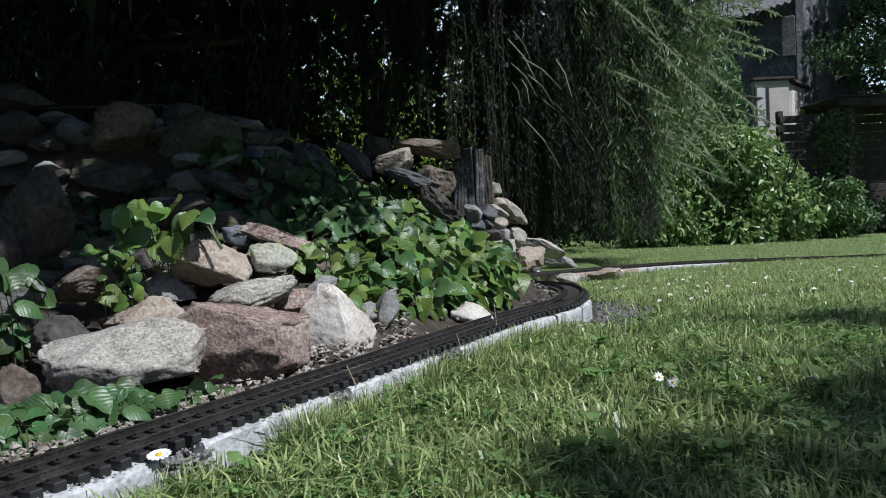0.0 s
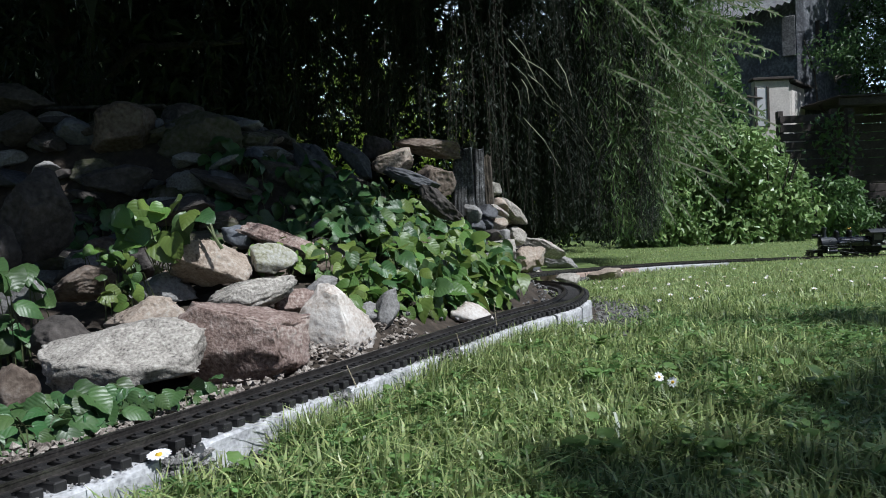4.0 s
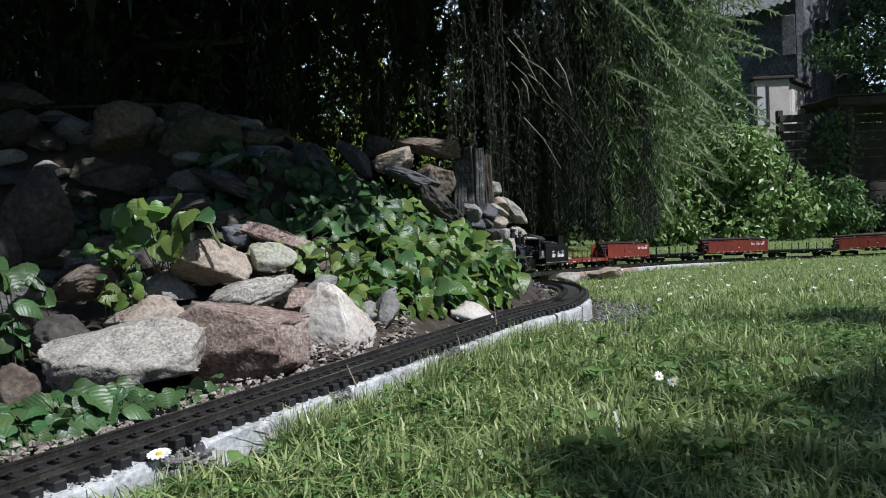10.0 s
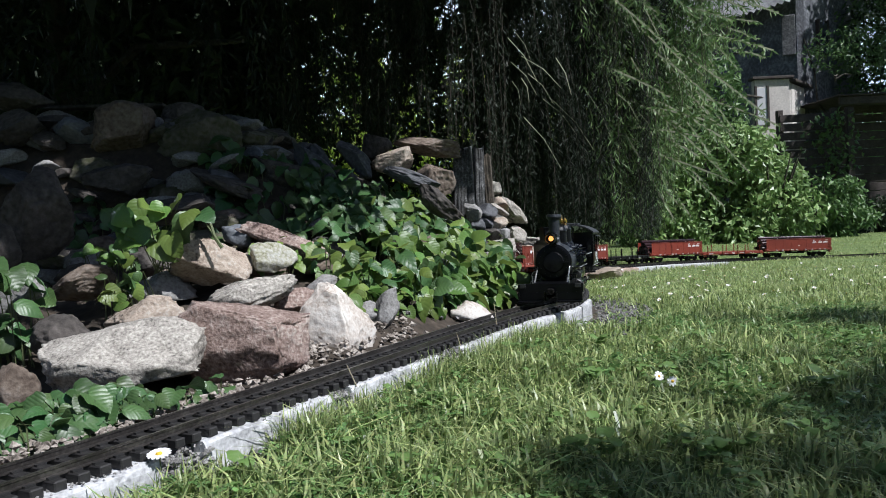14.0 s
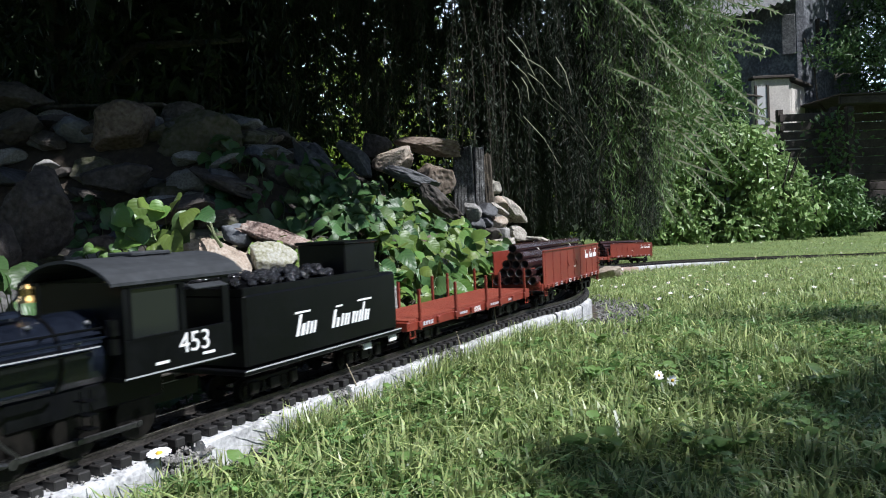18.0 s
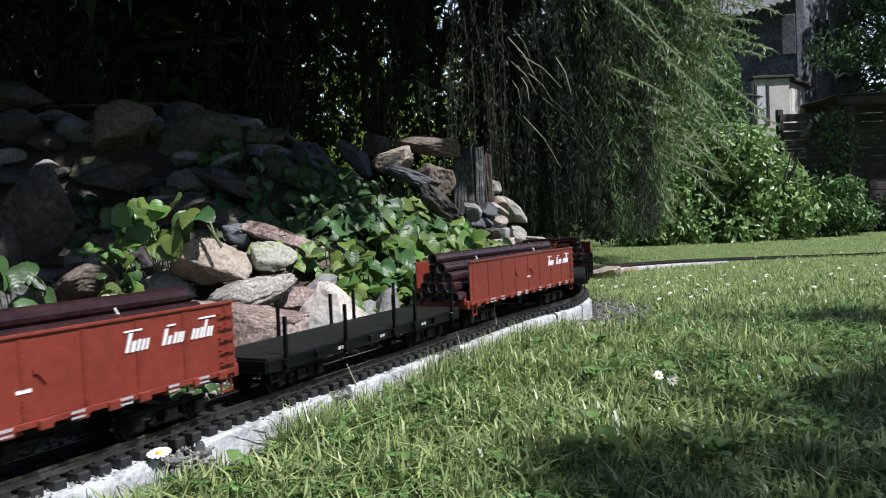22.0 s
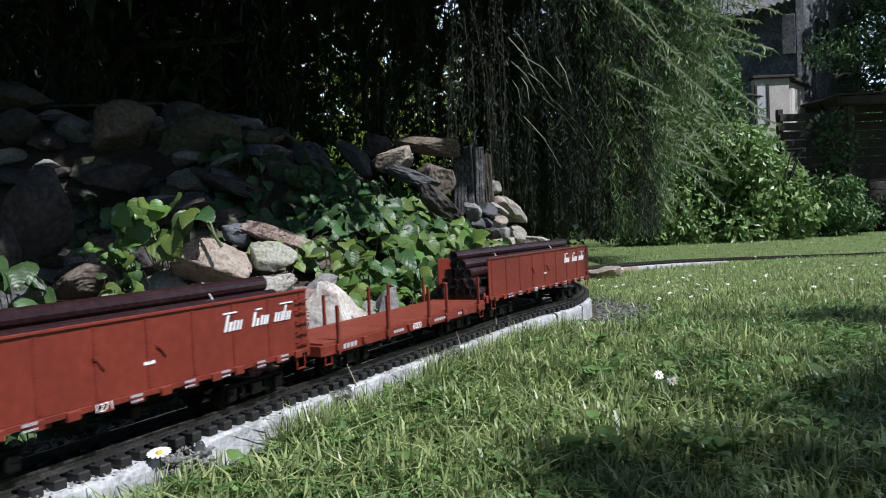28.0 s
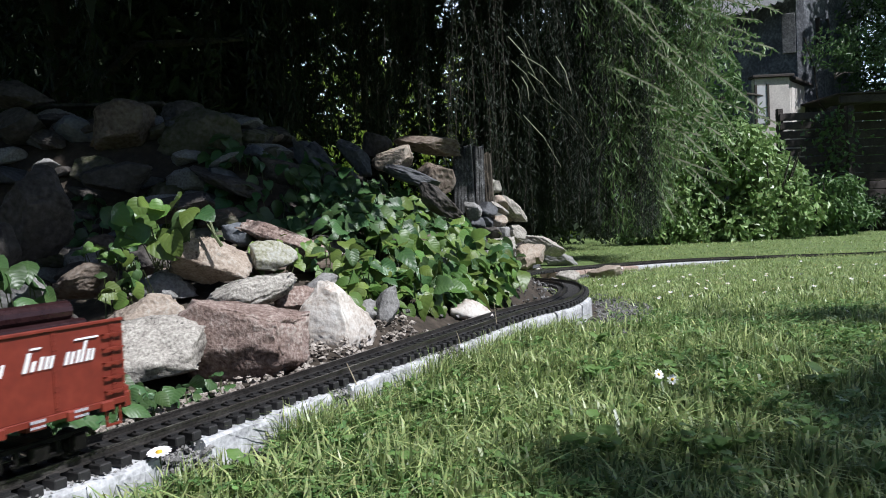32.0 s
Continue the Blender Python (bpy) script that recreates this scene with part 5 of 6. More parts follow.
M_roof = grain(mat("grey_roof", (.05, .055, .06), .6), [(.022, .024, .027), (.034, .037, .042), (.05, .054, .06)], 10, 120, .15, dist=.0005)
M_pipe = grain(mat("brown_pipe", (.03, .013, .014), .26), [(.016, .007, .008), (.027, .012, .013), (.045, .022, .023)], 14, 120, .1, dist=.0004)
# pale bore colour holds the sunlight inside the open pipe ends
M_bore = grain(mat("pipe_bore", (.5, .47, .46), .35), [(.10, .09, .09), (.20, .19, .185), (.36, .345, .34)], 20, 160, .1, dist=.0004)
M_white = mat("white_lettering", (.80, .80, .82), .6)
M_line = mat("grey_lining", (.33, .34, .36), .5)
M_data = mat("small_lettering", (.46, .45, .50), .6)
M_steel = grain(mat("bright_steel", (.45, .45, .46), .35, .9), [(.28, .28, .29), (.42, .42, .43), (.6, .6, .6)], 30, 200, .05)
M_rod = grain(mat("oily_rod_steel", (.06, .06, .06), .4, .8), [(.03, .03, .03), (.06, .06, .06), (.10, .10, .10)], 30, 200, .05)
M_brass = mat("brass", (.62, .40, .14), .25, 1.0)
M_glassdark = mat("cab_glass", (.012, .014, .014), .08)
M_coal = grain(mat("coal", (.015, .015, .017), .16), [(.006, .006, .007), (.014, .014, .016), (.03, .03, .034)], 60, 300, .8)
M_string = mat("string", (.7, .68, .62), .8)
M_wheel = grain(mat("wheel_iron", (.025, .022, .02), .5, .5), [(.006, .0055, .005), (.012, .011, .010), (.024, .021, .019)], 40, 200, .1)
M_lamp = mat("lamp_glow", (1, .6, .2), .4)
_b = M_lamp.node_tree.nodes["Principled BSDF"]
_b.inputs["Emission Color"].default_value, _b.inputs["Emission Strength"].default_value = (1, .42, .10, 1), 1.2


for m_, lv in ((M_black, .22), (M_boiler, .7), (M_graphite, .5), (M_wheel, .2), (M_roof, .3), (M_blackdeck, .25)):
    m_.node_tree.nodes["Principled BSDF"].inputs["Specular IOR Level"].default_value = lv


def script_word(bm, x0, z0, size, pieces, y):
    """Slanted white word shapes: a plain block a letter, and a swash."""
    for kind, x, w, h in pieces:
        th = .0005
        a = x0 - x * size

        def slab(xa, za, xb, zb, sl=.34):
            vs = []
            for yy in (y - th, y + th):
                for px, pz in ((xa, za), (xb, za), (xb, zb), (xa, zb)):
                    vs.append(bm.verts.new((px - sl * pz * size * 1.0, yy, z0 + pz * size)))
            for f in ((0, 1, 2, 3), (7, 6, 5, 4), (0, 4, 5, 1), (1, 5, 6, 2), (2, 6, 7, 3), (3, 7, 4, 0)):
                bm.faces.new([vs[i] for i in f])
        b = a - w * size
        if kind == "bar":
            slab(a, 0, b, h)
        elif kind == "swash":
            slab(a, h + .12, b, h + .20, .5)


def letters(bm, x0, z0, size, y, gaps=(0, 0)):
    """The word in three groups, read along -x on the near side."""
    g1, g2 = gaps
    script_word(bm, x0, z0, size, [("swash", -.45, 1.05, .84), ("bar", .05, .17, .9), ("bar", .36, .22, .5), ("bar", .70, .14, .55), ("bar", .98, .13, .52), ("bar", 1.24, .13, .52)], y)
    o = 1.95 + g1
    script_word(bm, x0, z0, size, [("swash", o - .05, .5, .78), ("bar", o, .18, .8), ("bar", o + .34, .18, .42), ("bar", o + .70, .15, .55), ("bar", o + .98, .14, .52), ("bar", o + 1.22, .13, .52)], y)
    o = o + 1.60 + g2
    script_word(bm, x0, z0, size, [("bar", o, .15, .55), ("bar", o + .27, .15, .52), ("bar", o + .56, .14, .55), ("bar", o + .80, .13, .9), ("bar", o + 1.08, .14, .52), ("bar", o + 1.32, .13, .5), ("swash", o + .1, 1.2, .86)], y)


def text_part(name, body, size, m, material, parent, label=""):
    cu = bpy.data.curves.new(name, "FONT")
    cu.body, cu.size, cu.extrude, cu.align_x = body, size, .0003, "CENTER"
    tmp = new("text", cu)
    dg = bpy.context.evaluated_depsgraph_get()
    me = bpy.data.meshes.new_from_object(tmp.evaluated_get(dg))
    bpy.data.objects.remove(tmp)
    me.materials.clear()
    me.materials.append(material)
    ob = new(name, me)
    ob.parent = parent
    ob.matrix_basis = m
    if label:
        tagged(ob, label)
    return ob


def tube(bm, p, q, ro, ri, seg=12, bore=False):
    """An open pipe with a wall."""
    p, q = Vector(p), Vector(q)
    rot = (q - p).to_track_quat("Z", "Y").to_matrix()
    rings = []
    for c, r in ((p, ri), (p, ro), (q, ro), (q, ri)):
        rings.append([bm.verts.new(c + rot @ Vector((r * math.cos(2 * math.pi * i / seg), r * math.sin(2 * math.pi * i / seg), 0))) for i in range(seg)])
    for a, b in zip(rings, rings[1:] + rings[:1]):
        for i in range(seg):
            bm.faces.new((a[i], a[(i + 1) % seg], b[(i + 1) % seg], b[i])).material_index = 1 if a is rings[3] and bore else 0
    bmesh.ops.recalc_face_normals(bm, faces=bm.faces)


def wheelset(x, r, parent, gauge=.0445):
    bm = bmesh.new()
    for s in (-1, 1):
        y = s * gauge / 2
        lathe(bm, [(.003, -.003), (r * .45, -.003), (r * .55, -.0015), (r * .8, -.0015), (r * .86, -.003), (r, -.003), (r, .0028), (r + .0022, .003), (r + .0022, .0045), (.003, .0045)],
              Matrix.Translation((0, y, 0)) @ Matrix.Rotation(radians(-90 * s), 4, "X") @ Matrix.Rotation(radians(180), 4, "X"), 18)
        for k in range(4):
            box(bm, r * .62 * math.cos(k * math.pi / 2), y + s * .0035, r * .62 * math.sin(k * math.pi / 2), .0022, .0012, .0022)
    cyl(bm, (0, -gauge / 2, 0), (0, gauge / 2, 0), .0025, seg=8)
    ob = part("wheelset", bm, M_wheel, parent)
    ob.location = (x, 0, r)
    return ob


def bogie(parent, x, material, wheelbase=.078, r=.0125):
    bm = bmesh.new()
    for s in (-1, 1):
        y = s * .034
        box(bm, x, y, r + .012, wheelbase + .022, .004, .005, .001)
        box(bm, x, y, r - .001, wheelbase * .62, .004, .004, .001)
        for e in (-1, 1):
            box(bm, x + e * wheelbase / 2, y + s * .001, r + .004, .014, .008, .016, .002)
            box(bm, x + e * wheelbase * .24, y, r + .005, .005, .004, .018, .001)
        box(bm, x, y + s * .001, r + .004, .018, .007, .014, .001)
        for k in (-.005, .005):
            cyl(bm, (x + k, y, r - .001), (x + k, y, r + .011), .0028, seg=8)
    box(bm, x, 0, r + .010, .016, .066, .008, .001)
    b = part("truck", bm, material, parent)
    for e in (-1, 1):
        wheelset(x + e * wheelbase / 2, r, b)
    return b


def coupler(parent, x, sgn, z=.030):
    bm = bmesh.new()
    box(bm, x + sgn * .008, 0, z, .022, .007, .007, .001)
    box(bm, x + sgn * .021, sgn * .003, z, .010, .014, .011, .002)
    box(bm, x + sgn * .026, sgn * .009, z, .008, .004, .010, .001)
    return part("coupler", bm, M_wheel, parent)


def rods(parent, x0, x1, material):
    for y in (-.024, -.009, .009, .024):
        bm = bmesh.new()
        cyl(bm, (x0, y, .036), (x0 + .09, y, .022), .0009, seg=6)
        cyl(bm, (x0 + .09, y, .022), (x1 - .09, y, .022), .0009, seg=6)
        cyl(bm, (x1 - .09, y, .022), (x1, y, .036), .0009, seg=6)
        part("truss_rod", bm, material, parent)
    bm = bmesh.new()
    box(bm, 0, 0, .027, .012, .07, .012, .001)
    part("cross_beam", bm, material, parent)
    bm = bmesh.new()
    box(bm, .05, 0, .029, .03, .022, .014, .002)
    part("brake_box", bm, material, parent)
    bm = bmesh.new()
    cyl(bm, (-.07, .0, .030), (-.03, .0, .030), .010, seg=12)
    return part("brake_cylinder", bm, material, parent)


def gondola():
    g = thing("gondola_wagon", Matrix.Identity(4), "oxide red high-sided model gondola wagon loaded with brown pipes", "wagon", "wagons of the train")
    X, Y = .240, .054
    bm = bmesh.new()
    box(bm, 0, 0, .0475, 2 * X, 2 * Y - .008, .006, .0006)
    box(bm, 0, 0, .041, 2 * X - .03, .018, .010, .0008)
    for i in range(9):
        box(bm, -.2 + i * .05, 0, .042, .005, 2 * Y - .012, .006)
    part("floor", bm, M_red, g)
    for s in (-1, 1):
        y = s * Y
        bm = bmesh.new()
        box(bm, 0, y, .0855, 2 * X, .0022, .0705, .0004)
        side = part("side_panel", bm, M_red, g)
        bm = bmesh.new()
        box(bm, 0, y + s * .0012, .1195, 2 * X, .0042, .0030, .0006)
        part("top_chord", bm, M_red, side)
        # seams with rivets
        for i in range(9):
            x = -X + .012 + i * (2 * X - .024) / 8
            bm = bmesh.new()
            box(bm, x, y + s * .0014, .085, .0045, .0008, .066, .0002)
            for k in range(15):
                for dx in (-.0013, .0013):
                    box(bm, x + dx, y + s * .0019, .0545 + k * .0043, .0011, .0007, .0011)
            part("seam", bm, M_red, side)
        # lower sill with stepped pockets
        bm = bmesh.new()
        box(bm, 0, y + s * .0005, .0475, 2 * X, .004, .0055, .0005)
        part("side_sill", bm, M_red, g)
        for i in range(14):
            x = -X + .022 + i * (2 * X - .044) / 13
            bm = bmesh.new()
            box(bm, x, y + s * .003, .0455, .013, .004, .0085, .0008)
            part("stake_pocket", bm, M_red, g)
        # grab irons at the rear corner, and a stirrup at each end
        for k in range(5):
            bm = bmesh.new()
            z = .058 + k * .0125
            box(bm, -X + .013, y + s * .0052, z, .020, .0014, .0014)
            for e in (-1, 1):
                box(bm, -X + .013 + e * .0095, y + s * .003, z, .0014, .0046, .0014)
            part("grab_iron", bm, M_red, side)
        for e in (-1, 1):
            bm = bmesh.new()
            for dx in (-.007, .007):
                box(bm, e * (X - .014) + dx, y, .036, .0016, .0016, .018)
            box(bm, e * (X - .014), y, .0275, .0156, .0022, .0018)
            part("stirrup", bm, M_red, g)
        # data panels
        for x, w in ((.165, .022), (.125, .014), (.02, .014), (-.045, .014), (-.095, .016), (-.15, .014), (-.19, .014)):
            bm = bmesh.new()
            for r, hh in enumerate((.0024, .0018)):
                m_ = int(w / .0034)
                for k in range(m_):
                    box(bm, x + (k - (m_ - 1) / 2) * .0034, y + s * .0055, .0488 - r * .0046, .0024, .0006, hh)
            tagged(part("data_panel", bm, M_data, g), kind="stuff")
        bm = bmesh.new()
        box(bm, .0, y + s * .0018, .075, .013, .0006, .003)
        part("data_panel", bm, M_white, side)
        for x in (-.02, .05):
            bm = bmesh.new()
            cyl(bm, (x, y + s * .0025, .078), (x + .008, y + s * .0025, .088), .0009, seg=6)
            box(bm, x + .008, y + s * .0025, .089, .006, .002, .003)
            part("latch", bm, M_red, side)
        bm = bmesh.new()
        letters(bm, -.098, .0885, .0190, Y + .0022, (.35, .35))
        if s < 0:
            bmesh.ops.transform(bm, matrix=Matrix.Rotation(math.pi, 4, "Z"), verts=bm.verts)
        bmesh.ops.recalc_face_normals(bm, faces=bm.faces)
        part("lettering", bm, M_white, side, "white slanted word shapes")
        m = Matrix.Translation((.055, s * (Y + .0056), .0432)) @ Matrix.Rotation(math.pi if s > 0 else 0, 4, "Z") @ Matrix.Rotation(radians(90), 4, "X")
        text_part("wagon_number", "1271", .0105, m, M_white, side, "white wagon number")
    for e in (-1, 1):
        bm = bmesh.new()
        box(bm, e * (X + .003), 0, .046, .008, 2 * Y - .002, .014, .001)
        for y in (-.044, .044):
            box(bm, e * (X + .006), y, .052, .006, .010, .012, .001)
        part("end_sill", bm, M_red, g)
        bm = bmesh.new()
        cyl(bm, (e * (X + .006), .03, .03), (e * (X + .006), .03, .085), .0011, seg=6)
        cyl(bm, (e * (X + .006), .03, .085), (e * (X + .006), .03, .0862), .008, seg=14)
        part("brake_wheel" if e > 0 else "brake_staff", bm, M_red, g)
        coupler(g, e * (X + .006), e)
        bogie(g, e * .165, M_wheel)
    r = .0096
    for row in range(5):
        for k in range(5 - row):
            y = (k - (4 - row) / 2) * 2 * r
            z = .0515 + r + row * r * 1.732
            bm = bmesh.new()
            o = rng.uniform(-.006, .006)
            tube(bm, (-.232 + o, y, z), (.262 + 1.5 * o, y, z), r * .985, r * .84, 14, True)
            part("pipe", bm, (M_pipe, M_bore), g, "dark brown plastic pipe", smooth=False)
    for x in (-.13, .13):
        bm = bmesh.new()
        for s in (-1, 1):
            cyl(bm, (x, 0, .0515 + 2 * r + 4 * r * 1.732 + .0004), (x, s * .049, .0515 + r * 1.2 + .004), .0009, seg=6)
        part("string", bm, M_string, g, "white string tying the pipes")
    rods(g, -.11, .11, M_wheel)
    return g


def flat_car(body, deck, label):
    g = thing("flat_wagon", Matrix.Identity(4), label, "wagon", "wagons of the train")
    X, Y, ZD = .243, .0515, .0485
    bm = bmesh.new()
    for i in range(60):
        box(bm, -X + (i + .5) * 2 * X / 60, 0, ZD - .002, 2 * X / 60 - .0005, 2 * Y, .004, .0003)
    tagged(part("deck", bm, deck, g), kind="stuff")
    for s in (-1, 1):
        bm = bmesh.new()
        box(bm, 0, s * (Y - .002), ZD - .0105, 2 * X, .006, .013, .0006)
        sill = part("side_sill", bm, body, g)
        for i in range(8):
            x = -X + .03 + i * (2 * X - .06) / 7
            bm = bmesh.new()
            box(bm, x, s * (Y + .003), ZD - .009, .010, .005, .009, .0008)
            part("stake_pocket", bm, body, g)
            if i in (0, 2, 3, 5, 7):
                bm = bmesh.new()
                box(bm, x, s * (Y + .003), ZD + .013, .0042, .0042, .062, .0004)
                part("stake", bm, body, g)
        red = body is M_red
        for x, w, hh in ((.185, .034, .006), (.06, .030, .004), (-.07, .040, .004), (-.15, .034, .004)) if red else ((.10, .016, .004), (.0, .014, .0035), (-.12, .016, .0035)):
            bm = bmesh.new()
            n = max(2, int(w / .0075))
            for k in range(n):
                box(bm, x + (k - (n - 1) / 2) * w / n, s * (Y + .0013), ZD - .0105, w / n * .68, .0006, hh)
            part("data_panel", bm, M_data, sill)
        if red:
            m = Matrix.Translation((.005, s * (Y + .0012), ZD - .0150)) @ Matrix.Rotation(math.pi if s > 0 else 0, 4, "Z") @ Matrix.Rotation(radians(90), 4, "X")
            text_part("wagon_number", "6000", .013, m, M_white, sill, "white wagon number")
        for e in (-1, 1):
            bm = bmesh.new()
            for dx in (-.007, .007):
                box(bm, e * (X - .012) + dx, s * (Y - .001), .029, .0015, .0015, .018)
            box(bm, e * (X - .012), s * (Y - .001), .0205, .0155, .002, .0016)
            part("stirrup", bm, body, g)
    for e in (-1, 1):
        bm = bmesh.new()
        box(bm, e * X, 0, ZD - .010, .007, 2 * Y, .014, .001)
        part("end_sill", bm, body, g)
        bm = bmesh.new()
        cyl(bm, (e * (X + .004), -.03, .03), (e * (X + .004), -.03, ZD + .03), .0011, seg=6)
        cyl(bm, (e * (X + .004), -.03, ZD + .03), (e * (X + .004), -.03, ZD + .0312), .008, seg=14)
        part("brake_staff", bm, body, g)
        coupler(g, e * (X + .003), e)
        bogie(g, e * .165, M_wheel)
    rods(g, -.11, .11, M_wheel)
    bm = bmesh.new()
    box(bm, 0, 0, ZD - .009, 2 * X - .02, .02, .010)
    part("centre_sill", bm, body, g)
    return g


def tender():
    g = thing("tender", Matrix.Identity(4), "black model steam tender with a coal load and white line", "tender")
    X, Y = .162, .0545
    bm = bmesh.new()
    box(bm, 0, 0, .0835, 2 * X - .006, 2 * Y, .083, .004)
    part("tank", bm, M_black, g)
    bm = bmesh.new()
    for s in (-1, 1):
        box(bm, .02, s * (Y - .003), .1265, 2 * X - .05, .002, .010, .0005)
    box(bm, .158, 0, .1265, .002, 2 * Y - .006, .008)
    part("coping", bm, M_black, g)
    bm = bmesh.new()
    box(bm, 0, 0, .0395, 2 * X + .008, 2 * Y + .004, .006, .001)
    part("frame", bm, M_black, g)
    for s in (-1, 1):
        bm = bmesh.new()
        box(bm, 0, s * (Y + .0024), .0418, 2 * X + .006, .0008, .0016)
        part("white_line", bm, M_line, g, "thin white edge line")
        bm = bmesh.new()
        letters(bm, .075, .066, .0275, Y + .0006, (.7, 0.0))
        if s < 0:
            bmesh.ops.transform(bm, matrix=Matrix.Translation((0, 0, 0)) @ Matrix.Rotation(math.pi, 4, "Z"), verts=bm.verts)
        bmesh.ops.recalc_face_normals(bm, faces=bm.faces)
        part("lettering", bm, M_white, g, "white slanted word shapes")
    # coal, heaped in lumps
    bm = bmesh.new()
    for i in range(150):
        x, y = rng.uniform(-.03, .15), rng.uniform(-.044, .044)
        z = .128 + .010 * (1 - (y / .05) ** 2) + .004 * rng.random()
        m = Matrix.Translation((x, y, z)) @ Euler((rng.uniform(0, 6), rng.uniform(0, 6), 0)).to_matrix().to_4x4()
        bmesh.ops.create_icosphere(bm, subdivisions=1, radius=rng.uniform(.004, .0075), matrix=m)
    part("coal", bm, M_coal, g, "glossy black coal lumps")
    # water hatch box on the rear deck
    bm = bmesh.new()
    box(bm, -.095, 0, .148, .075, .078, .044, .002)
    box(bm, -.095, 0, .1705, .081, .084, .004, .001)
    part("doghouse", bm, M_black, g, "black box with a flat roof")
    bm = bmesh.new()
    for y in (-.048, .048):
        cyl(bm, (-X - .002, y, .05), (-X - .002, y, .12), .0012, seg=6)
    cyl(bm, (-X + .02, .03, .125), (-X + .02, .03, .14), .008, seg=10)
    part("rear_rail", bm, M_black, g)
    bm = bmesh.new()
    box(bm, -.09, .046, .028, .018, .004, .009, .001)
    box(bm, -X + .012, .050, .030, .020, .003, .009, .001)
    part("step", bm, M_white, g, "pale worn step")
    for e in (-1, 1):
        bogie(g, e * .095, M_wheel, .07, .0125)
    coupler(g, -X - .002, -1)
    return g


def locomotive():
    g = thing("steam_locomotive", Matrix.Identity(4), "black model steam locomotive with brass bell and lit headlamp", "locomotive")
    # x = 0 is the back of the cab
    R, ZB = .0395, .0885
    bm = bmesh.new()
    cyl(bm, (.10, 0, ZB), (.36, 0, ZB), R, R * .98, 36)
    part("boiler", bm, M_boiler, g, "blue-black boiler", smooth=False)
    for x in (.185, .265, .345):
        bm = bmesh.new()
        cyl(bm, (x - .002, 0, ZB), (x + .002, 0, ZB), R + .0008, seg=36)
        part("boiler_band", bm, M_black, g)
    bm = bmesh.new()
    cyl(bm, (.36, 0, ZB), (.455, 0, ZB), R + .0015, seg=36)
    sb = part("smokebox", bm, M_graphite, g, "grey graphite smokebox")
    bm = bmesh.new()
    m90 = Matrix.Translation((.455, 0, ZB)) @ Matrix.Rotation(radians(90), 4, "Y")
    lathe(bm, [(R + .0016, -.002), (R + .0016, .002), (R - .004, .004), (.024, .005), (.022, .008), (.006, .010)], m90, 32)
    for i in range(14):
        a = i * math.pi * 2 / 14
        cyl(bm, (.458, .032 * math.cos(a), ZB + .032 * math.sin(a)), (.462, .032 * math.cos(a), ZB + .032 * math.sin(a)), .0016, seg=6)
    for y in (-.01, .01):
        box(bm, .462, y + .012, ZB, .004, .020, .004)
    part("smokebox_door", bm, M_black, sb)
    # headlamp
    bm = bmesh.new()
    box(bm, .462, 0, .142, .026, .024, .024, .003)
    box(bm, .452, 0, .1285, .018, .016, .006)
    cyl(bm, (.474, 0, .142), (.481, 0, .142), .0115, seg=18)
    tube(bm, (.478, 0, .142), (.503, 0, .142), .0115, .0100, 18)
    box(bm, .492, 0, .1545, .018, .020, .0012)
    hl = part("headlamp", bm, M_black, g)
    bm = bmesh.new()
    cyl(bm, (.4805, 0, .142), (.482, 0, .142), .0056, seg=18)
    part("lens", bm, M_lamp, hl, "orange glowing lens")
    bm = bmesh.new()
    for s in (-1, 1):
        box(bm, .462, s * .0125, .142, .012, .0008, .0048)
    part("number_plate", bm, M_data, hl, "pale side plate")
    # stack, domes
    bm = bmesh.new()
    lathe(bm, [(.020, .124), (.0185, .128), (.0128, .134), (.0118, .145), (.0124, .184), (.0165, .188), (.0175, .191), (.0165, .196), (.010, .1965), (.009, .18)], Matrix.Translation((.425, 0, 0)), 22)
    part("chimney", bm, M_graphite, g)
    bm = bmesh.new()
    lathe(bm, [(.0250, .122), (.0235, .1275), (.0190, .131), (.0182, .155), (.0192, .158), (.0182, .161), (.0145, .168), (.008, .172), (.002, .1728)], Matrix.Translation((.348, 0, 0)), 24)
    part("sand_dome", bm, M_black, g, "glossy black dome", smooth=False)
    bm = bmesh.new()
    lathe(bm, [(.0255, .122), (.024, .1275), (.0200, .131), (.0192, .158), (.0202, .161), (.0192, .164), (.0155, .171), (.008, .1745), (.002, .175)], Matrix.Translation((.264, 0, 0)), 24)
    part("steam_dome", bm, M_black, g, "glossy black dome")
    bm = bmesh.new()
    for dx, dy, h in ((-.006, .004, .190), (.005, -.003, .196), (.001, .006, .186)):
        lathe(bm, [(.0022, .171), (.0030, .174), (.0022, .177), (.0042, .180), (.0044, .186), (.0030, .188), (.0016, h), (.0008, h + .002)], Matrix.Translation((.264 + dx, dy, 0)), 10)
    cyl(bm, (.256, 0, .178), (.274, 0, .178), .0016, seg=8)
    part("whistle", bm, M_brass, g, "brass whistle and valve")
    bm = bmesh.new()
    lathe(bm, [(.0098, .140), (.0090, .142), (.0066, .146), (.0060, .152), (.0035, .156), (.001, .157)], Matrix.Translation((.184, 0, 0)), 16)
    bell = part("bell", bm, M_brass, g, "polished brass bell")
    bm = bmesh.new()
    for s in (-1, 1):
        cyl(bm, (.184, s * .013, .126), (.184, s * .013, .155), .0016, seg=6)
    cyl(bm, (.184, -.013, .155), (.184, .013, .155), .0016, seg=6)
    part("bell_frame", bm, M_black, bell)
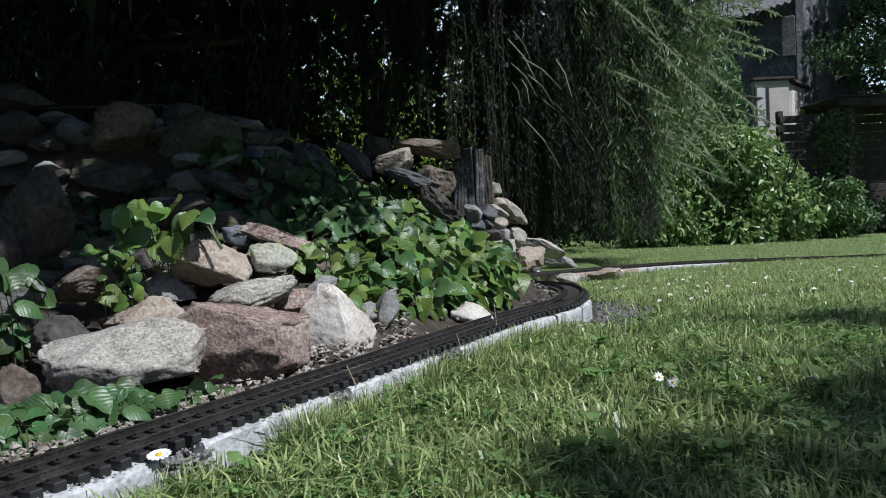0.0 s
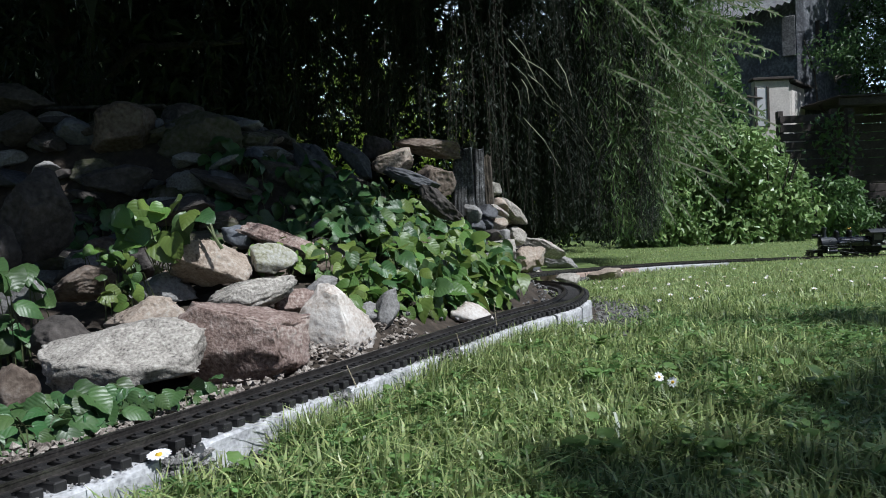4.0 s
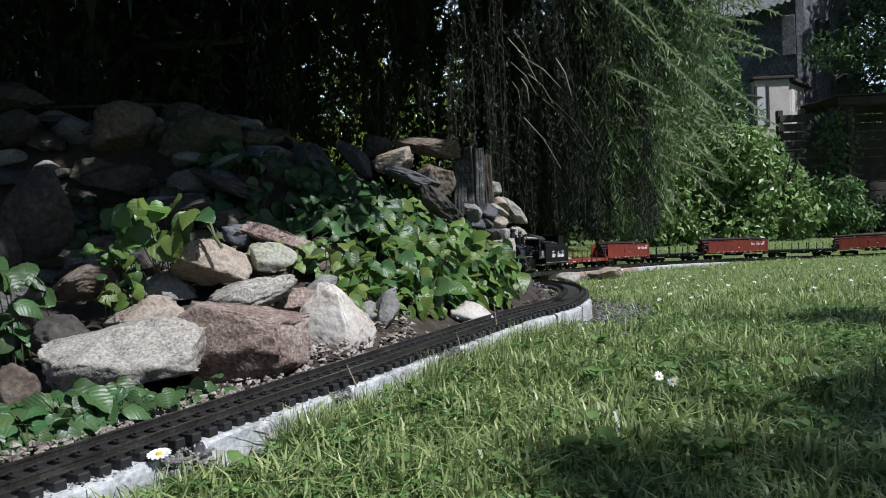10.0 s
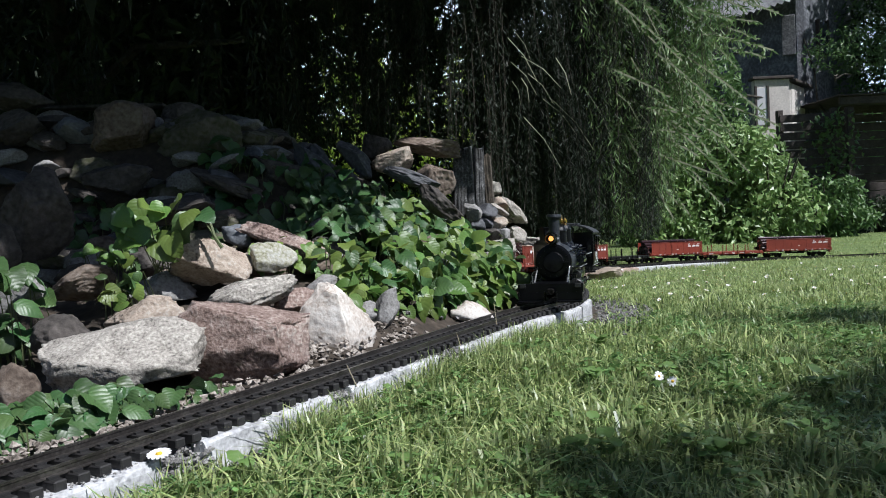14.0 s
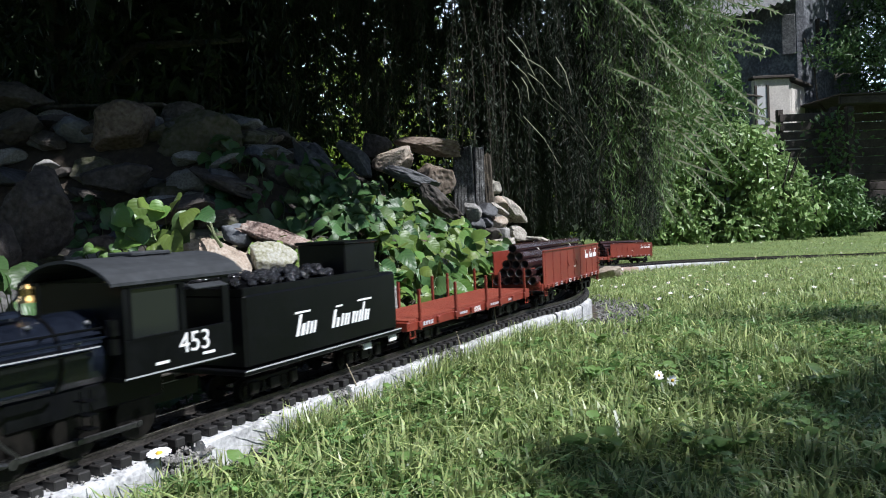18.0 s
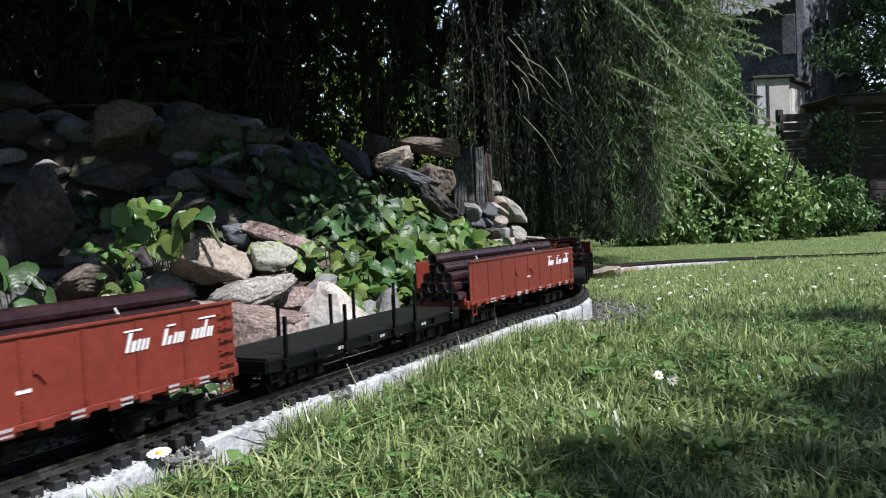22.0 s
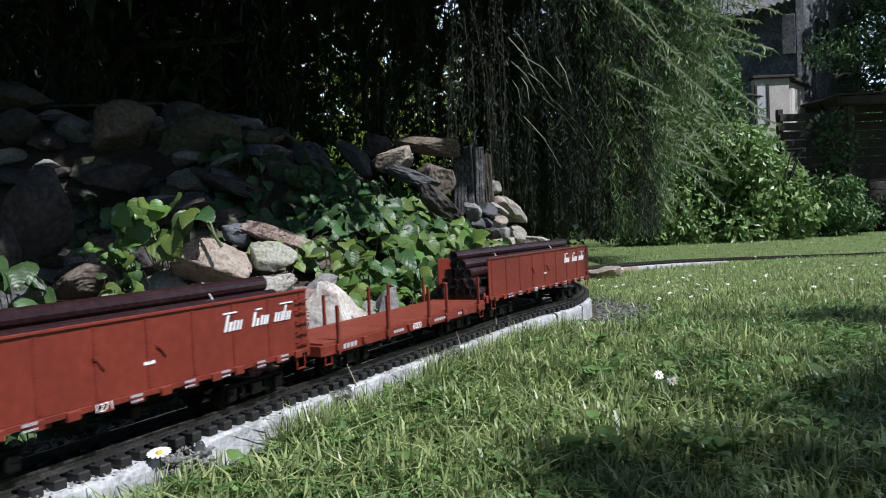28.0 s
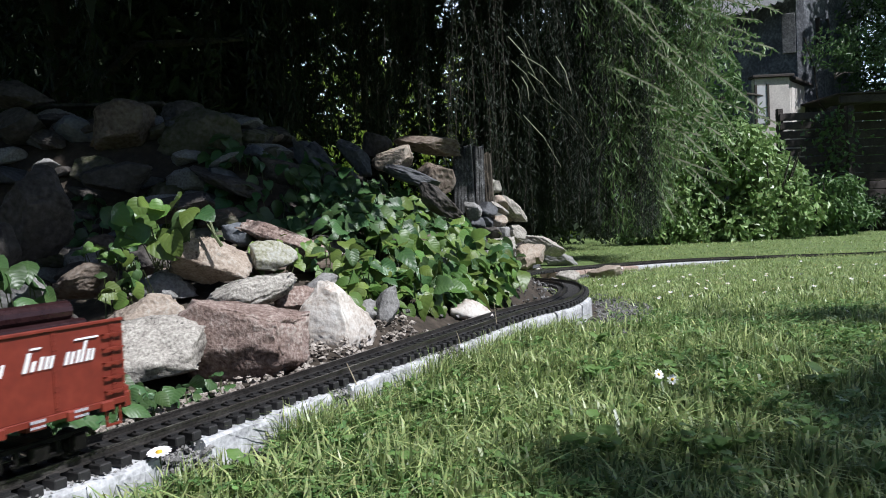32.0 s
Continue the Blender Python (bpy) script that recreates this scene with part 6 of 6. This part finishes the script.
    # handrails, pipes
    for s in (-1, 1):
        bm = bmesh.new()
        cyl(bm, (.12, s * .0405, .113), (.45, s * .0405, .113), .0011, seg=6)
        for x in (.14, .2, .26, .32, .38, .44):
            cyl(bm, (x, s * .034, .110), (x, s * .0415, .113), .0012, seg=6)
        part("handrail", bm, M_black, g)
        bm = bmesh.new()
        box(bm, .235, s * .0505, .0995, .15, .014, .0022, .0004)
        part("running_board", bm, M_black, g)
        bm = bmesh.new()
        box(bm, .235, s * .0580, .0995, .15, .0008, .0012)
        part("white_line", bm, M_line, g, "thin white edge line")
        bm = bmesh.new()
        box(bm, .372, s * .0505, .0760, .16, .014, .0022, .0004)
        part("running_board", bm, M_black, g)
        bm = bmesh.new()
        box(bm, .372, s * .0580, .0760, .16, .0008, .0012)
        part("white_line", bm, M_line, g, "thin white edge line")
        bm = bmesh.new()
        cyl(bm, (.30, s * .049, .089), (.35, s * .049, .089), .0095, seg=16)
        part("air_tank", bm, M_boiler, g)
        bm = bmesh.new()
        cyl(bm, (.452, s * .036, .082), (.508, s * .036, .046), .0016, seg=6)
        part("stay_rod", bm, M_steel, g, "bright diagonal stay rod")
        # cylinder block and valve chest
        bm = bmesh.new()
        cyl(bm, (.360, s * .046, .033), (.420, s * .046, .033), .0165, seg=22)
        box(bm, .390, s * .040, .044, .056, .024, .022, .002)
        cylb = part("cylinder", bm, M_boiler, g)
        bm = bmesh.new()
        cyl(bm, (.362, s * .046, .0565), (.418, s * .046, .0565), .0115, seg=18)
        part("valve_chest", bm, M_boiler, cylb)
        bm = bmesh.new()
        cyl(bm, (.420, s * .046, .033), (.4235, s * .046, .033), .0155, .0125, seg=22)
        part("cylinder_cover", bm, M_rod, cylb, "worn dark steel cylinder cover")
        # bright ring in place of the crescent highlight on the cover
        bm = bmesh.new()
        tube(bm, (.419, s * .046, .033), (.4212, s * .046, .033), .0168, .0154, 24)
        part("cover_rim", bm, M_steel, cylb, "bright rim holding the edge highlight")
        bm = bmesh.new()
        cyl(bm, (.418, s * .046, .0565), (.421, s * .046, .0565), .0105, .0085, seg=18)
        part("valve_cover", bm, M_rod, cylb, "worn dark steel valve cover")
        bm = bmesh.new()
        tube(bm, (.417, s * .046, .0565), (.4190, s * .046, .0565), .0117, .0106, 20)
        part("cover_rim", bm, M_steel, cylb, "bright rim holding the edge highlight")
        # drivers
        for i, x in enumerate((.10, .165, .23, .295)):
            bm = bmesh.new()
            r = .0235
            m = Matrix.Translation((0, s * .0235, 0)) @ Matrix.Rotation(radians(-90 * s), 4, "X")
            lathe(bm, [(r * .86, -.003), (r, -.003), (r, .004), (r * .86, .004)], m, 26)
            dw = part("driving_wheel", bm, M_wheel, g)
            dw.location = (x, 0, r)
            for k in range(10):
                a = k * math.pi / 5
                bm = bmesh.new()
                cyl(bm, (0, s * .0235, 0), (r * .9 * math.cos(a), s * .0235, r * .9 * math.sin(a)), .0014, seg=5)
                part("spoke", bm, M_wheel, dw)
            bm = bmesh.new()
            cyl(bm, (0, s * .020, 0), (0, s * .0275, 0), .0055, seg=12)
            part("hub", bm, M_wheel, dw)
            bm = bmesh.new()
            box(bm, .004, s * .0245, .012, .022, .003, .012, .002)
            part("counterweight", bm, M_wheel, dw)
            bm = bmesh.new()
            cyl(bm, (0, s * .026, -.009), (0, s * .036, -.009), .0028, seg=8)
            part("crank_pin", bm, M_rod, dw)
        bm = bmesh.new()
        box(bm, .1975, s * .034, .0145, .205, .0025, .006, .001)
        part("side_rod", bm, M_rod, g)
        bm = bmesh.new()
        cyl(bm, (0, s * .038, 0), (.107, s * .043, 0), .0024, seg=8)
        cyl(bm, (0, s * .035, 0), (0, s * .041, 0), .0045, seg=10)
        part("main_rod", bm, M_rod, g).location = (.23, 0, .0145)
        bm = bmesh.new()
        cyl(bm, (0, s * .046, 0), (.034, s * .046, 0), .0016, seg=8)
        box(bm, 0, s * .046, 0, .018, .006, .016, .001)
        part("crosshead", bm, M_rod, g).location = (.335, 0, .033)
        bm = bmesh.new()
        cyl(bm, (.23, s * .041, .02), (.262, s * .043, .052), .0016, seg=6)
        box(bm, .27, s * .044, .056, .012, .004, .026, .001)
        cyl(bm, (.272, s * .044, .058), (.36, s * .046, .056), .0014, seg=6)
        part("valve_gear", bm, M_rod, g)
        # cab side parts
        bm = bmesh.new()
        box(bm, .068, s * .0585, .083, .136, .003, .034, .0006)
        cs = part("cab_side", bm, M_black, g)
        for x in (.006, .064, .131):
            bm = bmesh.new()
            box(bm, x, s * .0585, .1235, .010 if x != .064 else .005, .003, .047, .0004)
            part("cab_pillar", bm, M_black, cs)
        bm = bmesh.new()
        box(bm, .068, s * .0585, .150, .136, .003, .006, .0004)
        part("cab_eave", bm, M_black, cs)
        bm = bmesh.new()
        for z in (.0995, .1465):
            box(bm, .098, s * .0600, z, .062, .0016, .0022)
        for x in (.068, .128):
            box(bm, x, s * .0600, .123, .0022, .0016, .047)
        part("window_frame", bm, M_black, cs)
        bm = bmesh.new()
        box(bm, .098, s * .0575, .123, .062, .001, .048)
        part("cab_window", bm, M_glassdark, cs)
        bm = bmesh.new()
        box(bm, .035, s * .0640, .141, .046, .012, .0018, .0004, Euler((radians(-18 * s), 0, 0)).to_matrix())
        part("awning", bm, M_roof, cs)
        bm = bmesh.new()
        box(bm, .068, s * .0605, .0655, .140, .0012, .0013)
        part("white_line", bm, M_line, cs, "thin white edge line")
        bm = bmesh.new()
        for x in (.095, .035):
            box(bm, x, s * .0608, .0735, .016, .0008, .0026)
        part("data_panel", bm, M_white, cs)
        m = Matrix.Translation((.052, s * .0602, .078)) @ Matrix.Rotation(math.pi if s > 0 else 0, 4, "Z") @ Matrix.Rotation(radians(90), 4, "X")
        text_part("cab_number", "453", .028, m, M_white, cs, "white cab number")
        bm = bmesh.new()
        for k in range(3):
            box(bm, .172, s * .050, .030 + k * .012, .010, .018, .0014)
        for x in (.167, .177):
            box(bm, x, s * .050, .045, .0014, .0014, .036)
        part("cab_step", bm, M_black, g)
        # pilot deck parts
        bm = bmesh.new()
        cyl(bm, (.508, s * .040, .02), (.508, s * .040, .062), .0011, seg=6)
        part("grab_rail", bm, M_steel, g)
        bm = bmesh.new()
        box(bm, .5225, s * .060, .040, .004, .013, .009, .0008)
        part("marker_plate", bm, M_rod, g, "small worn steel marker plate")
    # cab body
    bm = bmesh.new()
    box(bm, .134, 0, .108, .003, .114, .088)
    box(bm, .068, 0, .064, .136, .112, .004)
    box(bm, .10, 0, .09, .06, .074, .05, .004)
    part("cab_front", bm, M_black, g)
    bm = bmesh.new()
    n = 14
    prof = [(-.063 + .126 * i / n, .1525 + .0215 * (1 - (2 * i / n - 1) ** 2) ** .8) for i in range(n + 1)]
    rows = []
    for x in (-.018, .150):
        rows.append([bm.verts.new((x, y, z)) for y, z in prof] + [bm.verts.new((x, y, z - .003)) for y, z in reversed(prof)])
    k = len(rows[0])
    for i in range(k):
        bm.faces.new((rows[0][i], rows[0][(i + 1) % k], rows[1][(i + 1) % k], rows[1][i]))
    for i in range(n):
        for rr in rows:
            bm.faces.new((rr[i], rr[i + 1], rr[k - 2 - i], rr[k - 1 - i]))
    box(bm, .06, 0, .1755, .05, .034, .004, .001)
    bmesh.ops.recalc_face_normals(bm, faces=bm.faces)
    part("cab_roof", bm, M_roof, g, "dull grey curved cab roof")
    # frames, ash pan, pilot
    bm = bmesh.new()
    for y in (-.016, .016):
        box(bm, .26, y, .034, .50, .004, .018)
    box(bm, .15, 0, .05, .17, .060, .030, .004)
    box(bm, .41, 0, .045, .06, .05, .03, .003)
    part("frame", bm, M_black, g)
    bm = bmesh.new()
    box(bm, .482, 0, .0435, .07, .080, .004, .0006)
    box(bm, .517, 0, .035, .008, .142, .020, .001)
    part("pilot_beam", bm, M_black, g)
    # switching footboards hung below the beam
    for s in (-1, 1):
        bm = bmesh.new()
        box(bm, .528, s * .041, .0065, .022, .058, .0032, .0006)
        part("footboard", bm, M_black, g)
        bm = bmesh.new()
        box(bm, .5205, s * .041, .016, .0025, .056, .020, .0005)
        part("pilot_panel", bm, M_black, g)
        for y in (.014, .068):
            bm = bmesh.new()
            box(bm, .526, s * y, .017, .003, .003, .022)
            part("footboard_bracket", bm, M_black, g)
    coupler(g, .52, 1)
    bm = bmesh.new()
    for s in (-1, 1):
        lathe(bm, [(.003, -.003), (.012, -.003), (.012, .003), (.014, .004), (.003, .004)], Matrix.Translation((0, s * .022, 0)) @ Matrix.Rotation(radians(-90 * s), 4, "X") @ Matrix.Rotation(math.pi, 4, "X"), 18)
    cyl(bm, (0, -.022, 0), (0, .022, 0), .002)
    part("pilot_wheelset", bm, M_wheel, g).location = (.455, 0, .0125)
    # pipes and fittings along the boiler
    for s in (-1, 1):
        for x0, x1, y, z in ((.14, .40, .0432, .1045), (.16, .34, .0455, .0945), (.20, .44, .0448, .0705)):
            bm = bmesh.new()
            cyl(bm, (x0, s * y, z), (x1, s * y, z), .0012, seg=6)
            cyl(bm, (x0, s * y, z), (x0 - .006, s * (y - .008), z - .006), .0012, seg=6)
            cyl(bm, (x1, s * y, z), (x1 + .006, s * (y - .010), z + .008), .0012, seg=6)
            part("pipe_run", bm, M_boiler, g)
        bm = bmesh.new()
        cyl(bm, (.33, s * .030, .112), (.33, s * .043, .116), .0042, .0036, 10)
        cyl(bm, (.33, s * .041, .115), (.33, s * .043, .100), .0018, seg=6)
        part("check_valve", bm, M_boiler, g)
        bm = bmesh.new()
        for k in range(4):
            cyl(bm, (.348 - .022 + k * .012, s * .036, .107), (.345 - .02 + k * .014, s * .020, .127), .0011, seg=5)
        part("sand_pipe", bm, M_boiler, g)
        bm = bmesh.new()
        box(bm, .445, s * .040, .060, .012, .020, .002, .0004)
        box(bm, .445, s * .048, .050, .010, .002, .020, .0004)
        part("front_step", bm, M_black, g)
    bm = bmesh.new()
    cyl(bm, (.205, .012, .130), (.228, .012, .130), .0055, seg=12)
    cyl(bm, (.212, .012, .124), (.212, .012, .132), .003, seg=8)
    part("generator", bm, M_boiler, g)
    # bright fittings on the boiler
    for s in (-1, 1):
        for x, z, rr in ((.150, .118, .0026), (.205, .121, .0022), (.300, .119, .0024), (.318, .1195, .0020), (.385, .116, .0026), (.400, .101, .0020), (.168, .103, .0022), (.275, .086, .0020), (.430, .075, .0028)):
            y = math.sqrt(max((R + .002) ** 2 - (z - ZB) ** 2, .0001))
            bm = bmesh.new()
            bmesh.ops.create_icosphere(bm, subdivisions=2, radius=rr, matrix=Matrix.Translation((x, s * y, z)))
            cyl(bm, (x, s * y * .8, z), (x, s * (y + .004), z), rr * .5, seg=8)
            part("fitting", bm, M_steel, g, "small bright fitting")
    # air pump on the left of the boiler
    bm = bmesh.new()
    cyl(bm, (.135, .046, .088), (.135, .046, .102), .008, seg=14)
    cyl(bm, (.135, .046, .105), (.135, .046, .119), .008, seg=14)
    cyl(bm, (.135, .046, .102), (.135, .046, .105), .004, seg=10)
    part("air_pump", bm, M_black, g)
    return g


# travel of the first wagon's lettering, (seconds, metres)
RUN = [(0, 2.05), (3.5, 3.794), (5.5, 4.85), (6, 5.175), (6.5, 5.47), (7, 5.777), (7.5, 6.053), (8, 6.32), (8.5, 6.597), (9, 6.885), (9.5, 7.155), (10, 7.404),
       (10.5, 7.632), (11, 7.848), (11.5, 8.045), (12, 8.252), (12.5, 8.453), (13, 8.65), (13.5, 8.815), (14, 8.99), (14.5, 9.17), (16.5, 9.86), (17, 10.07), (17.5, 10.295),
       (18, 10.51), (18.5, 10.705), (19, 10.88), (19.5, 11.05), (20, 11.225), (20.5, 11.4), (21, 11.565), (21.5, 11.725), (22, 11.885), (22.5, 12.06), (23, 12.25), (23.5, 12.415),
       (24, 12.565), (24.5, 12.715), (25, 12.86), (25.5, 13.01)]
RUN2 = [(28.5, 14.035), (29, 14.205), (29.5, 14.375), (30, 14.54), (30.5, 14.705), (31, 14.86), (31.5, 15.015), (32, 15.165)]


def travel(t):
    pts = RUN + RUN2
    return float(np.interp(t, [p[0] for p in pts], [p[1] for p in pts]))


def along(u):
    """Place on the track for a travel u."""
    return on_track(u + float(np.interp(u, [7.5, 10.3], [.083, 0])))


MOVES = []
red_flat = flat_car(M_red, M_reddeck, "oxide red model flat wagon with stakes, empty deck")
black_flat = flat_car(M_black, M_blackdeck, "black model flat wagon with stakes, empty deck")
first = gondola()
PITCH = 1.035
LAG = (0, .04, .035, .033)      # slack in the couplers
for i in range(4):
    w = first if i == 0 else copy_thing(first, Matrix.Identity(4))
    MOVES.append((w, .187 - PITCH * i - LAG[i], .165))
    if i in (0, 1):
        fl = red_flat if i == 0 else black_flat
    else:
        fl = copy_thing(black_flat if i == 2 else red_flat, Matrix.Identity(4))
    MOVES.append((fl, .187 + PITCH / 2 - PITCH * i - (LAG[i] + LAG[max(i - 1, 0)]) / 2, .165))
MOVES.append((tender(), 1.144, .095))
MOVES.append((locomotive(), 1.33, .20))


def when(u):
    """The second at which the train has travelled u."""
    pts = RUN + RUN2
    return float(np.interp(u, [p[1] for p in pts], [p[0] for p in pts]))


def turns(ob, off, r, pose_at, step):
    """Key a turning part while its vehicle runs past the bank; far off it stays as it is."""
    u0, u1 = max(8.6 - off, 2.0), min(12.9 - off, 15.1)
    if u1 <= u0:
        return
    n = int((u1 - u0) / (step * r))
    rows = [(0.0, pose_at(0.0))]
    for k in range(n + 1):
        t = when(u0 + k * step * r)
        if t > rows[-1][0] + .004 and t < 31.98:
            rows.append((t, pose_at(k * step)))
    rows.append((32.0, pose_at(n * step)))
    walk(ob, rows)


def wheel_pose(ob):
    c = ob.location.copy()
    return lambda a: Matrix.Translation(c) @ Matrix.Rotation(a, 4, "Y")


def crank(a):
    return -.009 * math.sin(a), -.009 * math.cos(a)


def rod_pose(a):
    return Matrix.Translation((crank(a)[0], 0, crank(a)[1] + .009))


def main_pose(a):
    x, z = crank(a)
    dz = .033 - (.0235 + z)
    return Matrix.Translation((.23 + x, 0, .0235 + z)) @ Matrix.Rotation(-math.asin(dz / .107), 4, "Y")


def cross_pose(a):
    x, z = crank(a)
    dz = .033 - (.0235 + z)
    return Matrix.Translation((.23 + x + math.sqrt(.107 ** 2 - dz * dz), 0, .033))


def motions():
    for ob, off, half in MOVES:
        for p in ob.children_recursive:
            kind = p.name.split(".")[0]
            if kind in ("wheelset", "pilot_wheelset"):
                turns(p, off + (.25 if kind[0] == "p" else 0), p.location.z, wheel_pose(p), 1.1)
            elif kind == "driving_wheel":
                turns(p, off + .15, .0235, wheel_pose(p), 1.0)
            elif kind in ("side_rod", "main_rod", "crosshead"):
                turns(p, off + .15, .0235, {"s": rod_pose, "m": main_pose, "c": cross_pose}[kind[0]], 1.0)
    for ob, off, half in MOVES:
        rows = []
        is_loco = ob.name.startswith("steam")
        for k in range(65):
            t = k / 2
            u = travel(t) + off
            hi, lo = (u + .40, u + .10) if is_loco else (u + half, u - half)
            a, b = along(hi), along(lo)
            d = (a - b).normalized()
            l = Vector((0, 0, 1)).cross(d).normalized()
            m = Matrix((d, l, d.cross(l))).transposed().to_4x4()
            m.translation = (a + b) / 2 - (d * .25 if is_loco else Vector((0, 0, 0)))
            rows.append((t, m))
        walk(ob, rows)

motions()
